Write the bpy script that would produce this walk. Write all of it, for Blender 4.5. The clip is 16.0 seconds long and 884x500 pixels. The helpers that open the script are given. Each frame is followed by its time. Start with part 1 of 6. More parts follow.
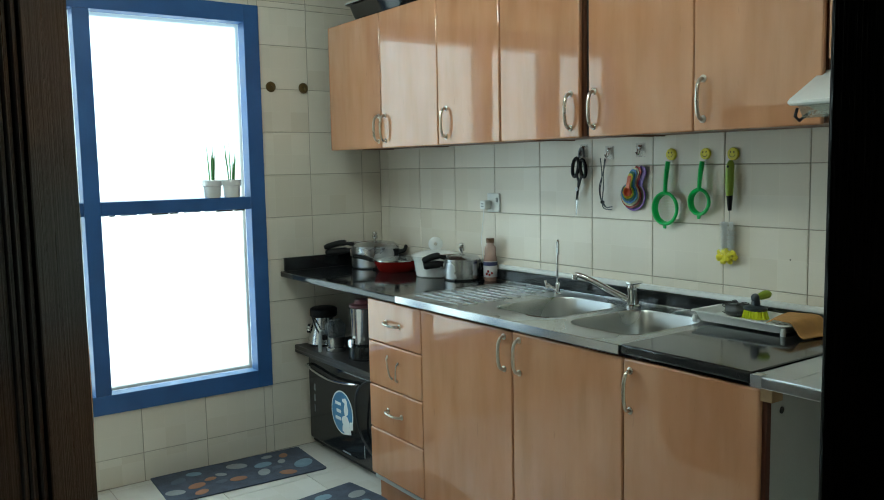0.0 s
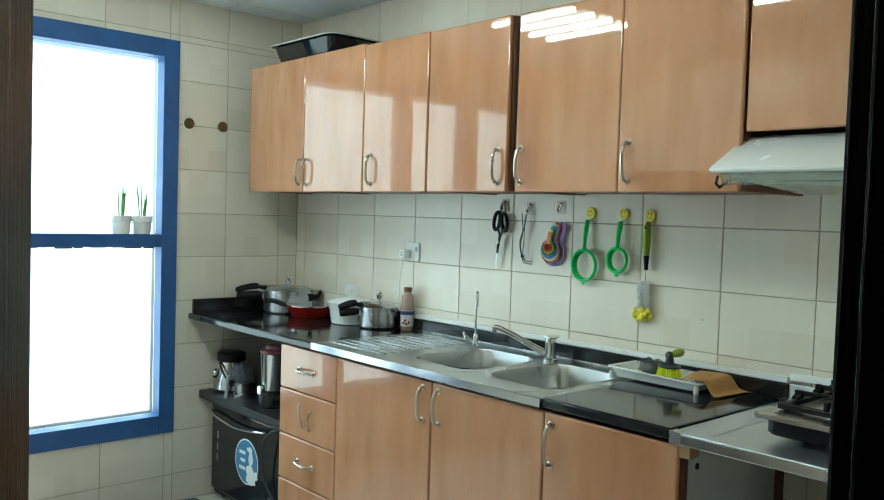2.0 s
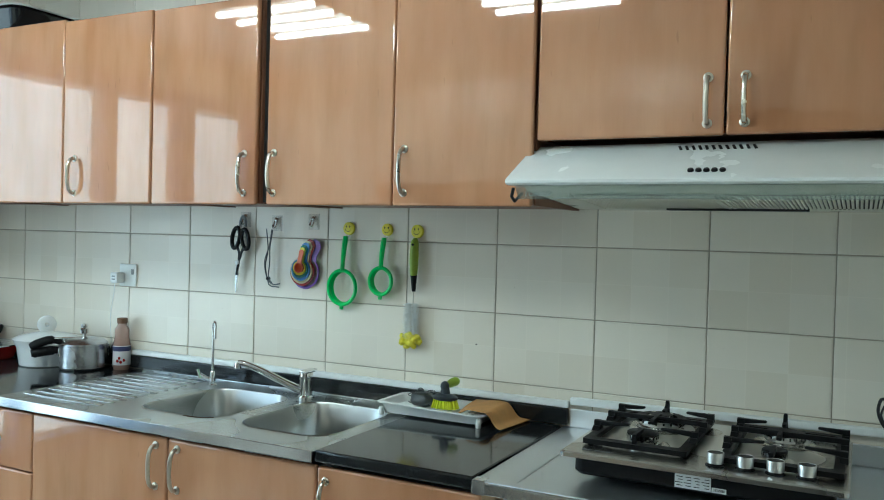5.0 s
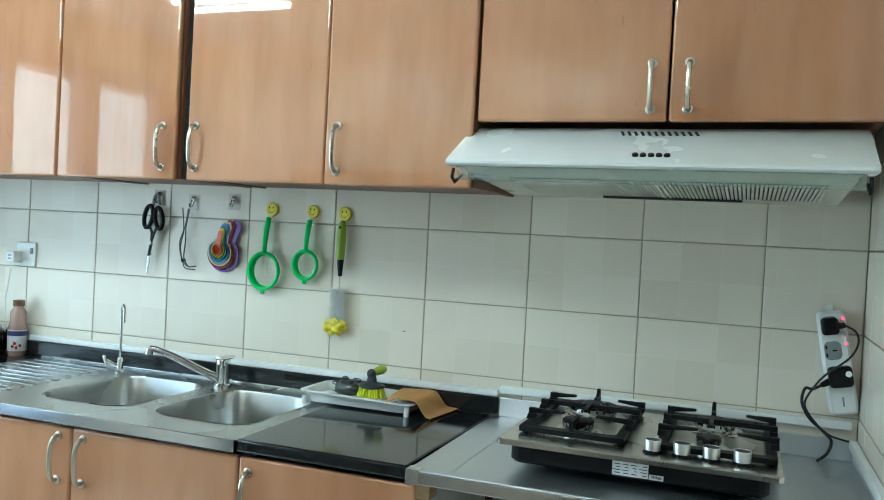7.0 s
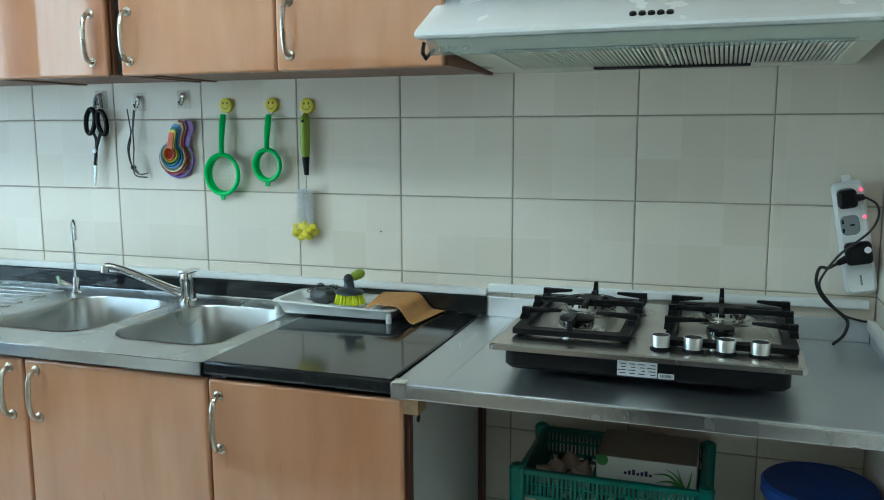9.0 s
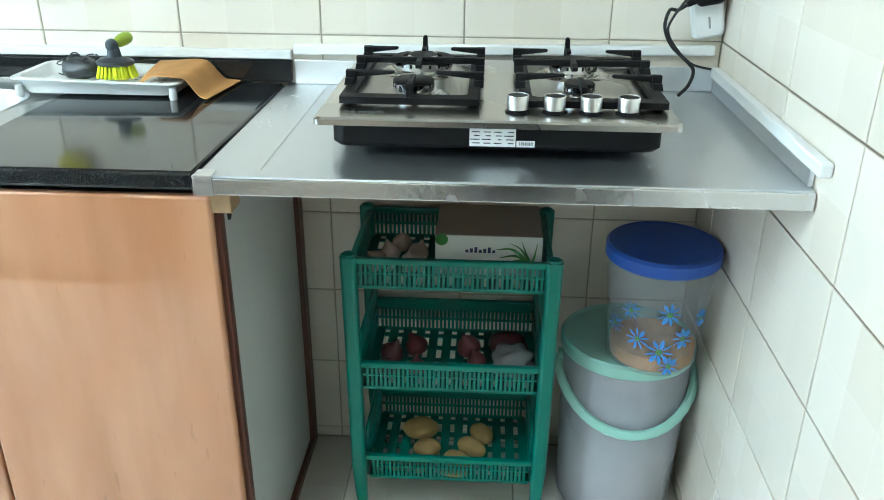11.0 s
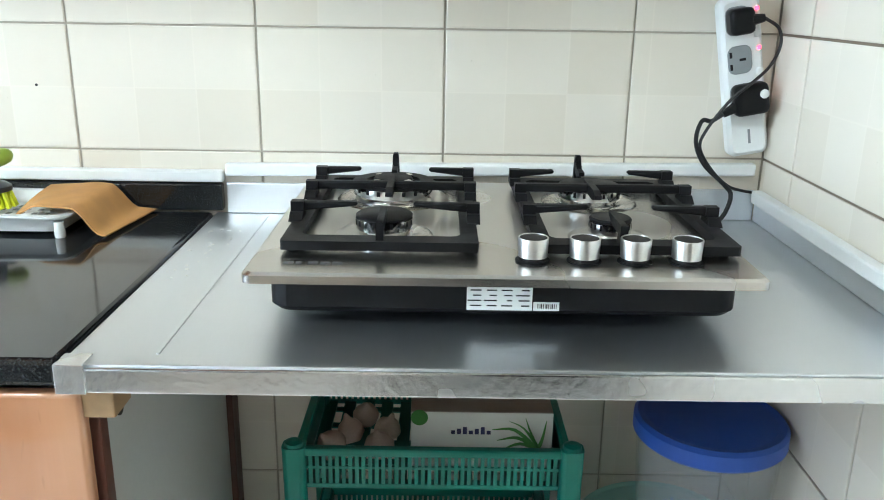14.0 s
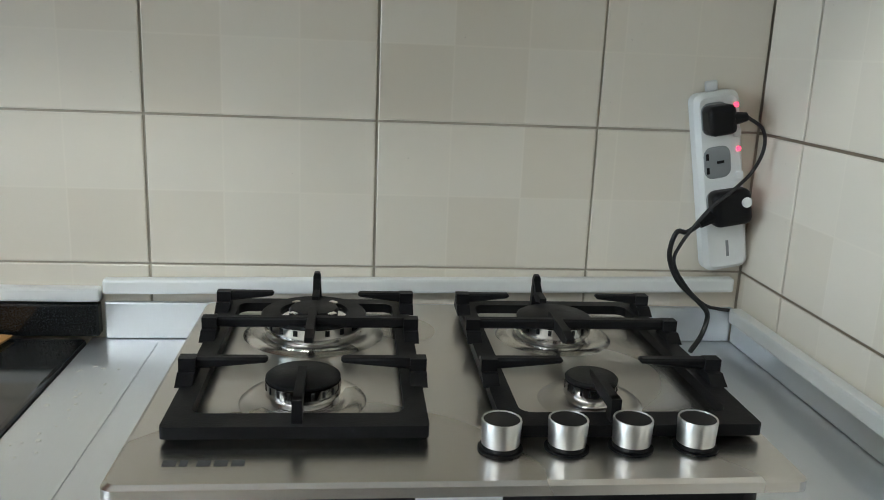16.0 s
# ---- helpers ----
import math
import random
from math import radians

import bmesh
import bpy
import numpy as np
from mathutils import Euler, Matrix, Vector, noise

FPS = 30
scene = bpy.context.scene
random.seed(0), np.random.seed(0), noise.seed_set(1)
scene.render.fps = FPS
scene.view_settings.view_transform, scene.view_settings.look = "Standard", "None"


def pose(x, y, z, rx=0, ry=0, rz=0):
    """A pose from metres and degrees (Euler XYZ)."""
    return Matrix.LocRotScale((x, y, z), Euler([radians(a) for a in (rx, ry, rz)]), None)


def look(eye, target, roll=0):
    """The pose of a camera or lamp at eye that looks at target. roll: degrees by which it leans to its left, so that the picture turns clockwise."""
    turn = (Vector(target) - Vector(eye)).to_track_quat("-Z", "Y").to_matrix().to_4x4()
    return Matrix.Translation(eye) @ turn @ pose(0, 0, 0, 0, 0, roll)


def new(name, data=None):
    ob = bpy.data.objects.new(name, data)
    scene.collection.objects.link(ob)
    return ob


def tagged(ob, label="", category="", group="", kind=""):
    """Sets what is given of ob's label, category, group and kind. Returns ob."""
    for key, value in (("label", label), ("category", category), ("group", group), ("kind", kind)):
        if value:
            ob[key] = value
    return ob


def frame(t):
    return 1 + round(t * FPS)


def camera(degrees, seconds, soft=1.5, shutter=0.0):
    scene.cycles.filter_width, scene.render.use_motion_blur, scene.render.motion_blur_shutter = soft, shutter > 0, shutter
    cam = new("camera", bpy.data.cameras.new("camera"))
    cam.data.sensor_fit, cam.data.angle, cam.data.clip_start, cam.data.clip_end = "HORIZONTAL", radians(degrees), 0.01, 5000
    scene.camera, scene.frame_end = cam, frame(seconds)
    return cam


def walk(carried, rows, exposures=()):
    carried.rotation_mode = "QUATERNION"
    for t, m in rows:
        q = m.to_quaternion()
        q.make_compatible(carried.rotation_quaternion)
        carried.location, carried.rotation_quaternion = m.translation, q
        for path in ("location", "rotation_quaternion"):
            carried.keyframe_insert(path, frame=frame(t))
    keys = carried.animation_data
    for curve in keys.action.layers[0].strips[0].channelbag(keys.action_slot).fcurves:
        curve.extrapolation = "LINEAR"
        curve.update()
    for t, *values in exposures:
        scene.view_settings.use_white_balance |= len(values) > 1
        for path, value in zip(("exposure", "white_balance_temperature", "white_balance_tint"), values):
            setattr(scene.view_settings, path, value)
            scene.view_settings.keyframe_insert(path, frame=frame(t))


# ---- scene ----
cam = camera(56.5, 16.0, soft=1.0)
PATH = [
    (0, (0.092, 0.081, 1.453), (1.246, 1.701, 1.249), -1.1),
    (0.5, (0.053, 0.072, 1.46), (1.279, 1.646, 1.322), -1.0),
    (1, (0.028, 0.076, 1.459), (1.31, 1.607, 1.357), -0.1),
    (1.5, (0.019, 0.087, 1.458), (1.328, 1.597, 1.374), 1.0),
    (2, (0.038, 0.133, 1.453), (1.382, 1.611, 1.368), 1.8),
    (2.5, (0.094, 0.212, 1.464), (1.459, 1.67, 1.355), 2.0),
    (3, (0.164, 0.277, 1.453), (1.538, 1.722, 1.29), 2.1),
    (3.5, (0.218, 0.351, 1.46), (1.616, 1.766, 1.252), 1.8),
    (4, (0.215, 0.437, 1.452), (1.809, 1.629, 1.26), 1.4),
    (4.5, (0.209, 0.493, 1.456), (1.898, 1.553, 1.299), 1.3),
    (5, (0.216, 0.505, 1.462), (1.997, 1.415, 1.427), 1.5),
    (5.2, (0.207, 0.518, 1.449), (2.016, 1.37, 1.482), 1.7),
    (7.3, (0.257, 0.606, 1.426), (2.141, 1.276, 1.359), 2.9),
    (7.5, (0.261, 0.612, 1.427), (2.145, 1.274, 1.326), 2.7),
    (8, (0.269, 0.621, 1.414), (2.154, 1.274, 1.262), 1.9),
    (8.5, (0.317, 0.634, 1.412), (2.196, 1.279, 1.179), 0.8),
    (9, (0.44, 0.663, 1.41), (2.312, 1.304, 1.119), -0.2),
    (9.5, (0.587, 0.676, 1.412), (2.465, 1.285, 1.092), -0.6),
    (10, (0.659, 0.681, 1.395), (2.539, 1.116, 0.87), -0.6),
    (10.2, (0.673, 0.7, 1.39), (2.55, 1.041, 0.79), -0.2),
    (12.3, (0.809, 0.911, 1.256), (2.573, 0.898, 0.313), 0.2),
    (12.5, (0.853, 0.908, 1.254), (2.633, 0.906, 0.341), -0.0),
    (13, (0.99, 0.889, 1.253), (2.831, 0.921, 0.473), -0.1),
    (13.5, (1.07, 0.871, 1.275), (2.957, 0.883, 0.613), 0.4),
    (14, (1.096, 0.866, 1.286), (3.008, 0.859, 0.698), 0.9),
    (14.5, (1.103, 0.86, 1.291), (3.039, 0.824, 0.79), 1.3),
    (15, (1.142, 0.855, 1.307), (3.083, 0.819, 0.824), 1.5),
    (15.5, (1.258, 0.87, 1.318), (3.196, 0.782, 0.83), 1.7),
    (16, (1.343, 0.886, 1.334), (3.275, 0.679, 0.859), 2.4),
]
EXPOSURES = [(0, 0.24, 6100, -4), (0.5, 0.34, 6100, -4), (1, 0.59, 6100, -5), (1.5, 0.72, 6000, -6), (2, 0.74, 6000, -6), (2.5, 0.49, 6000, -6), (3.5, 0.29, 6000, -5), (4, 0.39, 5900, -4), (4.5, 0.79, 5700, -3), (5, 0.79, 5600, -2), (7.5, 1.09, 5450, -3), (8, 0.99, 5350, -3), (9, 0.9, 5400, -3), (9.5, 0.82, 5450, -2), (10, 1.4, 5600, 2), (12.5, 2.32, 5650, 2), (13, 2.42, 5700, 3), (13.5, 2.2, 5750, 7), (14, 2.05, 5800, 10), (14.5, 1.7, 5900, 10), (15, 1.25, 6050, 13), (15.5, 1.42, 6100, 13), (16, 1.1, 6150, 13)]
walk(cam, [(t, look(eye, target, roll)) for t, eye, target, roll in PATH], EXPOSURES)

# ---- world, lamps ----
world = bpy.data.worlds.new("sky")
scene.world = world
world.use_nodes = True
wn = world.node_tree.nodes
sky = wn.new("ShaderNodeTexSky")
sky.sky_type = "NISHITA"
sky.sun_disc = False
sky.sun_elevation, sky.sun_rotation = radians(50), radians(200)
world.node_tree.links.new(sky.outputs[0], wn["Background"].inputs[0])
wn["Background"].inputs[1].default_value = 0.1


def area_lamp(name, m, sx, sy, power, colour):
    data = bpy.data.lights.new(name, "AREA")
    data.shape, data.size, data.size_y = "RECTANGLE", sx, sy
    data.energy, data.color = power, colour
    ob = new(name, data)
    ob.matrix_world = m
    return ob


WINDOW_POWER = 6.6
TUBE_GLOW = 25.0
# the sky's light in the two lights of the window, just outside the frosted panes
area_lamp("window_daylight", pose(1.338, 4.06, 1.30, -90, 0, 0), 0.70, 1.70, WINDOW_POWER, (0.86, 0.97, 1.0))
area_lamp("window_daylight", pose(0.692, 4.06, 1.30, -90, 0, 0), 0.44, 1.70, WINDOW_POWER * 0.63, (0.86, 0.97, 1.0))
area_lamp("window_daylight", pose(0.115, 4.06, 1.30, -90, 0, 0), 0.48, 1.70, WINDOW_POWER * 0.66, (0.86, 0.97, 1.0))

# ---- materials ----
def material(name):
    m = bpy.data.materials.new(name)
    m.use_nodes = True
    nt = m.node_tree
    return m, nt, nt.nodes["Principled BSDF"]


def link(nt, a, b):
    nt.links.new(a, b)


def node(nt, kind, **values):
    n = nt.nodes.new(kind)
    for key, value in values.items():
        n.inputs[key].default_value = value
    return n


def coords(nt, scale=(1, 1, 1), kind="Object", shift=True):
    """Object coordinates, stretched, and shifted by the object's own random number."""
    tc = nt.nodes.new("ShaderNodeTexCoord")
    mp = nt.nodes.new("ShaderNodeMapping")
    mp.inputs["Scale"].default_value = scale
    link(nt, tc.outputs[kind], mp.inputs["Vector"])
    if shift:
        oi = nt.nodes.new("ShaderNodeObjectInfo")
        mul = nt.nodes.new("ShaderNodeMath")
        mul.operation = "MULTIPLY"
        mul.inputs[1].default_value = 37.0
        link(nt, oi.outputs["Random"], mul.inputs[0])
        link(nt, mul.outputs[0], mp.inputs["Location"])
    return mp.outputs[0]


def ramp(nt, fac, stops):
    r = nt.nodes.new("ShaderNodeValToRGB")
    while len(r.color_ramp.elements) < len(stops):
        r.color_ramp.elements.new(0.5)
    for e, (p, c) in zip(r.color_ramp.elements, stops):
        e.position, e.color = p, (*c, 1)
    link(nt, fac, r.inputs[0])
    return r.outputs[0]


def noise_tex(nt, vec, scale, detail=3.0, rough=0.5):
    n = nt.nodes.new("ShaderNodeTexNoise")
    n.inputs["Scale"].default_value, n.inputs["Detail"].default_value, n.inputs["Roughness"].default_value = scale, detail, rough
    link(nt, vec, n.inputs["Vector"])
    return n.outputs["Fac"]


def bump(nt, bs, height, strength, distance=0.002):
    b = nt.nodes.new("ShaderNodeBump")
    b.inputs["Strength"].default_value, b.inputs["Distance"].default_value = strength, distance
    link(nt, height, b.inputs["Height"])
    link(nt, b.outputs[0], bs.inputs["Normal"])


def span(nt, fac, lo, hi):
    r = nt.nodes.new("ShaderNodeMapRange")
    r.inputs["From Min"].default_value, r.inputs["From Max"].default_value = 0.3, 0.7
    r.inputs["To Min"].default_value, r.inputs["To Max"].default_value = lo, hi
    link(nt, fac, r.inputs["Value"])
    return r.outputs[0]


def mixc(nt, fac, a, b, blend="MIX"):
    n = nt.nodes.new("ShaderNodeMix")
    n.data_type, n.blend_type = "RGBA", blend
    for sock, value in ((n.inputs[0], fac), (n.inputs[6], a), (n.inputs[7], b)):
        if isinstance(value, (float, int)):
            sock.default_value = value
        elif isinstance(value, tuple):
            sock.default_value = (*value, 1)
        else:
            link(nt, value, sock)
    return n.outputs[2]


def plain(name, colour, rough=0.5, metal=0.0, var=0.12, scale=30.0, bumps=0.0, rough_var=0.08, coat=0.0, trans=0.0, ior=1.5, alpha=1.0, grain=(1, 1, 1)):
    """A surface of one colour with a cloudy variation, fine grain and uneven gloss."""
    m, nt, bs = material(name)
    vec = coords(nt, grain)
    big, fine = noise_tex(nt, vec, scale * 0.2, 4), noise_tex(nt, vec, scale * 4, 2)
    dark, light = tuple(c * (1 - var) for c in colour), tuple(min(1, c * (1 + var)) for c in colour)
    c1 = ramp(nt, big, [(0.3, dark), (0.7, light)])
    c2 = mixc(nt, span(nt, fine, 0.0, 0.35), c1, dark)
    link(nt, c2, bs.inputs["Base Color"])
    link(nt, span(nt, big, max(0.02, rough - rough_var), min(1, rough + rough_var)), bs.inputs["Roughness"])
    bs.inputs["Metallic"].default_value, bs.inputs["IOR"].default_value = metal, ior
    bs.inputs["Coat Weight"].default_value, bs.inputs["Transmission Weight"].default_value = coat, trans
    bs.inputs["Alpha"].default_value = alpha
    if bumps:
        bump(nt, bs, fine, bumps)
    return m


def tile_material(name, colour, var=0.042, rough=0.24):
    """Glazed ceramic with a faint print of ten-centimetre squares of different tone."""
    m, nt, bs = material(name)
    vec = coords(nt, shift=False)
    snap = nt.nodes.new("ShaderNodeVectorMath")
    snap.operation = "SNAP"
    snap.inputs[1].default_value = (0.1, 0.1, 0.1)
    add = nt.nodes.new("ShaderNodeVectorMath")
    add.operation = "ADD"
    add.inputs[1].default_value = (0.05, 0.0001, 0.0001)
    link(nt, vec, add.inputs[0])
    link(nt, add.outputs[0], snap.inputs[0])
    oi = nt.nodes.new("ShaderNodeObjectInfo")
    white = nt.nodes.new("ShaderNodeTexWhiteNoise")
    white.noise_dimensions = "4D"
    link(nt, snap.outputs[0], white.inputs["Vector"])
    link(nt, oi.outputs["Random"], white.inputs["W"])
    dark = tuple(c * (1 - var) * k for c, k in zip(colour, (1.0, 0.985, 0.96)))
    squares = ramp(nt, white.outputs["Value"], [(0.0, dark), (0.45, colour), (1.0, tuple(min(1, c * 1.03) for c in colour))])
    sep = nt.nodes.new("ShaderNodeSeparateXYZ")
    link(nt, vec, sep.inputs[0])
    # a paler line where the printed squares meet
    line = None
    for axis in (1, 2):
        tri = nt.nodes.new("ShaderNodeMath")
        tri.operation = "PINGPONG"
        tri.inputs[1].default_value = 0.05
        link(nt, sep.outputs[axis], tri.inputs[0])
        low = nt.nodes.new("ShaderNodeMath")
        low.operation = "LESS_THAN"
        low.inputs[1].default_value = 0.0012
        link(nt, tri.outputs[0], low.inputs[0])
        if line is None:
            line = low.outputs[0]
        else:
            mx = nt.nodes.new("ShaderNodeMath")
            mx.operation = "MAXIMUM"
            link(nt, line, mx.inputs[0])
            link(nt, low.outputs[0], mx.inputs[1])
            line = mx.outputs[0]
    half = nt.nodes.new("ShaderNodeMath")
    half.operation = "MULTIPLY"
    half.inputs[1].default_value = 0.3
    link(nt, line, half.inputs[0])
    whole = mixc(nt, half.outputs[0], squares, tuple(min(1, c * 1.12) for c in colour))
    tone = mixc(nt, 0.06, whole, oi.outputs["Random"])
    speck = noise_tex(nt, coords(nt), 170.0, 1)
    link(nt, mixc(nt, ramp(nt, speck, [(0.80, (0, 0, 0)), (0.84, (0.5, 0.5, 0.5))]), tone, (0.35, 0.30, 0.24)), bs.inputs["Base Color"])
    bs.inputs["Roughness"].default_value = rough
    return m


def wood_laminate(name, colour, rough):
    """Glossy foil-wrapped board with soft, cloudy upright beech grain."""
    m, nt, bs = material(name)
    flame = noise_tex(nt, coords(nt, (4.5, 4.5, 0.9)), 2.4, 4, 0.5)
    fibre = noise_tex(nt, coords(nt, (70.0, 70.0, 2.2)), 4.0, 3)
    cloud = noise_tex(nt, coords(nt, (1.6, 1.6, 1.0)), 5.0, 3, 0.55)
    fleck = noise_tex(nt, coords(nt, (26.0, 26.0, 5.0)), 3.0, 1)
    c = ramp(nt, flame, [(0.28, tuple(v * k for v, k in zip(colour, (0.80, 0.73, 0.66)))), (0.5, colour), (0.72, tuple(v * k for v, k in zip(colour, (1.13, 1.18, 1.24))))])
    c = mixc(nt, span(nt, fibre, 0.0, 0.10), c, tuple(v * 0.78 for v in colour))
    c = mixc(nt, span(nt, cloud, 0.0, 0.55), c, tuple(v * k for v, k in zip(colour, (0.98, 0.84, 0.74))))
    c = mixc(nt, ramp(nt, fleck, [(0.74, (0, 0, 0)), (0.80, (0.35, 0.35, 0.35))]), c, tuple(v * 0.55 for v in colour))
    link(nt, c, bs.inputs["Base Color"])
    bs.inputs["Roughness"].default_value = rough
    bs.inputs["IOR"].default_value = 1.75
    bump(nt, bs, noise_tex(nt, coords(nt), 5.0, 2), 0.022, 0.006)
    return m


def brushed(name, colour, rough, grain, scale=60.0):
    """Brushed or rubbed sheet metal: streaks along one way, with smears."""
    m, nt, bs = material(name)
    streak = noise_tex(nt, coords(nt, grain), scale, 2, 0.5)
    smear = noise_tex(nt, coords(nt), 3.5, 1, 0.4)
    link(nt, mixc(nt, span(nt, streak, 0.0, 0.25), colour, tuple(c * 0.93 for c in colour)), bs.inputs["Base Color"])
    bs.inputs["Metallic"].default_value = 1.0
    link(nt, span(nt, smear, rough * 0.96, rough * 1.06), bs.inputs["Roughness"])
    return m


def granite(name):
    m, nt, bs = material(name)
    speck = noise_tex(nt, coords(nt), 420.0, 3, 0.7)
    smear = noise_tex(nt, coords(nt), 5.0, 5, 0.6)
    c = ramp(nt, speck, [(0.53, (0.008, 0.009, 0.010)), (0.68, (0.05, 0.055, 0.057)), (0.79, (0.25, 0.26, 0.26))])
    link(nt, c, bs.inputs["Base Color"])
    link(nt, span(nt, smear, 0.04, 0.14), bs.inputs["Roughness"])
    return m


def stucco_glass(name):
    """Sand-blasted window glass."""
    m, nt, bs = material(name)
    vec = coords(nt)
    link(nt, ramp(nt, noise_tex(nt, vec, 1.6, 4), [(0.3, (0.86, 0.92, 0.95)), (0.7, (0.97, 0.99, 1.0))]), bs.inputs["Base Color"])
    bs.inputs["Transmission Weight"].default_value = 1.0
    link(nt, span(nt, noise_tex(nt, vec, 3.0, 3), 0.45, 0.6), bs.inputs["Roughness"])
    bs.inputs["IOR"].default_value = 1.25
    return m


def glowing(name, colour, strength):
    m, nt, bs = material(name)
    bs.inputs["Base Color"].default_value = (*colour, 1)
    bs.inputs["Emission Color"].default_value = (*colour, 1)
    bs.inputs["Emission Strength"].default_value = strength
    return m


M_TILE = tile_material("cream_wall_tile", (0.75, 0.695, 0.595))
M_GROUT = plain("grey_brown_grout", (0.40, 0.36, 0.29), 0.9, bumps=0.3, scale=60)
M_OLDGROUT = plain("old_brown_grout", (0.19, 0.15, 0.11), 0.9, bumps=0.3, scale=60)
M_FLOOR = tile_material("floor_tile", (0.70, 0.67, 0.61), 0.04)
M_CEIL = plain("ceiling_board", (0.74, 0.76, 0.76), 0.9, var=0.05, scale=90, bumps=0.25)
M_WOOD = wood_laminate("beech_laminate", (0.465, 0.236, 0.125), 0.03)
M_CARCASS = plain("brown_board_edge", (0.20, 0.085, 0.045), 0.45, grain=(8, 8, 1))
M_EDGING = plain("red_brown_edging", (0.105, 0.036, 0.022), 0.45, grain=(8, 8, 1))
M_GREYBOARD = plain("grey_melamine", (0.50, 0.51, 0.49), 0.4, var=0.06)
M_BLACKGAP = plain("dark_inside", (0.02, 0.018, 0.016), 0.8)
M_GRANITE = granite("black_granite")
M_STEEL = brushed("satin_steel", (0.73, 0.76, 0.79), 0.35, (1, 12, 1))
M_SINK = brushed("sink_steel", (0.50, 0.51, 0.50), 0.27, (1, 10, 1))
M_SINKLIP = brushed("sink_edge_steel", (0.60, 0.61, 0.62), 0.14, (1, 1, 10))
M_HOBSTEEL = brushed("hob_steel", (0.58, 0.56, 0.53), 0.27, (24, 1, 1))
M_CHROME = plain("chrome", (0.78, 0.78, 0.77), 0.10, 1.0, var=0.05, rough_var=0.04)
M_NICKEL = plain("satin_nickel", (0.56, 0.51, 0.43), 0.28, 1.0, var=0.08)
M_CASTIRON = plain("black_enamelled_iron", (0.007, 0.007, 0.008), 0.5, var=0.25, scale=120, bumps=0.12, ior=1.28)
M_BLACKPLASTIC = plain("black_plastic", (0.007, 0.007, 0.008), 0.45, var=0.2, scale=60, ior=1.30)
M_WHITEPLASTIC = plain("white_plastic", (0.78, 0.80, 0.79), 0.35, var=0.04)
M_HOODPAINT = plain("white_enamel", (0.76, 0.79, 0.78), 0.22, var=0.04)
M_HOODGREY = plain("ivory_plastic", (0.70, 0.69, 0.58), 0.35, var=0.06)
M_BLUEPAINT = plain("blue_window_paint", (0.030, 0.105, 0.30), 0.38, var=0.14, scale=40)
M_GLASS = stucco_glass("frosted_glass")
# for the unseen hall shell and the slab over the ceiling
M_UNSEEN_DARK = plain("unseen_dark", (0.10, 0.085, 0.07), 0.8)
M_TUBE = glowing("lit_tube", (0.95, 1.0, 0.94), TUBE_GLOW)
M_LOUVRE = plain("reflector_metal", (0.10, 0.10, 0.10), 0.4, 0.6, var=0.06)
M_ALU = plain("polished_aluminium", (0.60, 0.61, 0.63), 0.26, 1.0, var=0.06, rough_var=0.06)
M_RED = plain("red_enamel", (0.30, 0.012, 0.010), 0.22, var=0.15)
M_WHITEENAMEL = plain("white_pot_enamel", (0.80, 0.81, 0.80), 0.2, var=0.03)
M_BLACKGLOSS = plain("black_gloss", (0.012, 0.013, 0.014), 0.10, var=0.2)
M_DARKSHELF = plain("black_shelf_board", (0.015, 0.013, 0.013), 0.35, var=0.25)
M_TEAL = plain("teal_plastic", (0.004, 0.185, 0.142), 0.36, var=0.14, scale=20)
M_GREEN = plain("bright_green_plastic", (0.02, 0.55, 0.10), 0.35, var=0.08)
M_LIME = plain("lime_plastic", (0.30, 0.42, 0.035), 0.4, var=0.1)
M_YELLOW = plain("yellow_plastic", (0.75, 0.66, 0.03), 0.4, var=0.08)
M_NEON = plain("neon_yellow_plastic", (0.72, 0.80, 0.02), 0.35, var=0.05)
M_PURPLE = plain("purple_plastic", (0.16, 0.05, 0.36), 0.35)
M_CREAM = plain("cream_plastic", (0.70, 0.60, 0.36), 0.4, var=0.06)
M_ORANGE = plain("orange_plastic", (0.70, 0.13, 0.04), 0.4)
M_CORK = plain("brown_cloth", (0.52, 0.27, 0.085), 0.9, var=0.15, scale=120, bumps=0.6)
M_CLEAR = plain("clear_plastic", (0.62, 0.66, 0.70), 0.16, var=0.04, alpha=0.13)
M_SMOKY = plain("smoky_plastic", (0.10, 0.11, 0.12), 0.14, var=0.1, alpha=0.6)
M_FILM = plain("clear_film", (0.75, 0.78, 0.80), 0.15, var=0.04, alpha=0.09)
M_MILKY = plain("milky_plastic", (0.68, 0.71, 0.79), 0.30, var=0.10, alpha=0.42, scale=8)
M_MINT = plain("mint_plastic", (0.36, 0.66, 0.58), 0.35, var=0.06)
M_BLUE = plain("blue_plastic", (0.025, 0.09, 0.42), 0.5, var=0.08)
M_SKYBLUE = plain("sky_blue_print", (0.07, 0.28, 0.68), 0.4)
M_LEAF = plain("plant_leaf", (0.12, 0.30, 0.09), 0.5, var=0.25)
M_POTATO = plain("potato_skin", (0.40, 0.27, 0.10), 0.75, var=0.3, scale=70, bumps=0.4)
M_ONION = plain("red_onion_skin", (0.17, 0.045, 0.055), 0.4, var=0.35, scale=60)
M_GARLIC = plain("garlic_skin", (0.52, 0.44, 0.38), 0.7, var=0.2, scale=80, bumps=0.3)
M_CARD = plain("white_printed_card", (0.72, 0.75, 0.72), 0.5, var=0.04)
M_CARDTOP = plain("grey_card", (0.30, 0.29, 0.25), 0.6, var=0.1)
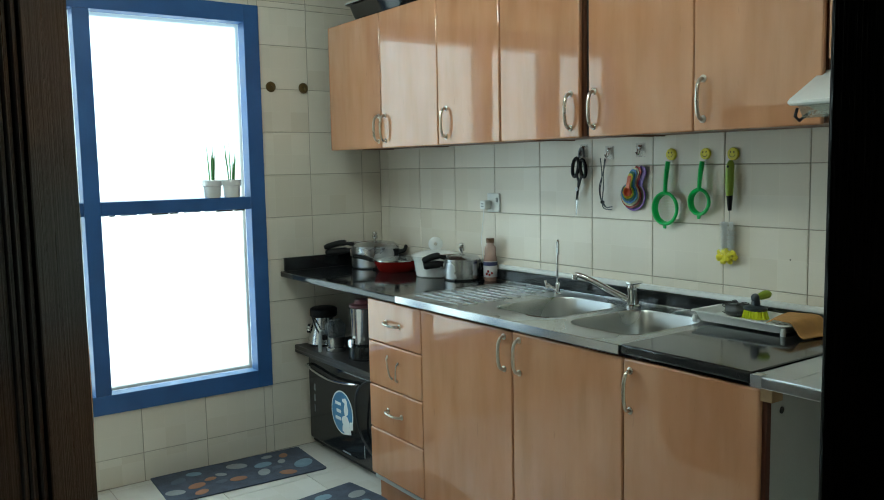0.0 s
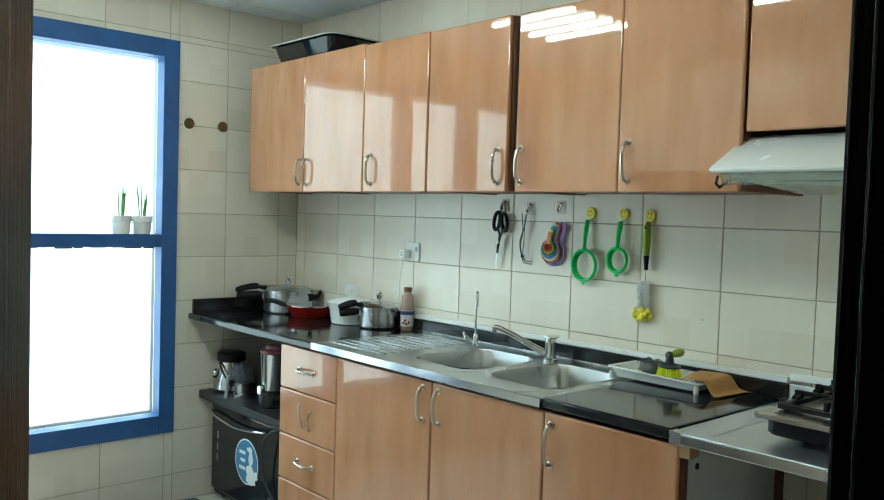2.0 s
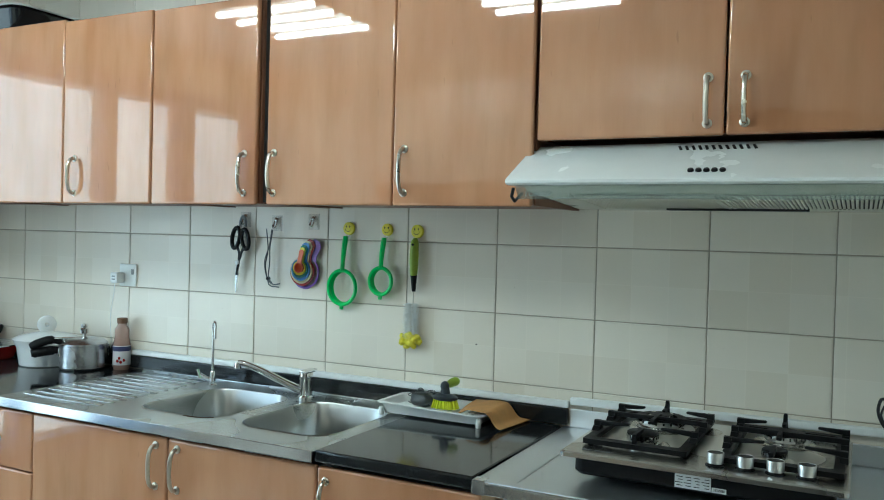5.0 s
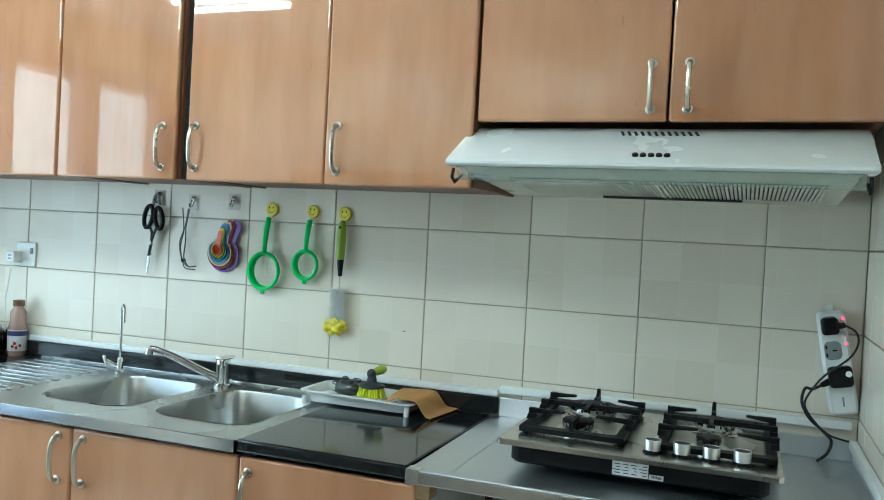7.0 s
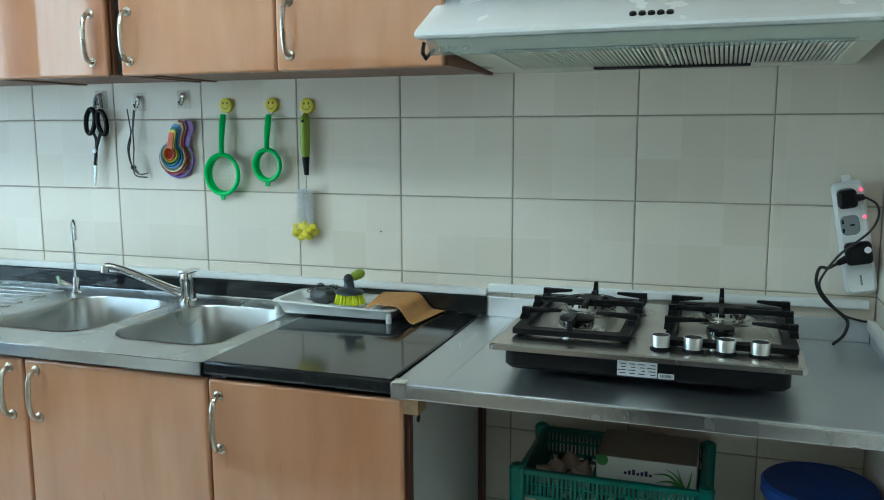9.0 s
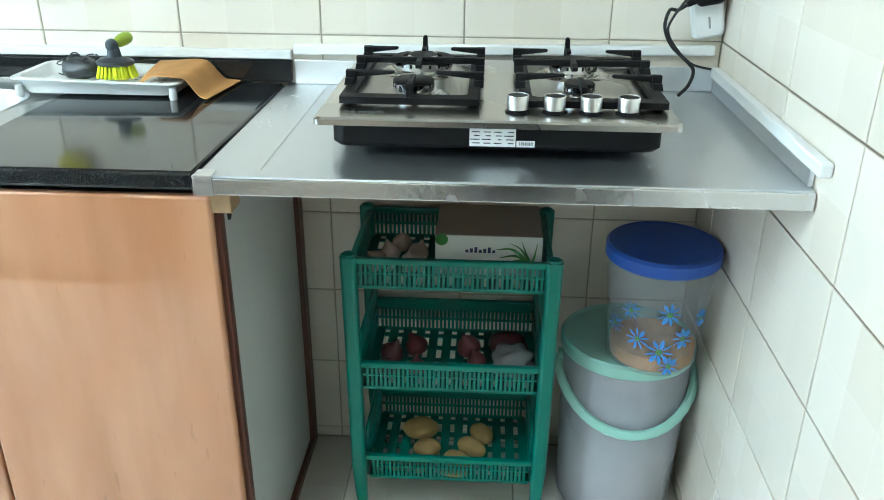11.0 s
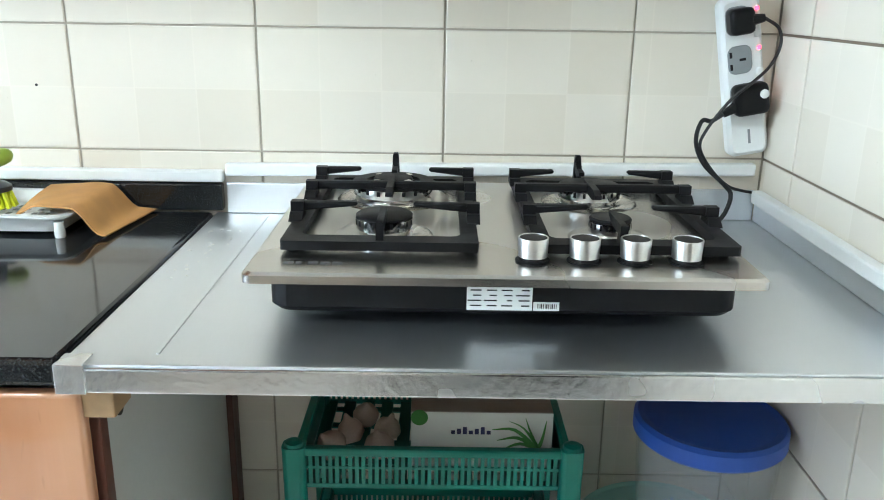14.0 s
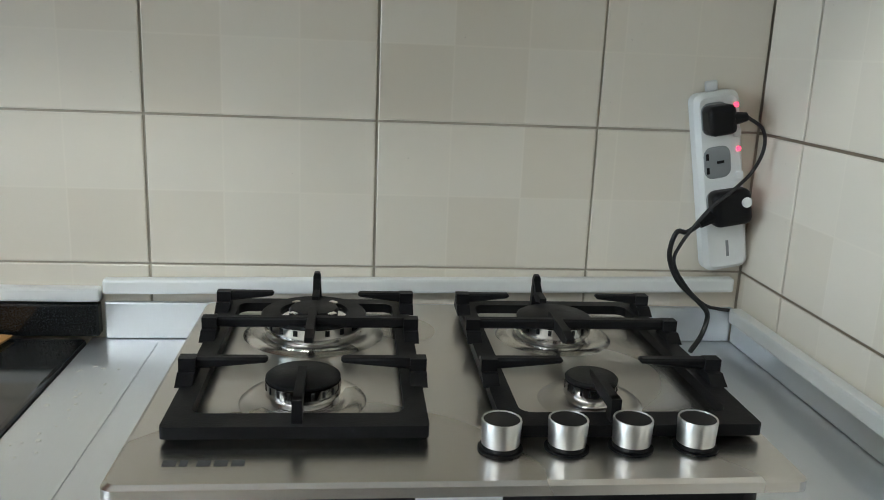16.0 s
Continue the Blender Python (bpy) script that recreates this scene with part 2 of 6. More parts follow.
M_GREENPRINT = plain("green_print", (0.06, 0.26, 0.05), 0.5)
M_RUBBER = plain("black_cable_rubber", (0.012, 0.012, 0.013), 0.5)
M_GREYPLASTIC = plain("grey_plastic", (0.26, 0.28, 0.29), 0.4)
M_REDGLOW = glowing("red_neon", (1.0, 0.03, 0.06), 2.2)
M_PINK = plain("pink_drink", (0.52, 0.33, 0.27), 0.10, var=0.08, alpha=0.6)
M_LABEL = plain("bottle_label", (0.62, 0.60, 0.62), 0.45)
M_NAVY = plain("navy_print", (0.03, 0.035, 0.12), 0.45)
M_BROWNCAP = plain("brown_cap", (0.16, 0.08, 0.04), 0.45)
M_FRIDGE = brushed("fridge_steel", (0.30, 0.30, 0.31), 0.3, (1, 1, 20))
M_SCOURER = plain("steel_wool", (0.10, 0.105, 0.11), 0.4, 0.6, var=0.3)
M_RUG = plain("dark_blue_rug", (0.075, 0.090, 0.125), 0.95, var=0.3, scale=90, bumps=0.8)
M_PEBBLE = [plain("pebble_print", c, 0.9, var=0.2, scale=60, bumps=0.4) for c in ((0.20, 0.29, 0.36), (0.36, 0.17, 0.10), (0.10, 0.12, 0.16), (0.32, 0.33, 0.33))]
M_BRONZE = plain("aged_bronze", (0.16, 0.12, 0.05), 0.4, 0.8)
M_BAG = plain("thin_plastic_bag", (0.60, 0.60, 0.63), 0.25, var=0.1, alpha=0.6)
M_SLATE = plain("slate_plastic", (0.035, 0.045, 0.055), 0.4, var=0.1)
M_JUG = brushed("brushed_jug_steel", (0.56, 0.57, 0.57), 0.2, (1, 1, 20))

# ---- building helpers ----
ORIGIN = {}


def finish(bm, material_, name, smooth=40):
    bmesh.ops.recalc_face_normals(bm, faces=bm.faces)
    me = bpy.data.meshes.new(name)
    bm.to_mesh(me)
    bm.free()
    if material_:
        me.materials.append(material_)
    if smooth:
        me.shade_smooth()
        me.set_sharp_from_angle(angle=radians(smooth))
        for p in me.polygons:
            if max(abs(c) for c in p.normal) > 0.99995:
                p.use_smooth = False
    return me


def thing(name, label, category, at=(0, 0, 0), m=None, group="", kind=""):
    """An Empty at a thing's base. With m its parts are given in its own axes, else in the world's."""
    ob = new(name)
    ob.empty_display_size = 0.05
    if m is None:
        ob.matrix_basis = Matrix.Translation(at)
        ORIGIN[ob] = Vector(at)
    else:
        ob.matrix_basis = m
        ORIGIN[ob] = Vector((0, 0, 0))
    return tagged(ob, label, category, group, kind)


def part(name, bm, material_, parent=None, label="", smooth=40):
    """Links a bmesh as one mesh object under a thing or a part."""
    if parent is not None:
        bmesh.ops.translate(bm, verts=bm.verts, vec=-ORIGIN[parent])
    ob = new(name, finish(bm, material_, name, smooth))
    if parent is not None:
        ob.parent = parent
        ORIGIN[ob] = ORIGIN[parent]
    if label:
        ob["label"] = label
    return ob


def solid(name, bm, material_, label, category, group="", kind="", smooth=40):
    """A thing of one mesh, its origin at its base."""
    lo = [min(v.co[i] for v in bm.verts) for i in range(3)]
    hi = [max(v.co[i] for v in bm.verts) for i in range(3)]
    base = Vector(((lo[0] + hi[0]) / 2, (lo[1] + hi[1]) / 2, lo[2]))
    bmesh.ops.translate(bm, verts=bm.verts, vec=-base)
    ob = new(name, finish(bm, material_, name, smooth))
    ob.location = base
    ORIGIN[ob] = base
    return tagged(ob, label, category, group, kind)


def box(x0, x1, y0, y1, z0, z1, bevel=0.0, segments=2, bm=None, m=None):
    own = bmesh.new()
    bmesh.ops.create_cube(own, size=1.0)
    for v in own.verts:
        v.co = Vector(((x0 + x1) / 2 + v.co.x * (x1 - x0), (y0 + y1) / 2 + v.co.y * (y1 - y0), (z0 + z1) / 2 + v.co.z * (z1 - z0)))
    if bevel:
        bmesh.ops.bevel(own, geom=own.edges[:], offset=bevel, segments=segments, profile=0.5, affect="EDGES", clamp_overlap=True)
    return join(bm, own, m)


def join(bm, own, m=None):
    if m is not None:
        bmesh.ops.transform(own, matrix=m, verts=own.verts)
    if bm is None:
        return own
    me = bpy.data.meshes.new("tmp")
    own.to_mesh(me)
    own.free()
    bm.from_mesh(me)
    bpy.data.meshes.remove(me)
    return bm


def lathe(profile, centre=(0, 0, 0), seg=32, bm=None, m=None, cap=True):
    """Turns (radius, height) pairs round the z axis."""
    own = bmesh.new()
    rings = []
    for r, z in profile:
        if r < 1e-5:
            rings.append([own.verts.new((centre[0], centre[1], centre[2] + z))])
        else:
            rings.append([own.verts.new((centre[0] + r * math.cos(2 * math.pi * i / seg), centre[1] + r * math.sin(2 * math.pi * i / seg), centre[2] + z)) for i in range(seg)])
    for a, b in zip(rings, rings[1:]):
        for i in range(seg):
            j = (i + 1) % seg
            q = [a[i % len(a)], a[j % len(a)], b[j % len(b)], b[i % len(b)]]
            q = list(dict.fromkeys(q))
            if len(q) > 2:
                own.faces.new(q)
    if cap:
        for ring in (rings[0], rings[-1]):
            if len(ring) > 1:
                own.faces.new(ring)
    return join(bm, own, m)


def tube(points, radius, seg=10, bm=None, m=None, cap=True, flat=1.0):
    """A round bar along points; radius may be a list. flat squeezes it across."""
    own = bmesh.new()
    pts = [Vector(p) for p in points]
    rad = radius if isinstance(radius, (list, tuple)) else [radius] * len(pts)
    rings, ref = [], None
    for i, p in enumerate(pts):
        d = (pts[min(i + 1, len(pts) - 1)] - pts[max(i - 1, 0)]).normalized()
        if ref is None:
            ref = d.orthogonal().normalized()
        ref = (ref - d * ref.dot(d)).normalized()
        side = d.cross(ref)
        rings.append([own.verts.new(p + rad[i] * (math.cos(2 * math.pi * k / seg) * ref + flat * math.sin(2 * math.pi * k / seg) * side)) for k in range(seg)])
    for a, b in zip(rings, rings[1:]):
        for k in range(seg):
            own.faces.new((a[k], a[(k + 1) % seg], b[(k + 1) % seg], b[k]))
    if cap:
        own.faces.new(rings[0])
        own.faces.new(rings[-1])
    return join(bm, own, m)


def smooth_path(points, steps=6):
    """A Catmull-Rom line through points."""
    p = [Vector(q) for q in points]
    p = [p[0] * 2 - p[1]] + p + [p[-1] * 2 - p[-2]]
    out = []
    for i in range(1, len(p) - 2):
        for k in range(steps):
            t = k / steps
            a, b, c, d = p[i - 1:i + 3]
            out.append(0.5 * ((2 * b) + (c - a) * t + (2 * a - 5 * b + 4 * c - d) * t * t + (3 * b - a - 3 * c + d) * t ** 3))
    return out + [p[-2]]


def rounded(w, d, r, n=6):
    """The outline of a rounded rectangle about the origin."""
    r = min(r, w / 2 - 1e-4, d / 2 - 1e-4)
    out = []
    for cx, cy, a0 in ((w / 2 - r, d / 2 - r, 0), (-w / 2 + r, d / 2 - r, 90), (-w / 2 + r, -d / 2 + r, 180), (w / 2 - r, -d / 2 + r, 270)):
        for k in range(n + 1):
            a = radians(a0 + 90 * k / n)
            out.append((cx + r * math.cos(a), cy + r * math.sin(a)))
    return out


def loft(layers, bm=None, m=None, caps=(True, True)):
    """Joins outlines of as many points each; a layer is a list of 3D points."""
    own = bmesh.new()
    rings = [[own.verts.new(p) for p in layer] for layer in layers]
    n = len(rings[0])
    for a, b in zip(rings, rings[1:]):
        for k in range(n):
            own.faces.new((a[k], a[(k + 1) % n], b[(k + 1) % n], b[k]))
    if caps[0]:
        own.faces.new(rings[0])
    if caps[1]:
        own.faces.new(rings[-1])
    return join(bm, own, m)


def at_height(outline, z, cx=0.0, cy=0.0):
    return [(cx + x, cy + y, z) for x, y in outline]


def prism(outline, z0, z1, bm=None, m=None, bevel=0.0):
    own = loft([at_height(outline, z0), at_height(outline, z1)])
    if bevel:
        flat = [e for e in own.edges if abs(e.verts[0].co.z - e.verts[1].co.z) < 1e-6]
        bmesh.ops.bevel(own, geom=flat, offset=bevel, segments=2, profile=0.5, affect="EDGES", clamp_overlap=True)
    return join(bm, own, m)


def bow_handle(p0, p1, out, name, parent, material_, rise=0.028, r=0.0056, label="satin nickel bow handle"):
    """A bow handle from p0 to p1 that stands out along the vector out."""
    a, b, o = Vector(p0), Vector(p1), Vector(out).normalized()
    pts = [a, a + o * rise * 0.55 + (b - a) * 0.03, a + o * rise * 0.9 + (b - a) * 0.2, a + o * rise + (b - a) * 0.5, b + o * rise * 0.9 + (a - b) * 0.2, b + o * rise * 0.55 + (a - b) * 0.03, b]
    path = smooth_path(pts, 4)
    n = len(path)
    bm = tube(path, [r * (1.0 if i < 4 or i > n - 5 else 1.05) for i in range(n)], 8)
    for q in (a, b):
        lathe([(r * 2.0, 0), (r * 2.0, 0.002), (r * 1.3, 0.004)], (0, 0, 0), 12, bm, Matrix.Translation(q) @ o.to_track_quat("Z", "Y").to_matrix().to_4x4())
    return part(name, bm, material_, parent, label)

# ---- the room: x to the cooking wall, y to the window wall ----
XB, YR, YW, XL, ZC = 2.45, 0.330, 3.96, -0.24, 2.442
T = 0.003  # the tiles stand proud of the wall by this

solid("floor", box(XL - 0.2, XB + 0.15, YR - 0.21, YW + 0.2, -0.1, -0.003), M_GROUT, "pale grey floor bed under the tiles", "floor", kind="structure")
solid("hall_floor", box(-1.2, 1.8, -2.0, YR - 0.212, -0.1, -0.001), M_UNSEEN_DARK, "unseen dark hall floor outside the kitchen door", "floor", kind="structure")
wall_back = solid("wall_back", box(XB + T, XB + 0.15, YR - 0.2, YW + 0.2, 0, ZC + 0.1), M_GROUT, "tiled kitchen wall behind the worktop", "wall", kind="structure")
# window wall with its opening
WX0, WX1, WZ0, WZ1 = -0.20, 1.769, 0.352, 2.248
bm = box(WX1, XB + T, YW + T, YW + 0.2, 0, ZC + 0.1)
box(XL - 0.2, WX0, YW + T, YW + 0.2, 0, ZC + 0.1, bm=bm)
box(WX0, WX1, YW + T, YW + 0.2, 0, WZ0, bm=bm)
box(WX0, WX1, YW + T, YW + 0.2, WZ1, ZC + 0.1, bm=bm)
wall_window = solid("wall_window", bm, M_GROUT, "tiled outer wall with the blue window", "wall", kind="structure")
# wall with the doorway that the camera comes through
DX0, DX1, DZ = -0.23, 0.62, 2.10
bm = box(DX1, XB + T, YR - 0.2, YR - T, 0, ZC + 0.1)
box(XL - 0.2, DX0, YR - 0.2, YR - T, 0, ZC + 0.1, bm=bm)
box(DX0, DX1, YR - 0.2, YR - T, DZ, ZC + 0.1, bm=bm)
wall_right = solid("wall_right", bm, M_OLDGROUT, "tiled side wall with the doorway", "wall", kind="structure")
wall_left = solid("wall_left", box(XL - 0.15, XL - T, YR - T, YW + T, 0, ZC + 0.1), M_GROUT, "unseen wall behind the fridge, tiled to bounce light", "wall", kind="structure")
# the unseen hall behind the door, a dark shell closed against sky light
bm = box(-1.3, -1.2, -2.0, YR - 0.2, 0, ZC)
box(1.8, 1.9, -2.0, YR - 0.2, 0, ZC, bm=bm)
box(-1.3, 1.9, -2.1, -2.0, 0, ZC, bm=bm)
solid("hall_wall", bm, M_UNSEEN_DARK, "unseen dark walls closing off the hall", "wall", kind="structure")
solid("hall_ceiling", box(-1.3, 1.9, -2.1, YR - 0.2, ZC, ZC + 0.1), M_UNSEEN_DARK, "unseen dark hall ceiling", "ceiling", kind="structure")

# suspended ceiling: boards in a grid, in one mesh
CX = [-0.65, -0.05, 0.55, 1.15, 1.40, 2.00, 2.60]
CY = [0.18, 0.78, 1.38, 1.98, 2.58, 3.18, 3.78, 4.38]
LIGHT_CELLS = [(2, 2), (2, 4)]
bm = bmesh.new()
for i in range(len(CX) - 1):
    for j in range(len(CY) - 1):
        if (i, j) in LIGHT_CELLS:
            continue
        x0, x1 = max(CX[i], XL) + 0.006, min(CX[i + 1], XB) - 0.006
        y0, y1 = max(CY[j], YR) + 0.006, min(CY[j + 1], YW) - 0.006
        if x1 - x0 > 0.03 and y1 - y0 > 0.03:
            box(x0, x1, y0, y1, ZC + 0.003, ZC + 0.018, 0.003, 1, bm)
solid("ceiling", bm, M_CEIL, "white mineral boards of a suspended ceiling", "ceiling", kind="structure")
bm = bmesh.new()
for x in CX[1:-1]:
    box(x - 0.012, x + 0.012, YR, YW, ZC, ZC + 0.03, bm=bm)
for y in CY[1:-1]:
    box(XL, XB, y - 0.012, y + 0.012, ZC + 0.0005, ZC + 0.0295, bm=bm)
solid("ceiling_grid", bm, plain("white_grid_paint", (0.66, 0.68, 0.68), 0.5, var=0.04), "white metal grid of the suspended ceiling", "ceiling grid", kind="structure")
# unseen slab, added so no sky leaks through the ceiling grid
solid("ceiling_slab", box(XL - 0.1, XB + 0.1, YR - 0.1, YW + 0.1, ZC + 0.12, ZC + 0.2), M_UNSEEN_DARK, "unseen dark slab that keeps sky light out above the suspended ceiling", "ceiling", kind="structure")


def tube_light(at_x, at_y):
    t = thing("ceiling_light", "square fluorescent ceiling light with four lit tubes", "ceiling light", (at_x, at_y, ZC), group="ceiling lights")
    bm = box(at_x - 0.29, at_x + 0.29, at_y - 0.29, at_y + 0.29, ZC + 0.012, ZC + 0.018)
    for s in (-1, 1):
        box(at_x + s * 0.287 - 0.004, at_x + s * 0.287 + 0.004, at_y - 0.285, at_y + 0.285, ZC - 0.004, ZC + 0.012, bm=bm)
        box(at_x - 0.282, at_x + 0.282, at_y + s * 0.285 - 0.004, at_y + s * 0.285 + 0.004, ZC - 0.004, ZC + 0.012, bm=bm)
    part("housing", bm, M_LOUVRE, t, "dull metal reflector tray")
    for k in range(4):
        x = at_x - 0.21 + 0.14 * k
        part("tube", tube([(x, at_y - 0.27, ZC - 0.006), (x, at_y + 0.27, ZC - 0.006)], 0.013, 10), M_TUBE, t, "lit white fluorescent tube")
        for s in (-1, 1):
            part("tube_cap", tube([(x, at_y + s * 0.27, ZC - 0.006), (x, at_y + s * 0.28, ZC - 0.006)], 0.014, 10), M_WHITEPLASTIC, t)


for i, j in LIGHT_CELLS:
    tube_light((CX[i] + CX[i + 1]) / 2, (CY[j] + CY[j + 1]) / 2)

# window: blue frame, two lights wide and two high, frosted panes
window = thing("window_1", "blue painted window with frosted panes", "window", ((WX0 + WX1) / 2, YW, WZ0), kind="structure")


def rail(name, x0, x1, z0, z1, y0=YW - 0.012, y1=YW + 0.075):
    part(name, box(x0, x1, y0, y1, z0, z1, 0.003), M_BLUEPAINT, window)


rail("window_frame", 1.692, WX1, WZ0, WZ1)
rail("window_frame", WX0, WX0 + 0.07, WZ0, WZ1)
rail("window_frame", WX0 + 0.07, 1.692, WZ1 - 0.085, WZ1)
rail("window_frame", WX0 + 0.07, 1.692, WZ0, WZ0 + 0.088)
rail("window_post", 0.915, 0.985, WZ0 + 0.088, WZ1 - 0.085)
rail("transom", 0.985, 1.692, 1.258, 1.318, YW - 0.010, YW + 0.095)
rail("window_post", 0.36, 0.470, WZ0 + 0.088, WZ1 - 0.085)
rail("transom", 0.470, 0.915, 1.258, 1.318, YW - 0.010, YW + 0.095)
rail("transom", WX0 + 0.07, 0.36, 1.258, 1.318, YW - 0.010, YW + 0.095)
for x0, x1 in ((0.985, 1.692), (0.470, 0.915), (WX0 + 0.07, 0.36)):
    for z0, z1 in ((WZ0 + 0.088, 1.258), (1.318, WZ1 - 0.085)):
        p = part("pane", box(x0 + 0.001, x1 - 0.001, YW + 0.060, YW + 0.066, z0 + 0.001, z1 - 0.001), M_GLASS, window, "bright frosted glass pane", smooth=0)
        p.visible_shadow = False

# torn black film along the top of the lower pane
rng_film = random.Random(4)
x = 0.995
while x < 1.66:
    w = rng_film.uniform(0.02, 0.09)
    h = rng_film.uniform(0.002, 0.007)
    part("torn_film", box(x, min(x + w, 1.685), YW + 0.0585, YW + 0.0595, 1.2555 - h - rng_film.uniform(0, 0.003), 1.2565), M_BLACKGAP, window, "torn dark film along the pane's edge")
    x += w + rng_film.uniform(0.0, 0.03)

# door frame
frame_ob = thing("door_frame", "very dark brown wooden door frame", "door frame", (0.3, YR - 0.1, 0), kind="structure")


def dark_wood(name):
    m, nt, bs = material(name)
    grain = noise_tex(nt, coords(nt, (90, 90, 1.4), shift=False), 3.0, 4, 0.65)
    cloud = noise_tex(nt, coords(nt, shift=False), 4.0, 3)
    c = ramp(nt, grain, [(0.3, (0.0015, 0.001, 0.001)), (0.7, (0.007, 0.0035, 0.0025))])
    link(nt, mixc(nt, span(nt, cloud, 0.0, 0.5), c, (0.005, 0.003, 0.0025)), bs.inputs["Base Color"])
    link(nt, span(nt, grain, 0.26, 0.42), bs.inputs["Roughness"])
    bs.inputs["IOR"].default_value = 1.38
    bump(nt, bs, grain, 0.5, 0.002)
    return m


M_DARKDOOR = dark_wood("dark_stained_door_wood")
for x0, x1 in ((0.478, 0.62), (DX0, DX0 + 0.06)):
    part("jamb", box(x0, x1, YR - 0.20, YR - 0.03, 0, DZ, 0.003), M_DARKDOOR, frame_ob)
part("architrave", box(0.61, 0.71, YR - 0.029, YR + 0.035, 0, DZ + 0.06, 0.004), M_DARKDOOR, frame_ob)
part("jamb", box(0.530, 0.62, YR - 0.36, YR - 0.20, 0, DZ, 0.003), M_DARKDOOR, frame_ob)
part("head", box(DX0 + 0.06, 0.478, YR - 0.20, YR - 0.03, DZ - 0.06, DZ, 0.003), M_DARKDOOR, frame_ob)
part("architrave", box(0.53, 0.74, YR - 0.385, YR - 0.362, 0, DZ + 0.06, 0.004), M_DARKDOOR, frame_ob)

# the door leaf stands open into the kitchen; own axes: x along the leaf from the hinge, z up
leaf = thing("door_1", "dark brown panelled wooden door standing open", "door", m=pose(-0.165, 0.37, 0.008, 0, 0, 56.5), kind="structure")
LW, LH, LT = 0.79, 2.03, 0.04
for x0, x1 in ((0.0, 0.11), (LW - 0.11, LW)):
    part("stile", box(x0, x1, -LT / 2, LT / 2, 0, LH, 0.003), M_DARKDOOR, leaf)
for z0, z1 in ((0, 0.2), (0.92, 1.06), (LH - 0.12, LH)):
    part("door_rail", box(0.11, LW - 0.11, -LT / 2, LT / 2, z0, z1, 0.002), M_DARKDOOR, leaf)
for z0, z1 in ((0.2, 0.92), (1.06, LH - 0.12)):
    part("door_panel", box(0.11, LW - 0.11, -0.010, 0.010, z0, z1), M_DARKDOOR, leaf)
    for s in (-1, 1):
        bm = bmesh.new()
        for k, (w, d) in enumerate(((0.012, 0.017), (0.026, 0.014), (0.038, 0.012))):
            for x0, x1 in ((0.11 + 0.013 * k, 0.11 + w), (LW - 0.11 - w, LW - 0.11 - 0.013 * k)):
                box(x0, x1, min(0, s * d), max(0, s * d), z0, z1, 0.002, 1, bm)
            for a, b in ((z0 + 0.013 * k, z0 + w), (z1 - w, z1 - 0.013 * k)):
                box(0.15, LW - 0.15, min(0, s * d), max(0, s * d), a, b, 0.002, 1, bm)
        part("moulding", bm, M_DARKDOOR, leaf)
for s in (-1, 1):
    bm = lathe([(0.024, 0), (0.024, 0.006), (0.010, 0.010), (0.009, 0.045)], (0, 0, 0), 16, None, pose(LW - 0.06, s * LT / 2, 1.0, -90 * s, 0, 0))
    tube([(LW - 0.06, s * (LT / 2 + 0.042), 1.0), (LW - 0.12, s * (LT / 2 + 0.046), 1.0), (LW - 0.18, s * (LT / 2 + 0.042), 0.998)], 0.008, 8, bm)
    part("door_handle", bm, M_NICKEL, leaf, "satin lever handle")

# ---- base cabinets, worktops and sink ----
FX, ZT, ZR, ZS = 1.847, 0.932, 0.938, 0.930   # fronts and worktop height


def cabinet_door(unit, y0, y1, z0, z1, x, hy=None, hz=None, name="cabinet_door", r=0.012):
    """A foil-wrapped front with soft edges that faces -x, with an upright bow handle."""
    g = 0.0015
    bm = box(x, x + 0.018, y0 + g, y1 - g, z0, z1, r * 0.5, 3)
    d = part(name, bm, M_WOOD, unit)
    if hy is not None:
        bow_handle((x, hy, hz[0]), (x, hy, hz[1]), (-1, 0, 0), "handle", d, M_NICKEL)
    return d


def base_unit(y0, y1, label):
    u = thing("base_cabinet", label, "cabinet", (2.1, (y0 + y1) / 2, 0), group="base cabinets")
    bm = box(FX + 0.02, 2.43, y0, y0 + 0.016, 0.10, 0.886)
    box(FX + 0.02, 2.43, y1 - 0.016, y1, 0.10, 0.886, bm=bm)
    box(FX + 0.02, 2.43, y0 + 0.016, y1 - 0.016, 0.10, 0.116, bm=bm)
    box(2.42, 2.43, y0 + 0.016, y1 - 0.016, 0.116, 0.886, bm=bm)
    part("body", bm, M_GREYBOARD, u)
    part("plinth", box(FX + 0.045, FX + 0.062, y0, y1, 0, 0.10), M_WOOD, u)
    return u


u = base_unit(2.698, 3.105, "beech base cabinet with four drawers")
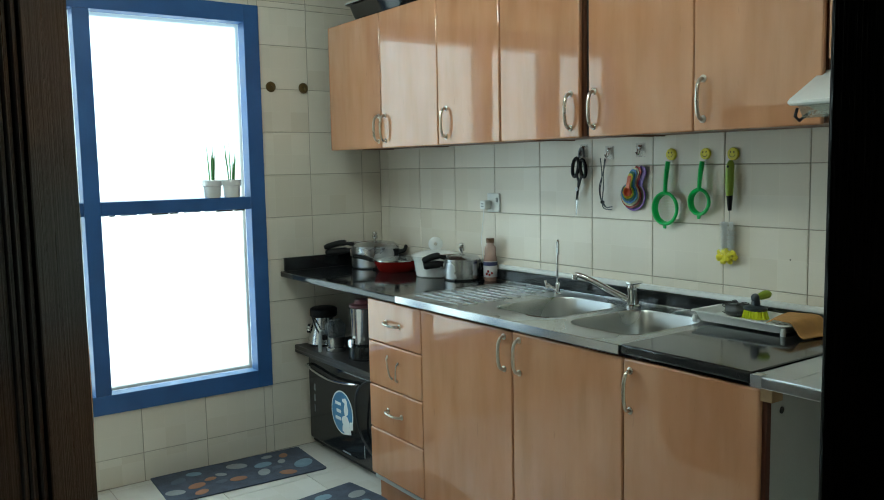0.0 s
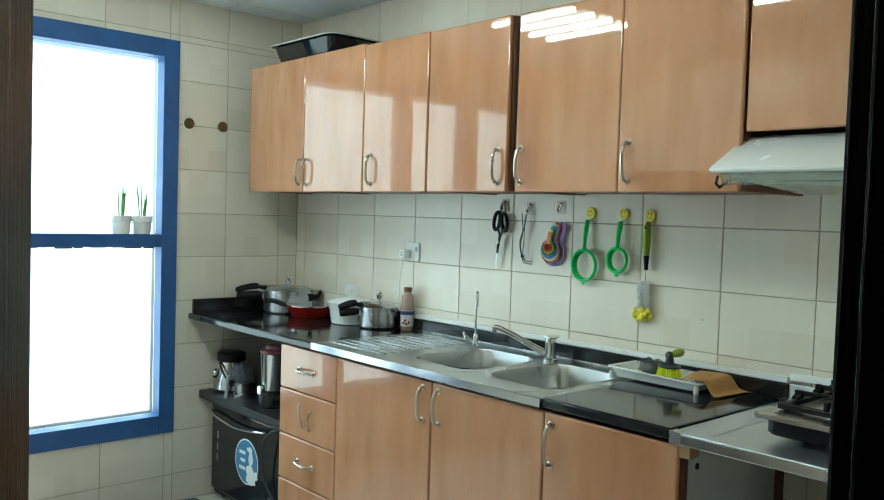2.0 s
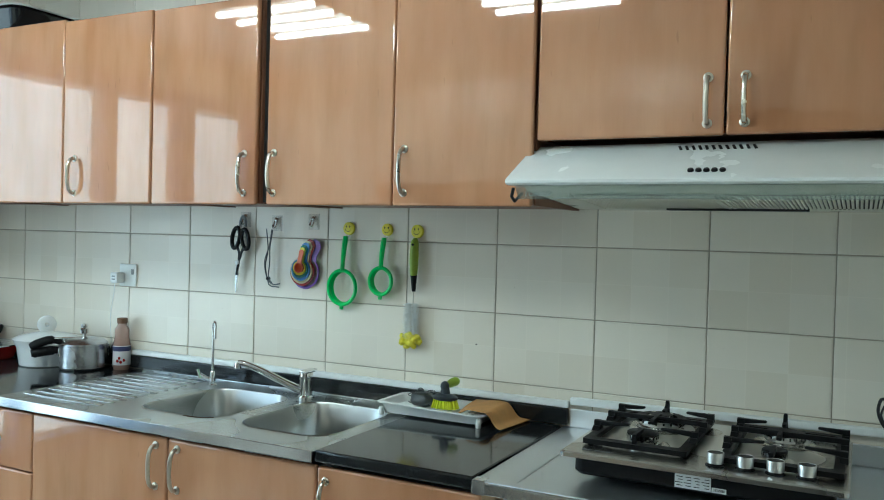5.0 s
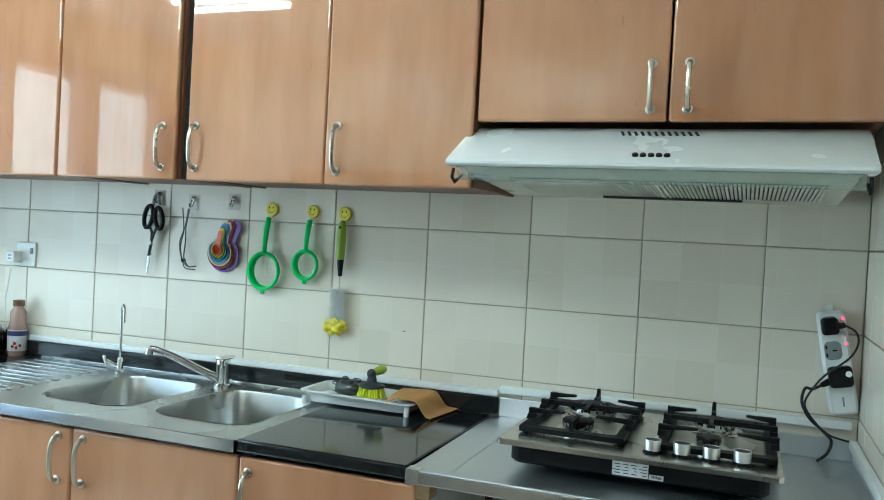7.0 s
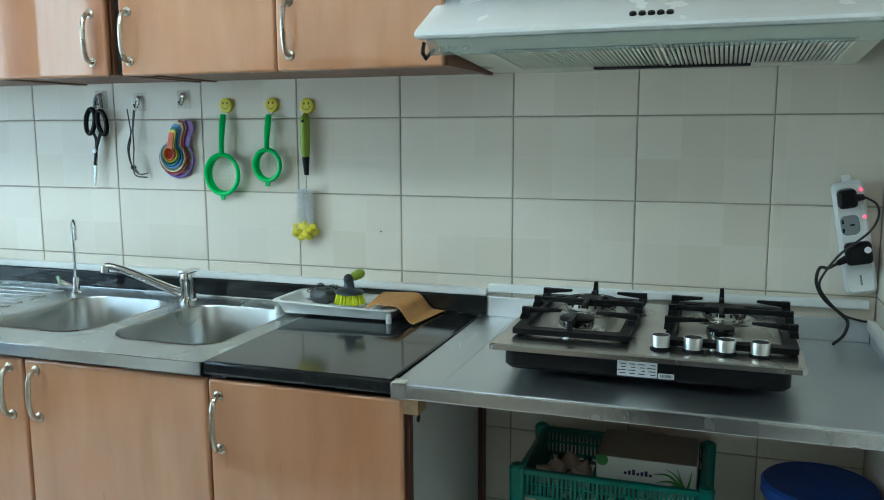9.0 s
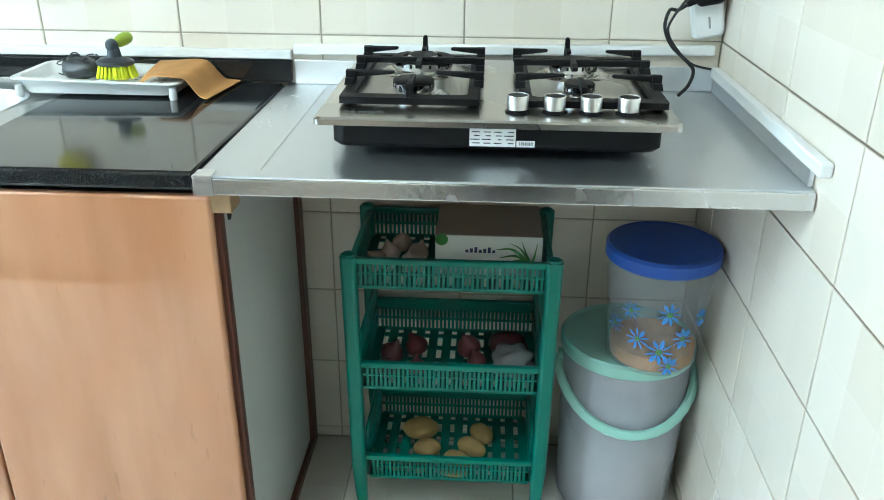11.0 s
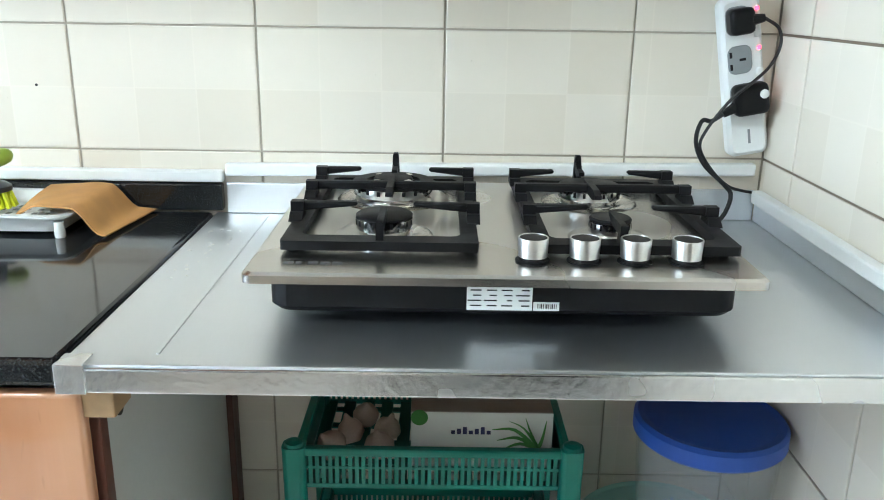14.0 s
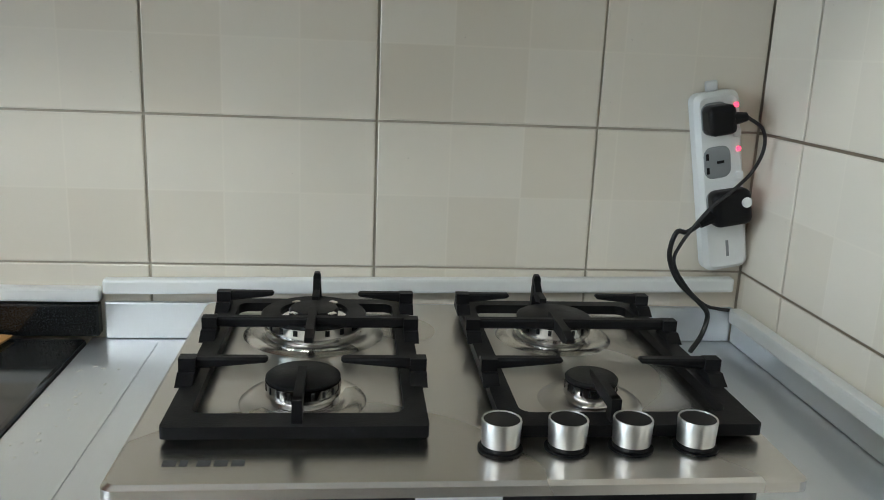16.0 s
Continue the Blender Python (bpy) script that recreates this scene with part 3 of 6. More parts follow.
for z0, z1, kind in ((0.719, 0.897, "bow"), (0.530, 0.716, "loose"), (0.339, 0.527, "bow"), (0.130, 0.336, None)):
    d = part("drawer", box(FX, FX + 0.018, 2.6995, 3.1035, z0, z1, 0.006, 3), M_WOOD, u)
    zm = (z0 + z1) / 2
    if kind == "bow":
        bow_handle((FX, 2.955, zm + 0.004), (FX, 2.852, zm - 0.002), (-1, 0, 0), "handle", d, M_NICKEL)
    elif kind == "loose":
        # the handle hangs loose from its two screws
        bow_handle((FX - 0.003, 2.945, zm + 0.045), (FX - 0.003, 2.915, zm - 0.04), (-1, 0, 0), "handle", d, M_NICKEL, rise=0.010, r=0.0034)
        bow_handle((FX - 0.003, 2.865, zm + 0.03), (FX - 0.003, 2.875, zm - 0.045), (-1, 0, 0), "handle", d, M_NICKEL, rise=0.010, r=0.0034)
u = base_unit(2.156, 2.698, "glossy beech base cabinet under the sink")
cabinet_door(u, 2.154, 2.698, 0.132, 0.897, FX, 2.194, (0.874, 0.762))
u = base_unit(1.668, 2.156, "glossy beech base cabinet under the sink bowls")
cabinet_door(u, 1.665, 2.152, 0.132, 0.897, FX, 2.116, (0.873, 0.763))
u = base_unit(1.243, 1.668, "glossy beech end cabinet with a grey side panel")
cabinet_door(u, 1.225, 1.663, 0.132, 0.897, FX, 1.636, (0.864, 0.748))
# the end panel's brown edging and the bracket under the steel top
part("edge_strip", box(2.400, 2.440, 1.226, 1.2425, 0.0, 0.89, 0.002), M_EDGING, u)
part("edge_strip", box(FX + 0.019, FX + 0.040, 1.219, 1.2425, 0.0, 0.886, 0.002), M_EDGING, u)
part("edge_strip", box(FX + 0.041, 2.399, 1.226, 1.2425, 0.0, 0.024, 0.002), M_EDGING, u)
part("side_panel", box(FX + 0.041, 2.399, 1.2365, 1.2425, 0.025, 0.886), M_GREYBOARD, u, "grey melamine side panel with a drilled hole")
part("hole", lathe([(0.009, 0), (0.009, 0.002), (0.0, 0.002)], (0, 0, 0), 14, None, pose(1.958, 1.2362, 0.823, 90, 0, 0)), M_BLACKGAP, u)
part("packing_block", box(FX + 0.004, FX + 0.05, 1.195, 1.231, 0.868, 0.9025, 0.002), plain("raw_wood_block", (0.34, 0.22, 0.11), 0.7, grain=(1, 12, 12)), u, "raw wooden packing block")

# worktops
bm = box(FX - 0.01, 2.448, 2.858, YW - 0.001, ZT - 0.029, ZT, 0.005)
wt = thing("granite_worktop", "black speckled granite worktop by the window", "worktop", (2.14, 3.4, ZT - 0.029))
part("slab", bm, M_GRANITE, wt)
part("upstand", box(2.428, 2.448, 1.228, YW - 0.022, ZR + 0.001, 0.984, 0.003), M_GRANITE, wt)
part("upstand", box(FX + 0.01, 2.427, YW - 0.021, YW - 0.001, ZT + 0.001, 1.000, 0.003), M_GRANITE, wt)
part("slab", box(FX - 0.008, 2.427, 1.243, 1.667, ZR - 0.030, ZR, 0.006), M_GRANITE, wt)
solid("wall_trim", box(2.431, 2.449, 1.226, 2.93, 0.986, 1.006, 0.004), M_WHITEPLASTIC, "white plastic trunking along the tiles above the granite upstand", "trim", kind="structure")
bm = box(2.431, 2.449, 0.345, 1.222, 0.997, 1.018, 0.004)
for v in bm.verts:
    v.co.z += (1.222 - v.co.y) * 0.0145   # the second length climbs a little towards the corner
solid("wall_trim", bm, M_WHITEPLASTIC, "white plastic trunking along the tiles above the upstand", "trim", kind="structure")
solid("wall_trim", box(1.80, 2.43, YR + 0.001, YR + 0.020, 0.966, 0.988, 0.004), M_WHITEPLASTIC, "white plastic trunking along the side wall", "trim", kind="structure")

M_FOIL = plain("crumpled_foil", (0.72, 0.73, 0.74), 0.24, 1.0, var=0.08, scale=22, bumps=0.18)
# sheet-steel top beside the granite
st = thing("steel_worktop", "worn stainless steel worktop under the hob", "worktop", (2.14, 0.78, ZS - 0.036))
part("sheet", box(FX - 0.006, 2.445, YR + 0.003, 1.242, ZS - 0.004, ZS + 0.003, 0.002), M_STEEL, st)
part("front_lip", box(FX - 0.012, FX - 0.0065, YR + 0.003, 1.242, ZS - 0.026, ZS + 0.001, 0.002), M_FOIL, st, "bright dented steel edge")
part("upstand", box(2.438, 2.446, YR + 0.01, 1.222, ZS + 0.0035, 0.985, 0.002), M_STEEL, st)
part("upstand", box(FX + 0.01, 2.437, YR + 0.002, YR + 0.010, ZS + 0.0035, 0.963, 0.002), M_STEEL, st)
part("seam", box(FX + 0.02, 2.42, 1.150, 1.153, ZS + 0.003, ZS + 0.0042), M_STEEL, st)
part("foil_tape", box(FX - 0.0136, FX - 0.0122, 1.214, 1.2445, ZS - 0.0265, ZS + 0.0048, 0.001), M_FOIL, st, "crumpled foil tape over the corner")
part("foil_tape", box(FX - 0.013, FX + 0.016, 1.216, 1.2445, ZS + 0.0035, ZS + 0.0048), M_FOIL, st)
rng = random.Random(17)
for k in range(22):
    t_ = rng.random()
    fx, fy, fr = 2.10 + 0.26 * t_ + rng.uniform(-0.02, 0.02), 1.205 + rng.uniform(-0.03, 0.028), rng.uniform(0.0012, 0.0034)
    bm = lathe([(fr, 0.0), (fr * 0.8, 0.0009), (0, 0.0011)], (0, 0, 0), 7, None, pose(fx, fy, ZS + 0.0031, 0, 0, rng.uniform(0, 180)) @ Matrix.Diagonal((1.0, rng.uniform(0.4, 1.0), 1, 1)))
    part("sealant_fleck", bm, M_WHITEPLASTIC, st, "dried white sealant fleck")
part("board", box(FX + 0.0, 2.43, YR + 0.012, 1.19, ZS - 0.025, ZS - 0.0045), M_CARCASS, st, "dark board under the steel sheet")


# stainless inset sink
def sink():
    s = thing("kitchen_sink", "stainless double-bowl kitchen sink with ribbed drainer", "sink", (2.13, 2.24, ZT))
    y0, y1, x0, x1 = 1.668, 2.857, FX - 0.012, 2.427
    bowls = [(2.140, 2.246, 0.37, 0.310), (2.135, 1.870, 0.37, 0.300)]  # centre x, y, size x, y
    zt = ZT + 0.003
    # deck: a sheet with two openings, made of a grid that skips the bowls' outlines
    own = bmesh.new()
    n = 7
    ycuts = [y0, 2.055, 2.47, y1]
    outer = lambda a, b: [(x1, b), (x0, b), (x0, a), (x1, a)]
    for k, (cx, cy, sx, sy) in enumerate(bowls):
        a, b = (2.055, 2.47) if k == 0 else (y0, 2.055)
        ring = [(cx + px, cy + py) for px, py in rounded(sx + 0.016, sy + 0.016, 0.085, n)]
        rv = [own.verts.new((px, py, zt)) for px, py in ring]
        corners = [own.verts.new((px, py, zt)) for px, py in ((x1, b), (x0, b), (x0, a), (x1, a))]
        m = len(ring) // 4
        for q in range(4):
            for t in range(m - 1):
                own.faces.new((corners[q], rv[q * m + t], rv[q * m + t + 1]))
            own.faces.new((corners[q], rv[q * m + m - 1], rv[(q * m + m) % len(rv)], corners[(q + 1) % 4]))
    v = [own.verts.new(p) for p in ((x1, y1, zt), (x0, y1, zt), (x0, 2.47, zt), (x1, 2.47, zt))]
    own.faces.new(v)
    part("deck", own, M_SINK, s)
    part("front_edge", box(x0 - 0.004, x0 + 0.0005, y0, y1, ZT - 0.024, zt + 0.001, 0.0015), M_SINKLIP, s)
    part("rim", box(x1 - 0.010, x1, y0, y1, zt, zt + 0.006, 0.002), M_SINK, s)
    for k, (cx, cy, sx, sy) in enumerate(bowls):
        layers = []
        for ex, dz, rr in ((0.016, 0.0, 0.085), (0.006, 0.002, 0.08), (0.0, -0.004, 0.08), (-0.010, -0.12, 0.075), (-0.03, -0.165, 0.06), (-0.07, -0.176, 0.05), (-0.20, -0.180, 0.04)):
            layers.append(at_height(rounded(sx + ex, sy + ex, rr, n), zt + dz, cx, cy))
        part("bowl", loft(layers, caps=(False, True)), M_SINK, s)
        part("drain", lathe([(0.0, 0.0), (0.022, 0.0), (0.026, 0.003), (0.034, 0.003), (0.036, 0.0)], (cx, cy, zt - 0.180), 20), M_CHROME, s)
    for k in range(11):
        x = 1.905 + 0.045 * k
        part("drainer_rib", box(x, x + 0.020, 2.485 + 0.003 * k, 2.825, zt - 0.001, zt + 0.0032, 0.003, 2), M_SINK, s)
    return s


sink()

# ---- wall cabinets ----
UX, UZ0, UZ1 = 2.080, 1.541, 2.135


def wall_unit(y0, y1, label, z0=UZ0, z1=UZ1, colour=None):
    u = thing("wall_cabinet", label, "cabinet", (2.27, (y0 + y1) / 2, z0), group="wall cabinets")
    bm = box(UX + 0.019, XB - 0.001, y0, y0 + 0.016, z0, z1)
    box(UX + 0.019, XB - 0.001, y1 - 0.016, y1, z0, z1, bm=bm)
    box(UX + 0.019, XB - 0.001, y0 + 0.016, y1 - 0.016, z0 + 0.004, z0 + 0.020, bm=bm)
    box(UX + 0.019, XB - 0.001, y0 + 0.016, y1 - 0.016, z1 - 0.016, z1, bm=bm)
    part("body", bm, M_CARCASS, u)
    return u


HZ = (1.570, 1.684)
u = wall_unit(3.334, 3.828, "glossy beech corner wall cabinet with a rounded edge", z1=2.148)
cabinet_door(u, 3.334, 3.828, UZ0 - 0.004, 2.148, UX, 3.354, HZ, r=0.02)
u = wall_unit(2.480, 3.330, "glossy beech wall cabinet with two doors")
cabinet_door(u, 2.882, 3.330, UZ0 - 0.004, UZ1 + 0.012, UX - 0.001, 3.296, HZ)
cabinet_door(u, 2.480, 2.880, UZ0 - 0.004, UZ1 + 0.004, UX - 0.003, 2.822, HZ)
u = wall_unit(2.063, 2.476, "glossy beech wall cabinet with one door")
cabinet_door(u, 2.063, 2.476, UZ0 - 0.004, UZ1, UX - 0.004, 2.106, HZ)
# open gap between the cabinets: its shade is set in as a black strip
solid("cabinet_gap_strip", box(UX + 0.03, XB - 0.002, 2.030, 2.062, UZ0 + 0.004, UZ1), M_BLACKGAP, "dark strip standing in for the shaded gap between two wall cabinets", "filler strip")
u = wall_unit(1.216, 2.028, "glossy beech wall cabinet with two doors beside the hood")
cabinet_door(u, 1.608, 2.028, UZ0 - 0.004, UZ1 - 0.004, UX - 0.002, 2.000, HZ)
cabinet_door(u, 1.216, 1.606, UZ0 - 0.004, UZ1 - 0.004, UX - 0.008, 1.571, HZ)
u = wall_unit(0.355, 1.212, "beech wall cabinet with two doors above the hood", z0=1.698)
cabinet_door(u, 0.780, 1.212, 1.696, UZ1 - 0.004, UX, 0.816, (1.722, 1.822))
cabinet_door(u, 0.355, 0.778, 1.696, UZ1 - 0.004, UX, 0.738, (1.722, 1.822))


# ---- cooker hood ----
def extrude_y(profile, y0, y1, bm=None):
    """A closed (x, z) outline drawn out along y."""
    return loft([[(x, y0, z) for x, z in profile], [(x, y1, z) for x, z in profile]], bm)


M_VISOR = plain("visor_plastic", (0.42, 0.50, 0.44), 0.12, var=0.04, alpha=0.38)


def hood():
    y0, y1 = 0.378, 1.236
    h = thing("cooker_hood", "white enamelled slim cooker hood with grille filters", "cooker hood", (2.2, 0.79, 1.54))
    shell = [(XB - 0.001, 1.688), (2.124, 1.686), (1.957, 1.5985), (1.949, 1.592), (1.949, 1.586), (1.957, 1.5815), (2.02, 1.5815), (2.02, 1.60), (XB - 0.001, 1.60)]
    bm = extrude_y(shell, y0, y1)
    bmesh.ops.bevel(bm, geom=[e for e in bm.edges if abs(e.verts[0].co.y - e.verts[1].co.y) < 1e-6], offset=0.004, segments=2, profile=0.5, affect="EDGES", clamp_overlap=True)
    part("shell", bm, M_HOODPAINT, h)
    # slots and push buttons in the sloping front
    slope = math.degrees(math.atan2(0.0875, 0.167))
    for k in range(12):
        y = 0.874 - 0.0143 * k
        part("vent_slot", box(-0.012, 0.012, -0.003, 0.003, -0.0006, 0.0012, m=pose(2.095, y, 1.6710, 0, -slope, 0) @ pose(0, 0, 0, 0, 0, 18)), M_BLACKPLASTIC, h)
    for k in range(5):
        b = lathe([(0.0065, 0), (0.0065, 0.004), (0.005, 0.006), (0, 0.0062)], (0, 0, 0), 14, None, pose(1.979, 0.829 - 0.0160 * k, 1.6098, 0, -slope, 0))
        part("button", b, M_BLACKPLASTIC, h, "small dark push button")
    # lower body: ivory frame that slopes down to the wall with two grilles
    lower = [(1.99, 1.5810), (2.02, 1.571), (2.40, 1.546), (XB - 0.001, 1.546), (XB - 0.001, 1.599), (2.03, 1.599)]
    part("filter_frame", extrude_y(lower, y0 + 0.03, y1 - 0.03), M_HOODGREY, h)
    tilt = math.degrees(math.atan2(0.022, 0.38))
    for a, b in ((0.80, 1.11), (0.46, 0.78)):
        n = 36
        bm = bmesh.new()
        for k in range(n):
            y = a + (b - a) * (k + 0.5) / n
            box(-0.135, 0.135, -(b - a) / n * 0.30, (b - a) / n * 0.30, -0.004, 0.0, bm=bm, m=pose(2.20, y, 1.5573, 0, tilt, 0))
        box(-0.15, 0.15, -0.003, 0.003, -0.005, 0.0, bm=bm, m=pose(2.20, a - 0.004, 1.5573, 0, tilt, 0))
        box(-0.15, 0.15, -0.003, 0.003, -0.005, 0.0, bm=bm, m=pose(2.20, b + 0.004, 1.5573, 0, tilt, 0))
        part("grille", bm, M_HOODGREY, h)
        part("grille_back", box(-0.14, 0.14, a - 2.2, b - 2.2, -0.0012, 0.0, m=pose(2.20, 2.2, 1.5573, 0, tilt, 0)), M_BLACKGAP, h)
    # clear visor under the front lip, with its black side arms
    part("visor", box(-0.002, 0.002, y0 + 0.02, y1 - 0.02, -0.036, 0.0, 0.001, m=pose(1.966, 0, 1.5805, 0, -38, 0)), M_VISOR, h, "pale green see-through visor")
    for y in (y0 + 0.012, y1 - 0.012):
        part("visor_arm", tube([(1.975, y, 1.575), (1.966, y, 1.556), (1.985, y, 1.546), (2.03, y, 1.566)], 0.004, 6), M_BLACKPLASTIC, h)
    part("lamp_cover", box(2.33, 2.36, 0.62, 0.95, 1.5415, 1.549), M_BLACKGAP, h)
    return h


hood()

# ---- gas hob ----
def hob():
    x0, x1, y0, y1, zt = 1.920, 2.385, 0.511, 1.077, 1.004
    cx, cy = (x0 + x1) / 2, (y0 + y1) / 2
    h = thing("gas_hob", "four-burner stainless gas hob with black pan supports", "gas hob", (cx, cy, ZS + 0.003))
    # steel top: a thin sheet, folded down round the edge
    layers = []
    for ex, z in ((-0.006, zt - 0.012), (0.0, zt - 0.012), (0.0, zt - 0.003), (-0.004, zt), (-0.02, zt)):
        layers.append(at_height(rounded(x1 - x0 + 2 * ex, y1 - y0 + 2 * ex, 0.010, 4), z, cx, cy))
    part("top_sheet", loft(layers), M_HOBSTEEL, h, "brushed stainless steel top")
    # black burner box under it
    layers = []
    for ex, z in ((-0.024, zt - 0.0125), (-0.024, zt - 0.046), (-0.030, zt - 0.053), (-0.075, zt - 0.058), (-0.08, zt - 0.060)):
        layers.append(at_height(rounded(x1 - x0 + 2 * ex, y1 - y0 + 2 * ex, 0.02, 4), z, cx, cy))
    part("burner_box", loft(layers), M_BLACKPLASTIC, h, "black enamelled underside box")
    for fx in (x0 + 0.10, x1 - 0.10):
        for fy in (y0 + 0.09, y1 - 0.09):
            part("foot", lathe([(0.011, 0), (0.013, 0.003), (0.011, zt - 0.057 - ZS - 0.003)], (fx, fy, ZS + 0.003), 12), M_BLACKPLASTIC, h)
    # rating label on the front of the box
    lab = part("rating_label", box(x0 + 0.0228, x0 + 0.0238, 0.763, 0.835, zt - 0.047, zt - 0.0135), M_WHITEPLASTIC, h, "white printed rating label")
    for k in range(5):
        z = zt - 0.0175 - 0.0060 * k
        for a, b in ((0.834, 0.819), (0.816, 0.802), (0.797, 0.785), (0.781, 0.766)):
            part("print", box(x0 + 0.0223, x0 + 0.0228, b, a - 0.003 * ((k * 7 + int(a * 1000)) % 3), z - 0.0007, z + 0.0007), M_BLACKPLASTIC, lab)
    bar = part("barcode_label", box(x0 + 0.0228, x0 + 0.0238, 0.733, 0.7615, zt - 0.047, zt - 0.037), M_WHITEPLASTIC, h, "small barcode label")
    for k in range(11):
        part("print", box(x0 + 0.0223, x0 + 0.0228, 0.736 + 0.002 * k, 0.7366 + 0.002 * k + 0.0004 * (k % 3), zt - 0.0440, zt - 0.0390), M_BLACKPLASTIC, bar)
    # maker's mark as plain grey bars
    grey = plain("grey_print", (0.07, 0.07, 0.07), 0.5)
    for k in range(5):
        part("print", box(1.952, 1.961, 1.037 - 0.0135 * k - (0.006 if k == 1 else 0.0105), 1.037 - 0.0135 * k, zt + 0.0001, zt + 0.0006), grey, h)
    # pressed burner wells and burners
    burners = ((2.078, 0.934, 0.034, 0.0), (2.268, 0.934, 0.055, 1.0), (2.262, 0.650, 0.043, 0.0), (2.074, 0.656, 0.025, 0.0))
    for bx, by, r, triple in burners:
        part("well_ring", lathe([(r + 0.026, 0.0001), (r + 0.022, 0.0035), (r + 0.010, 0.005), (r + 0.004, 0.0012), (r, 0.0008)], (bx, by, zt), 36, cap=False), M_HOBSTEEL, h)
        n = 36
        b = part("burner", lathe([(r * 0.92, 0.001), (r * 0.94, 0.008), (r * 1.04, 0.009), (r * 1.04, 0.022), (r * 0.9, 0.0225), (0, 0.0225)], (bx, by, zt), n), M_CHROME, h, "bright aluminium burner ring")
        for k in range(20):
            a = 2 * math.pi * k / 20
            part("port", box(r * 1.02, r * 1.045, -r * 0.045, r * 0.045, 0.0145, 0.0212, m=Matrix.Translation((bx, by, zt)) @ Matrix.Rotation(a, 4, "Z")), M_BLACKPLASTIC, b)
        if triple:
            part("outer_ring", lathe([(r * 1.02, 0.0228), (r * 1.08, 0.0232), (r * 1.10, 0.0245), (r * 1.06, 0.027), (r * 0.72, 0.027), (r * 0.70, 0.0228)], (bx, by, zt), n, cap=False), M_CASTIRON, h)
            part("burner_cap", lathe([(r * 0.50, 0.022), (r * 0.52, 0.029), (r * 0.48, 0.032), (0, 0.0335)], (bx, by, zt), n), M_CASTIRON, h)
            for k in range(4):
                a = math.pi / 4 + math.pi / 2 * k
                part("flame_gap", box(r * 0.50, r * 0.62, -0.005, 0.005, 0.023, 0.032, 0.001, 1, m=Matrix.Translation((bx, by, zt)) @ Matrix.Rotation(a, 4, "Z")), M_CHROME, h)
        else:
            part("burner_cap", lathe([(r * 0.98, 0.0226), (r * 1.03, 0.0235), (r * 1.03, 0.0255), (r * 0.95, 0.0275), (0, 0.029)], (bx, by, zt), n), M_CASTIRON, h)
        part("igniter", lathe([(0.002, 0), (0.002, 0.018), (0.001, 0.02)], (bx + r + 0.004, by - r * 0.5, zt), 8), M_WHITEPLASTIC, h)
    # pan supports: a flat frame on short feet, gusset uprights and level fingers
    def bar(xa, xb, ya, yb, za, zb_, tip=None):
        """A cast finger; tip names the end ('y0' or 'y1') that thins upwards."""
        own = box(xa, xb, ya, yb, za, zb_, 0.0022, 1)
        for v in own.verts:
            if tip == "y0" and v.co.y < ya + 0.003 and v.co.z < (za + zb_) / 2:
                v.co.z += 0.006
            if tip == "y1" and v.co.y > yb - 0.003 and v.co.z < (za + zb_) / 2:
                v.co.z += 0.006
        return own

    for a, b, burn in ((0.821, 1.047, burners[:2]), (0.522, 0.757, (burners[3], burners[2]))):
        mid = (a + b) / 2
        f0, f1, zl, zb, zf = 1.988, 2.350, zt + 0.005, zt + 0.016, zt + 0.036
        outer = at_height(rounded(f1 - f0, b - a, 0.004, 5), 0.0, (f0 + f1) / 2, mid)
        inner = at_height(rounded(f1 - f0 - 0.046, b - a - 0.040, 0.012, 5), 0.0, (f0 + f1) / 2 + 0.004, mid)
        loops = [[(p[0], p[1], z_) for p in ring] for ring, z_ in ((inner, zl), (outer, zl), (outer, zb), (inner, zb), (inner, zl))]
        sup = part("pan_support", loft(loops, caps=(False, False)), M_CASTIRON, h, "black cast pan support")
        for fx in (f0 + 0.03, f1 - 0.03):
            for fy in (a + 0.010, b - 0.010):
                part("rubber_foot", lathe([(0.006, 0.0), (0.006, zl - zt)], (fx, fy, zt), 10), M_BLACKPLASTIC, sup)
        rows = ((2.104, 0.078), (2.224, None), (2.322, 0.062))
        for fx, reach in rows:
            for s, edge in ((1, a), (-1, b)):
                lo_, hi_ = min(edge - s * 0.005, edge + s * 0.011), max(edge - s * 0.005, edge + s * 0.011)
                foot_ = [[(fx - 0.008 - e_, lo_, z_), (fx + e_ * 0.4, lo_, z_), (fx + e_ * 0.4, hi_, z_), (fx - 0.008 - e_, hi_, z_)] for e_, z_ in ((0.024, zb - 0.001), (0.010, zb + 0.008), (0.004, zf - 0.012), (0.004, zf))]
                part("upright", loft(foot_), M_CASTIRON, sup, smooth=25)
                if reach:
                    end = edge + s * reach
                    part("finger", bar(fx - 0.009, fx + 0.003, min(edge + s * 0.008, end), max(edge + s * 0.008, end), zf - 0.012, zf - 0.0005, "y1" if s > 0 else "y0"), M_CASTIRON, sup)
            if reach is None:
                part("finger", bar(fx - 0.008, fx + 0.004, a + 0.008, b - 0.008, zf - 0.012, zf - 0.0005), M_CASTIRON, sup)
        # the fingers that run fore and aft: blades on edge
        by = burn[0][1]
        post = [[(f0 + 0.006, by - 0.0045, z_), (f0 + 0.006 + w_, by - 0.0045, z_), (f0 + 0.006 + w_, by + 0.0045, z_), (f0 + 0.006, by + 0.0045, z_)] for z_, w_ in ((zb - 0.001, 0.016), (zf - 0.010, 0.012), (zf + 0.001, 0.010))]
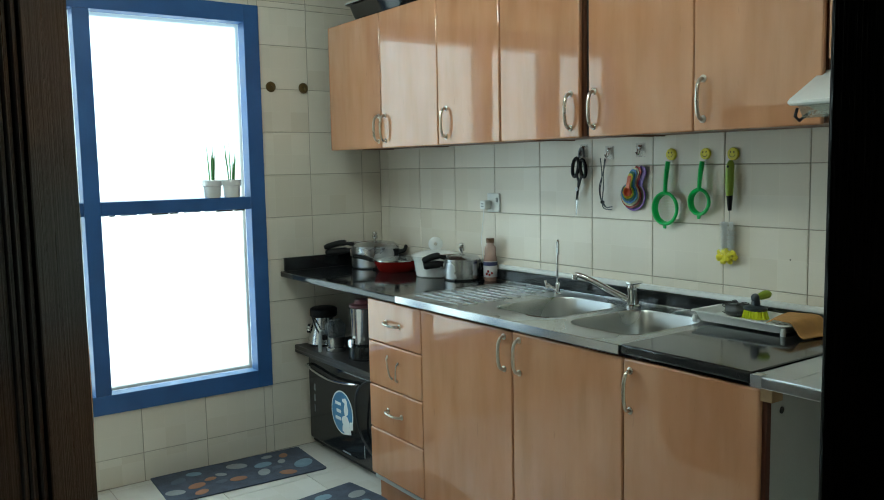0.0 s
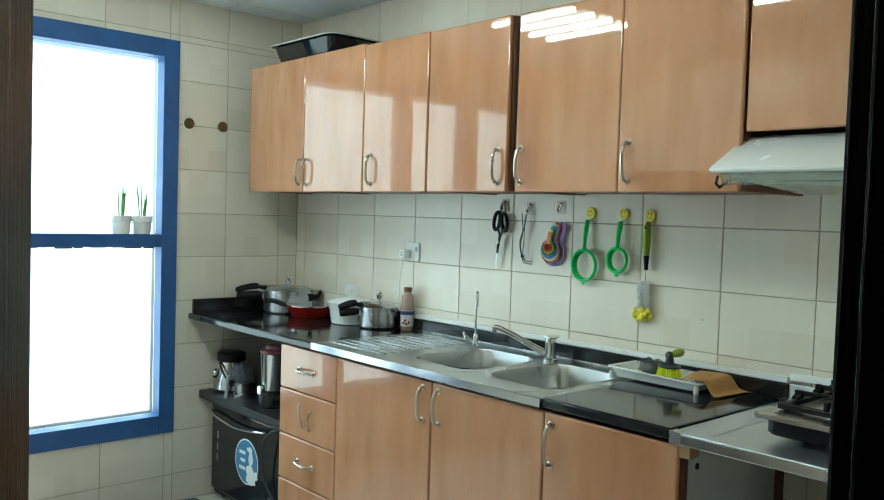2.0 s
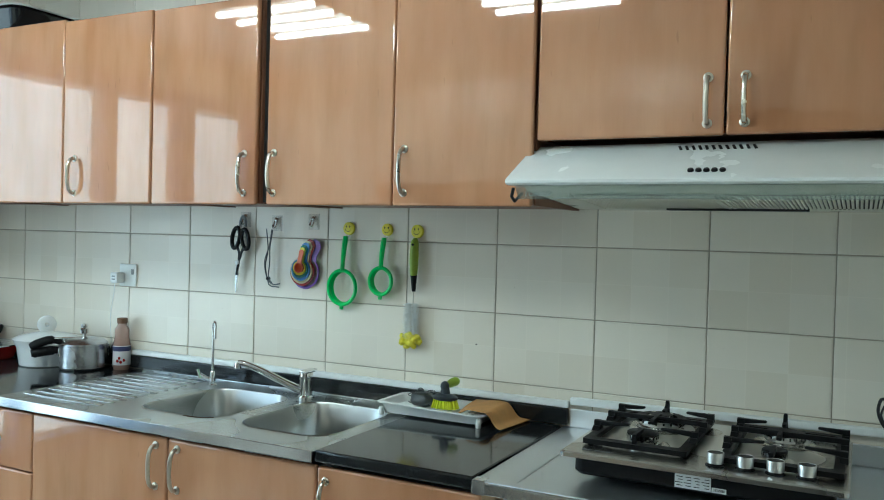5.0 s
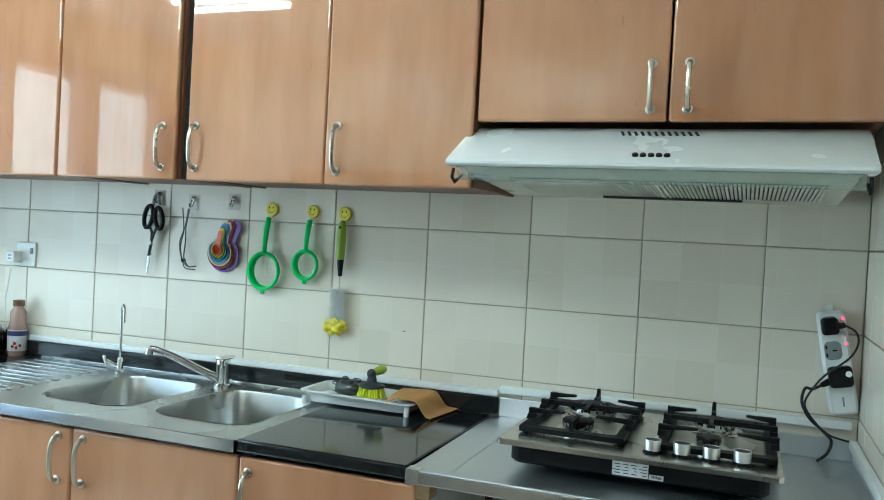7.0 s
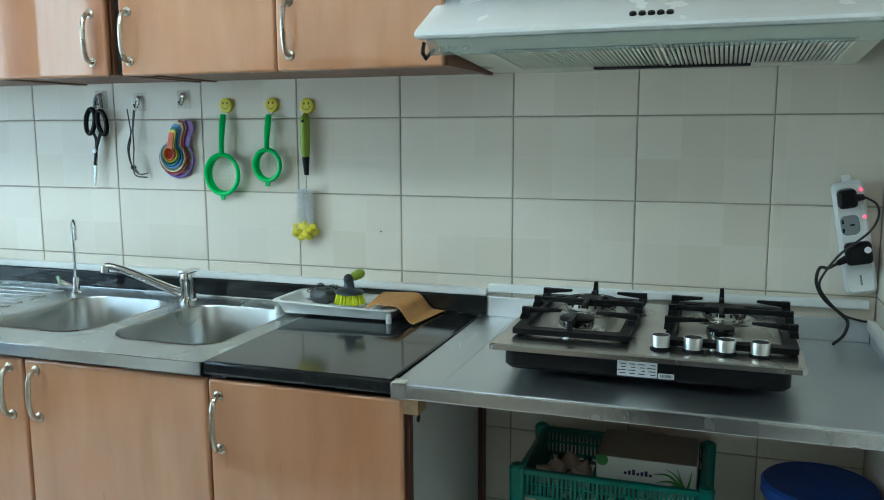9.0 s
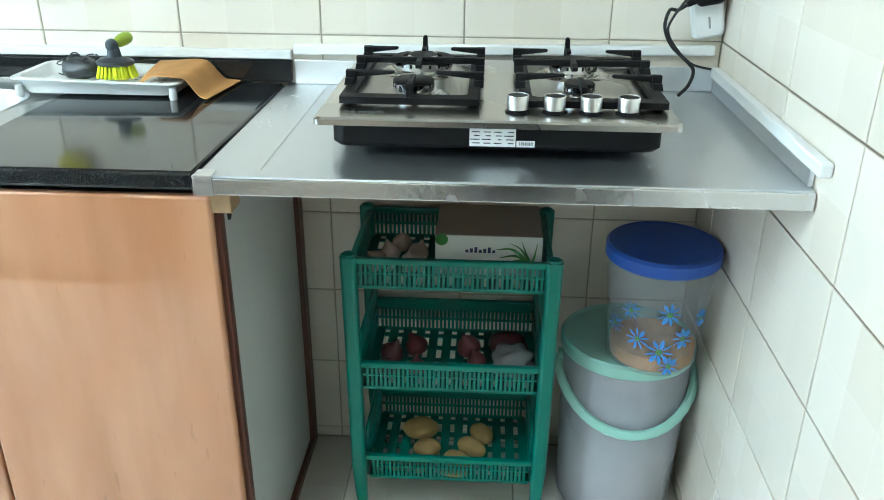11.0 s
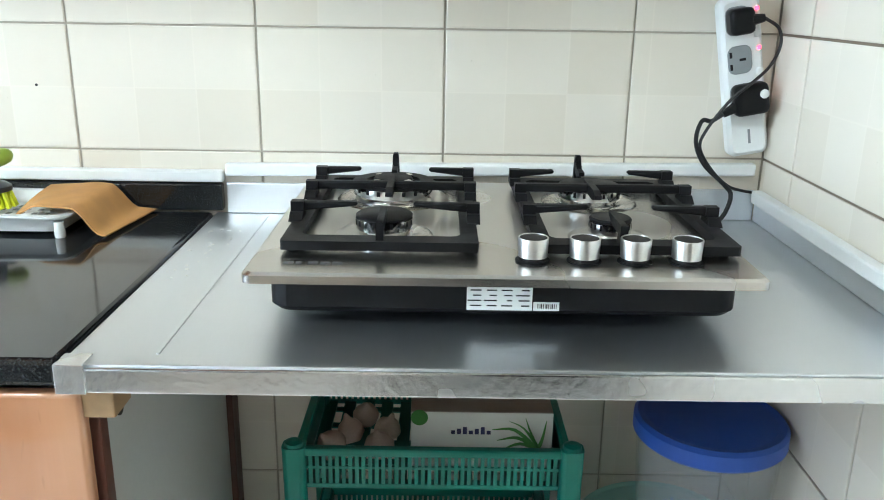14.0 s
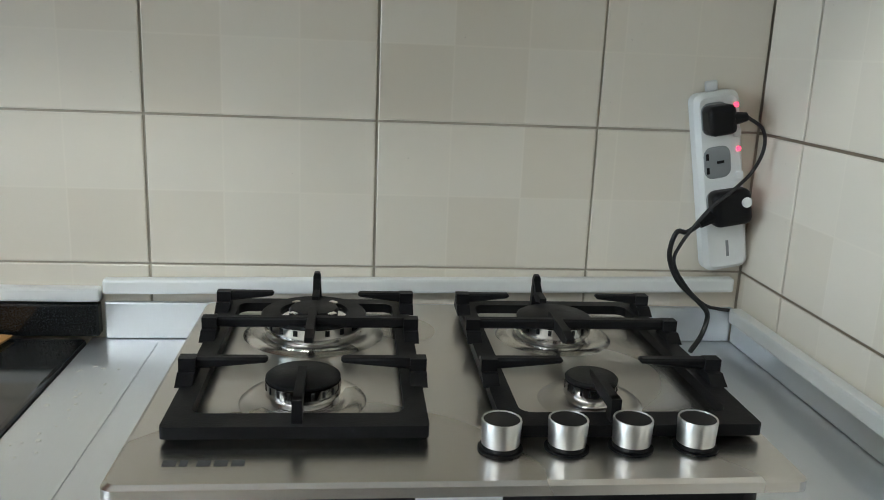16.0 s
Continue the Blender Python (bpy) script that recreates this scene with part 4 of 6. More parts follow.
        part("finger", loft(post), M_CASTIRON, sup, smooth=25)
        part("finger", loft([[(x_, by - 0.004, z0_), (x_, by + 0.004, z0_), (x_, by + 0.004, zf + 0.001), (x_, by - 0.004, zf + 0.001)] for x_, z0_ in ((f0 + 0.010, zf - 0.012), (burn[0][0] - 0.030, zf - 0.011), (burn[0][0] - 0.006, zf - 0.004))]), M_CASTIRON, sup, smooth=25)
        part("finger", loft([[(x_, by - 0.0045, z0_), (x_, by + 0.0045, z0_), (x_, by + 0.0045, z1_), (x_, by - 0.0045, z1_)] for x_, z0_, z1_ in ((2.158, zf - 0.008, zf - 0.003), (2.176, zf - 0.013, zf + 0.001), (2.224, zf - 0.013, zf + 0.001), (2.250, zf - 0.006, zf + 0.001))]), M_CASTIRON, sup, smooth=25)
        tall = [[(f1 - 0.016, by - w_, z_), (f1 - 0.006, by - w_, z_), (f1 - 0.006, by + w_, z_), (f1 - 0.016, by + w_, z_)] for z_, w_ in ((zb - 0.001, 0.006), (zf, 0.005), (zf + 0.014, 0.0045), (zf + 0.018, 0.003))]
        part("finger", loft(tall), M_CASTIRON, sup, smooth=25)
        part("finger", loft([[(x_, by - 0.004, z0_), (x_, by + 0.004, z0_), (x_, by + 0.004, z1_), (x_, by - 0.004, z1_)] for x_, z0_, z1_ in ((f1 - 0.055, zf - 0.005, zf), (f1 - 0.030, zf - 0.011, zf + 0.001), (f1 - 0.013, zf - 0.006, zf + 0.013))]), M_CASTIRON, sup, smooth=25)
    # four control knobs
    for ky in (0.761, 0.703, 0.646, 0.588):
        k = part("knob", lathe([(0.0165, 0.006), (0.0165, 0.009), (0.0174, 0.0270), (0.0170, 0.0280), (0.0158, 0.0280), (0.0155, 0.0265)], (1.977, ky, zt), 28, cap=False), M_HOODSTEEL, h, "satin metal control knob")
        part("knob_top", lathe([(0.0156, 0.0260), (0.0156, 0.0272), (0, 0.0275)], (1.977, ky, zt), 28), M_BLACKPLASTIC, k)
        part("knob_base", lathe([(0.0160, 0.0005), (0.0165, 0.003), (0.0145, 0.006)], (1.977, ky, zt), 28), M_BLACKPLASTIC, k)
        part("knob_seat", lathe([(0.0195, 0.0002), (0.0195, 0.0018), (0.0175, 0.0022)], (1.977, ky, zt), 28), M_BLACKPLASTIC, k)


M_HOODSTEEL = brushed("knob_steel", (0.74, 0.74, 0.73), 0.36, (1, 1, 30))
hob()


def text_mesh(words, size, m, name, parent, material_, label=""):
    """Raised lettering in the built-in face."""
    cu = bpy.data.curves.new(name, "FONT")
    cu.body, cu.size, cu.extrude, cu.align_x, cu.align_y = words, size, 0.0004, "CENTER", "CENTER"
    tmp = bpy.data.objects.new(name, cu)
    scene.collection.objects.link(tmp)
    me = bpy.data.meshes.new_from_object(tmp.evaluated_get(bpy.context.evaluated_depsgraph_get()))
    bpy.data.objects.remove(tmp)
    me.transform(m)
    me.transform(Matrix.Translation(-ORIGIN[parent]))
    me.materials.clear()
    me.materials.append(material_)
    ob = new(name, me)
    ob.parent = parent
    ORIGIN[ob] = ORIGIN[parent]
    if label:
        ob["label"] = label
    return ob


def face_minus_x(x, y, z, roll=0):
    """The pose of lettering that is read from the -x side."""
    return pose(x, y, z, 90, 0, -90) @ pose(0, 0, 0, 0, 0, roll)


def lumpy(bm, amount, scale, seed):
    for v in bm.verts:
        n = noise.noise(v.co * scale + Vector((seed * 3.7, seed, 0)))
        v.co += v.normal * n * amount
    return bm


def blob(centre, rx, ry, rz, amount=0.15, seed=0, m=None, sub=3):
    own = bmesh.new()
    bmesh.ops.create_icosphere(own, subdivisions=sub, radius=1.0)
    own.normal_update()
    lumpy(own, amount, 1.6, seed)
    for v in own.verts:
        v.co = Vector((v.co.x * rx, v.co.y * ry, v.co.z * rz))
    return join(None, own, Matrix.Translation(centre) @ (m or Matrix.Identity(4)))


text_mesh("TURBO", 0.020, pose(1.974, 1.165, 1.562, 0, 38, 0) @ face_minus_x(0, 0, 0), "lettering", bpy.data.objects["cooker_hood"], M_GREYPLASTIC)


# ---- taps ----
t = thing("mixer_tap", "chrome kitchen mixer tap with a swivel spout", "tap", (2.345, 2.065, ZT + 0.003))
part("body", lathe([(0.026, 0), (0.026, 0.006), (0.021, 0.010), (0.020, 0.055), (0.022, 0.060), (0.022, 0.082), (0.018, 0.088), (0, 0.089)], (2.345, 2.065, ZT + 0.003), 28), M_CHROME, t)
part("lever", box(2.30, 2.365, 2.035, 2.062, ZT + 0.088, ZT + 0.098, 0.004, 2), M_CHROME, t)
path = smooth_path([(2.335, 2.078, ZT + 0.028), (2.31, 2.125, ZT + 0.052), (2.275, 2.19, ZT + 0.088), (2.250, 2.235, ZT + 0.108), (2.240, 2.252, ZT + 0.110)], 5)
part("spout", tube(path, [0.0125 - 0.003 * i / len(path) for i in range(len(path))], 12), M_CHROME, t)
part("aerator", tube([(2.240, 2.252, ZT + 0.112), (2.239, 2.254, ZT + 0.094)], 0.0115, 14), M_CHROME, t)
t = thing("filter_tap", "slim chrome drinking-water tap with a hooked neck", "tap", (2.335, 2.445, ZT + 0.003))
part("base", lathe([(0.016, 0), (0.016, 0.005), (0.010, 0.009), (0.009, 0.045), (0.006, 0.05)], (2.335, 2.445, ZT + 0.003), 20), M_CHROME, t)
part("neck", tube(smooth_path([(2.335, 2.445, ZT + 0.048), (2.335, 2.445, ZT + 0.12), (2.335, 2.445, ZT + 0.190), (2.331, 2.440, ZT + 0.212), (2.321, 2.428, ZT + 0.222), (2.311, 2.415, ZT + 0.212), (2.307, 2.410, ZT + 0.185), (2.306, 2.409, ZT + 0.168)], 4), 0.0048, 10), M_CHROME, t)
part("valve", tube([(2.335, 2.445, ZT + 0.022), (2.320, 2.462, ZT + 0.032), (2.308, 2.476, ZT + 0.040)], [0.006, 0.006, 0.009], 10), M_CHROME, t)
part("valve_handle", tube([(2.303, 2.470, ZT + 0.030), (2.306, 2.485, ZT + 0.058)], 0.005, 8), M_CHROME, t)

# ---- dish tray with its brush, scourer and cloth ----
TX0, TX1, TY0, TY1, TZ = 2.262, 2.418, 1.420, 1.742, ZR
t = thing("dish_tray", "white plastic draining tray with moulded feet", "tray", ((TX0 + TX1) / 2, (TY0 + TY1) / 2, TZ))
cx, cy, w, d = (TX0 + TX1) / 2, (TY0 + TY1) / 2, TX1 - TX0, TY1 - TY0
layers = []
for ex, z in ((-0.030, 0.004), (-0.010, 0.006), (0.0, 0.027), (0.010, 0.030), (0.010, 0.033), (-0.003, 0.033), (-0.015, 0.018), (-0.034, 0.0155)):
    pts = []
    for px, py in rounded(w + 2 * ex, d + 2 * ex, 0.022, 4):
        dip = 0.009 * max(0.0, 1 - (abs(py) / (d * 0.36)) ** 4) if px < 0 and z > 0.025 else 0.0
        lift = 0.006 if py > d * 0.4 and z > 0.025 else 0.0
        pts.append((cx + px, cy + py, TZ + z - dip + lift))
    layers.append(pts)
part("basin", loft(layers), M_WHITEPLASTIC, t)
for fx, fy in ((TX0 + 0.002, TY0 + 0.006), (TX0 + 0.002, TY1 - 0.006), (TX1 - 0.002, TY0 + 0.006), (TX1 - 0.002, TY1 - 0.006)):
    part("foot", lathe([(0.007, 0.0), (0.008, 0.004), (0.007, 0.024)], (fx, fy, TZ), 12), M_WHITEPLASTIC, t)
for i in range(5):
    for j in range(3):
        part("drain_slot", box(2.335 + 0.022 * j, 2.345 + 0.022 * j, 1.475 + 0.02 * i, 1.482 + 0.02 * i, TZ + 0.0152, TZ + 0.0161), M_GREYPLASTIC, t)
BZ = TZ + 0.010
t = thing("dish_brush", "round dish brush with dark slate neck, lime grip and lime bristles", "brush", (2.335, 1.565, BZ + 0.016))
for k in range(70):
    a, r = k * 2.399963, 0.034 * math.sqrt((k + 0.5) / 70)
    px, py = 2.335 + 0.7 * r * math.cos(a), 1.565 + r * math.sin(a)
    part("bristle", tube([(px, py, BZ + 0.044), (px + 0.25 * (px - 2.335), py + 0.25 * (py - 1.565), BZ + 0.0165)], [0.0028, 0.0034], 5), M_NEON, t)
part("head", lathe([(0.030, 0.040), (0.038, 0.043), (0.038, 0.050), (0.030, 0.055), (0.015, 0.058), (0.013, 0.070), (0.012, 0.076)], (0, 0, 0), 24, None, Matrix.Translation((2.335, 1.565, BZ)) @ Matrix.Diagonal((0.75, 1.0, 1.0, 1))), M_SLATE, t, "dark slate brush head")
part("neck", blob((2.335, 1.567, BZ + 0.080), 0.012, 0.013, 0.014, 0.02), M_SLATE, t)
part("handle", tube(smooth_path([(2.342, 1.562, BZ + 0.082), (2.366, 1.556, BZ + 0.087), (2.388, 1.549, BZ + 0.090)], 4), [0.008, 0.010, 0.012, 0.013, 0.0135, 0.0135, 0.013, 0.011, 0.006], 10), M_LIME, t, "lime green grip")
t = thing("scouring_pad", "curly steel wool scourer lying in the tray", "scourer", (2.36, 1.655, TZ + 0.016))
rng = random.Random(5)
for k in range(26):
    pts, a = [], rng.uniform(0, 6.28)
    c = Vector((2.36 + rng.uniform(-0.026, 0.026), 1.650 + rng.uniform(-0.038, 0.038), TZ + 0.042 + rng.uniform(-0.014, 0.018)))
    rr, tilt = rng.uniform(0.006, 0.014), rng.uniform(-1, 1)
    for s in range(11):
        b = a + s * 0.62
        pts.append(c + Vector((rr * math.cos(b), rr * math.sin(b) + 0.002 * s * math.sin(a), rr * tilt * math.sin(b + 1) * 0.7)))
    part("curl", tube(pts, 0.0016, 4), M_SCOURER, t)
part("core", blob((2.36, 1.650, TZ + 0.038), 0.028, 0.042, 0.022, 0.2, 3), M_SCOURER, t)


def cloth():
    own = bmesh.new()
    n, m_ = 22, 18
    grid = []
    for i in range(n + 1):
        row = []
        for j in range(m_ + 1):
            u, v = i / n, j / m_
            y = 1.505 - 0.150 * u - 0.02 * v * u
            x = 2.285 + 0.135 * v - 0.03 * u * (1 - v)
            over = max(0.0, min(1.0, (1.408 - y) / 0.045))
            z = TZ + 0.0410 - 0.0365 * (over * over * (3 - 2 * over)) + 0.004 * math.sin(3.0 * v + 2 * u) * (1 - u) + 0.008 * v * (1 - abs(2 * u - 0.9))
            if u < 0.25:
                z -= 0.02 * (0.25 - u) / 0.25 * (1 - v)
            row.append(own.verts.new((x, y, max(z, TZ + 0.0015))))
        grid.append(row)
    for i in range(n):
        for j in range(m_):
            own.faces.new((grid[i][j], grid[i + 1][j], grid[i + 1][j + 1], grid[i][j + 1]))
    bmesh.ops.recalc_face_normals(own, faces=own.faces)
    geom = bmesh.ops.extrude_face_region(own, geom=own.faces[:])
    bmesh.ops.translate(own, verts=[v for v in geom["geom"] if isinstance(v, bmesh.types.BMVert)], vec=(0, 0, 0.0022))
    return own


solid("dish_cloth", cloth(), M_CORK, "ochre brown sponge cloth draped over the tray's end", "cloth", smooth=60)


# ---- pots on the granite ----
def pressure_cooker(x, y, r, h, turn, label):
    c = thing("pressure_cooker", label, "pressure cooker", m=pose(x, y, ZT, 0, 0, turn), group="pressure cookers")
    part("pot", lathe([(0, 0), (r * 0.92, 0), (r, 0.008), (r, h * 0.96), (r * 1.03, h * 0.97), (r * 1.03, h)], (0, 0, 0), 40), M_ALU, c, "polished aluminium pot")
    lid = part("lid", lathe([(r * 0.99, h + 0.001), (r * 0.99, h + 0.008), (r * 0.80, h + 0.022), (r * 0.3, h + 0.030), (0, h + 0.031)], (0, 0, 0), 40), M_ALU, c)
    part("weight_valve", lathe([(0.006, 0), (0.007, 0.012), (0.014, 0.013), (0.016, 0.030), (0.010, 0.036), (0.014, 0.041), (0.012, 0.049), (0, 0.051)], (0, 0, h + 0.029), 16), M_CHROME, lid)
    part("lid_lever", box(-r * 1.35, r * 0.1, -0.008, 0.008, h + 0.024, h + 0.030, 0.002, 1), M_CHROME, lid)
    low = smooth_path([(-r * 0.97, 0, h * 0.80), (-r * 1.25, 0, h * 0.82), (-r * 1.7, 0, h * 0.78), (-r * 2.1, 0, h * 0.72)], 4)
    part("handle", tube(low, [0.014] * 4 + [0.019] * (len(low) - 5) + [0.013], 10, flat=0.8), M_BLACKPLASTIC, c, "black moulded handle")
    up = smooth_path([(-r * 0.9, 0, h + 0.012), (-r * 1.3, 0, h + 0.022), (-r * 1.7, 0, h + 0.015), (-r * 2.15, 0, h - 0.002)], 4)
    part("handle", tube(up, [0.012] * 4 + [0.017] * (len(up) - 5) + [0.011], 10, flat=0.8), M_BLACKPLASTIC, c)
    part("loop_handle", tube(smooth_path([(r * 0.98, -0.02, h * 0.72), (r * 1.22, -0.016, h * 0.78), (r * 1.3, 0, h * 0.98), (r * 1.22, 0.016, h * 0.78), (r * 0.98, 0.02, h * 0.72)], 4), 0.010, 8), M_BLACKPLASTIC, c)
    part("bracket", box(-r * 1.06, -r * 0.96, -0.016, 0.016, h * 0.55, h * 0.90, 0.002, 1), M_CHROME, c)
    return c


pressure_cooker(2.300, 3.785, 0.124, 0.106, -36, "large aluminium pressure cooker with black handles")
pressure_cooker(2.345, 3.085, 0.085, 0.088, -32, "small aluminium pressure cooker with black handles")

p = thing("frying_pan", "deep red frying pan with a glass lid", "frying pan", m=pose(2.295, 3.570, ZT, 0, 0, -52))
part("pan", lathe([(0, 0), (0.088, 0), (0.098, 0.006), (0.118, 0.050), (0.120, 0.053), (0.116, 0.053), (0.094, 0.010), (0, 0.008)], (0, 0, 0), 40), M_RED, p, "red enamelled pan")
part("rim", lathe([(0.112, 0.0535), (0.119, 0.0535), (0.119, 0.058), (0.112, 0.059)], (0, 0, 0), 40), M_CHROME, p)
lid = part("glass_lid", lathe([(0.111, 0.058), (0.09, 0.066), (0.05, 0.073), (0, 0.076)], (0, 0, 0), 40), M_CLEAR, p)
part("lid_knob", lathe([(0.014, 0.075), (0.010, 0.080), (0.012, 0.098), (0.017, 0.103), (0.016, 0.110), (0, 0.112)], (0, 0, 0), 18), M_BLACKPLASTIC, lid)
hp = smooth_path([(-0.112, 0, 0.042), (-0.15, 0, 0.055), (-0.20, 0, 0.066), (-0.235, 0, 0.068)], 4)
part("handle", tube(hp, [0.009] * 3 + [0.012] * (len(hp) - 4) + [0.010], 10, flat=0.7), M_BLACKPLASTIC, p)

p = thing("casserole_pot", "white casserole pot with a lid and ring knob", "pot", m=pose(2.325, 3.268, ZT, 0, 0, 60))
part("pot", lathe([(0, 0), (0.088, 0), (0.094, 0.004), (0.104, 0.070), (0.114, 0.092), (0.117, 0.097), (0.109, 0.097), (0.090, 0.010), (0, 0.008)], (0, 0, 0), 40), M_WHITEENAMEL, p)
lid = part("lid", lathe([(0.116, 0.0975), (0.118, 0.100), (0.100, 0.109), (0.06, 0.119), (0.024, 0.125), (0, 0.126)], (0, 0, 0), 40), M_WHITEENAMEL, p)
knob = lathe([(0.008, -0.009), (0.027, -0.009), (0.034, -0.004), (0.034, 0.004), (0.027, 0.009), (0.008, 0.009), (0.007, 0.0), (0.008, -0.009)], (0, 0, 0), 28, None, pose(0, 0, 0.152, 90, 0, 87), cap=False)
part("lid_knob", knob, M_WHITEENAMEL, lid, "white ring knob")
for s_ in (-1, 1):
    part("side_handle", tube(smooth_path([(s_ * 0.106, -0.034, 0.086), (s_ * 0.136, -0.024, 0.092), (s_ * 0.143, 0, 0.094), (s_ * 0.136, 0.024, 0.092), (s_ * 0.106, 0.034, 0.086)], 4), 0.008, 8), M_WHITEENAMEL, p)

b = thing("drink_bottle", "small plastic bottle of pink drink with a printed label", "bottle", (2.408, 2.958, ZT))
part("bottle", lathe([(0, 0), (0.028, 0), (0.031, 0.005), (0.031, 0.095), (0.026, 0.118), (0.026, 0.150), (0.016, 0.166), (0.0155, 0.176)], (2.408, 2.958, ZT), 28), M_PINK, b)
lb = part("label", lathe([(0.0314, 0.018), (0.0318, 0.020), (0.0318, 0.088), (0.0314, 0.090)], (2.408, 2.958, ZT), 28, cap=False), M_LABEL, b, "white and red printed label")
part("print", lathe([(0.0320, 0.070), (0.0322, 0.071), (0.0322, 0.086), (0.0320, 0.087)], (2.408, 2.958, ZT), 28, cap=False), M_NAVY, lb)
for a, z in ((200, 0.034), (222, 0.030), (242, 0.037), (212, 0.045)):
    part("print", blob((2.408 + 0.0322 * math.cos(radians(a)), 2.958 + 0.0322 * math.sin(radians(a)), ZT + z), 0.004, 0.006, 0.006, 0.1, a, sub=2), M_RED, lb)
part("cap", lathe([(0.0185, 0.172), (0.019, 0.175), (0.019, 0.190), (0.017, 0.192), (0, 0.192)], (2.408, 2.958, ZT), 24), M_BROWNCAP, b)

# ---- the socket by the pots ----
s = thing("wall_socket", "white wall socket with a charger plugged in", "socket", (2.45, 2.97, 1.24))
part("plate", box(2.441, 2.4495, 2.930, 3.016, 1.240, 1.324, 0.003), M_WHITEPLASTIC, s)
part("switch", box(2.438, 2.4412, 2.940, 2.952, 1.285, 1.305, 0.001, 1), M_GREYPLASTIC, s)
ch = part("charger", box(2.402, 2.4405, 2.984, 3.022, 1.252, 1.292, 0.005), M_WHITEPLASTIC, s, "white cube charger")
for k in range(2):
    part("usb_port", box(2.4012, 2.4022, 2.995, 3.011, 1.264 + 0.011 * k, 1.269 + 0.011 * k), M_GREYPLASTIC, ch)
solid("charger_cable", tube(smooth_path([(2.41, 3.003, 1.2515), (2.415, 3.012, 1.22), (2.425, 3.035, 1.16), (2.428, 3.045, 1.11), (2.425, 3.036, 1.05), (2.418, 3.030, 1.0), (2.405, 3.045, ZT + 0.01)], 6), 0.0016, 6), M_WHITEPLASTIC, "thin white charger cable hanging to the worktop", "cable")


# ---- things hung on the tiles ----
def clear_hook(y, z):
    h = thing("adhesive_hook", "clear adhesive hook with a small wire hook", "hook", (2.448, y, z), group="adhesive hooks")
    part("pad", box(2.4484, 2.4495, y - 0.022, y + 0.022, z - 0.026, z + 0.026), M_FILM, h, smooth=0)
    part("wire", tube(smooth_path([(2.447, y - 0.006, z + 0.018), (2.440, y - 0.006, z), (2.434, y - 0.004, z - 0.014), (2.428, y, z - 0.016), (2.424, y + 0.002, z - 0.006)], 4), 0.0024, 6), M_CHROME, h)
    part("wire", tube(smooth_path([(2.447, y + 0.006, z + 0.018), (2.440, y + 0.006, z), (2.434, y + 0.004, z - 0.014), (2.428, y, z - 0.016)], 4), 0.0024, 6), M_CHROME, h)
    part("bead", blob((2.444, y, z + 0.010), 0.005, 0.009, 0.009, 0.0, sub=2), M_CHROME, h)


def ring_path(cy, cz, ry, rz, x, n=20, a0=0.0, a1=2 * math.pi, lean=0.0):
    return [(x, cy + ry * math.cos(a0 + (a1 - a0) * k / n) + lean * rz * math.sin(a0 + (a1 - a0) * k / n), cz + rz * math.sin(a0 + (a1 - a0) * k / n)) for k in range(n + 1)]


clear_hook(2.276, 1.490)
clear_hook(2.124, 1.496)
clear_hook(2.412, 1.500)

s = thing("kitchen_scissors", "black-handled kitchen scissors hung on a hook", "scissors", (2.43, 2.419, 1.248))
part("handle", tube(ring_path(2.44, 1.436, 0.016, 0.036, 2.430, lean=-0.15), 0.0072, 8), M_BLACKPLASTIC, s, "black plastic loop handle")
part("handle", tube(ring_path(2.395, 1.432, 0.015, 0.034, 2.426, lean=0.15), 0.0072, 8), M_BLACKPLASTIC, s)
part("handle", tube(smooth_path([(2.430, 2.432, 1.402), (2.429, 2.422, 1.38), (2.428, 2.426, 1.343), (2.428, 2.431, 1.326)], 4), [0.009] * 6 + [0.008] * 4 + [0.006] * 3, 8, flat=0.5), M_BLACKPLASTIC, s)
part("handle", tube(smooth_path([(2.427, 2.404, 1.4), (2.427, 2.414, 1.378), (2.426, 2.426, 1.338), (2.426, 2.432, 1.308)], 4), [0.009] * 6 + [0.007] * 4 + [0.005] * 3, 8, flat=0.5), M_BLACKPLASTIC, s)
part("blade", loft([[(2.429, 2.418, 1.353), (2.429, 2.436, 1.353), (2.427, 2.427, 1.353)], [(2.429, 2.424, 1.298), (2.429, 2.439, 1.298), (2.427, 2.432, 1.298)], [(2.429, 2.433, 1.248), (2.429, 2.438, 1.248), (2.428, 2.436, 1.246)]]), M_SINK, s)
part("pivot", lathe([(0.008, 0), (0.008, 0.003), (0.005, 0.005), (0, 0.005)], (0, 0, 0), 16, None, pose(2.424, 2.425, 1.351, 0, -90, 0)), M_WHITEPLASTIC, s)
part("hang_loop", tube(ring_path(2.416, 1.48, 0.012, 0.030, 2.438, 12, -0.3, 3.3), 0.005, 8), M_GREYPLASTIC, s)

t = thing("pot_tongs", "folded black wire pot tongs hung on a hook", "tongs", (2.43, 2.29, 1.27))
for pts in ([(2.432, 2.308, 1.47), (2.432, 2.3, 1.4), (2.430, 2.308, 1.345), (2.428, 2.296, 1.3), (2.428, 2.285, 1.278), (2.430, 2.248, 1.274)],
            [(2.428, 2.282, 1.468), (2.428, 2.292, 1.41), (2.428, 2.31, 1.36), (2.427, 2.3, 1.31), (2.425, 2.274, 1.284), (2.426, 2.242, 1.286)],
            [(2.426, 2.276, 1.466), (2.426, 2.287, 1.41), (2.425, 2.286, 1.36), (2.424, 2.289, 1.31), (2.422, 2.272, 1.286)]):
    part("arm", tube(smooth_path(pts, 5), 0.0021, 6), M_SCOURER, t)
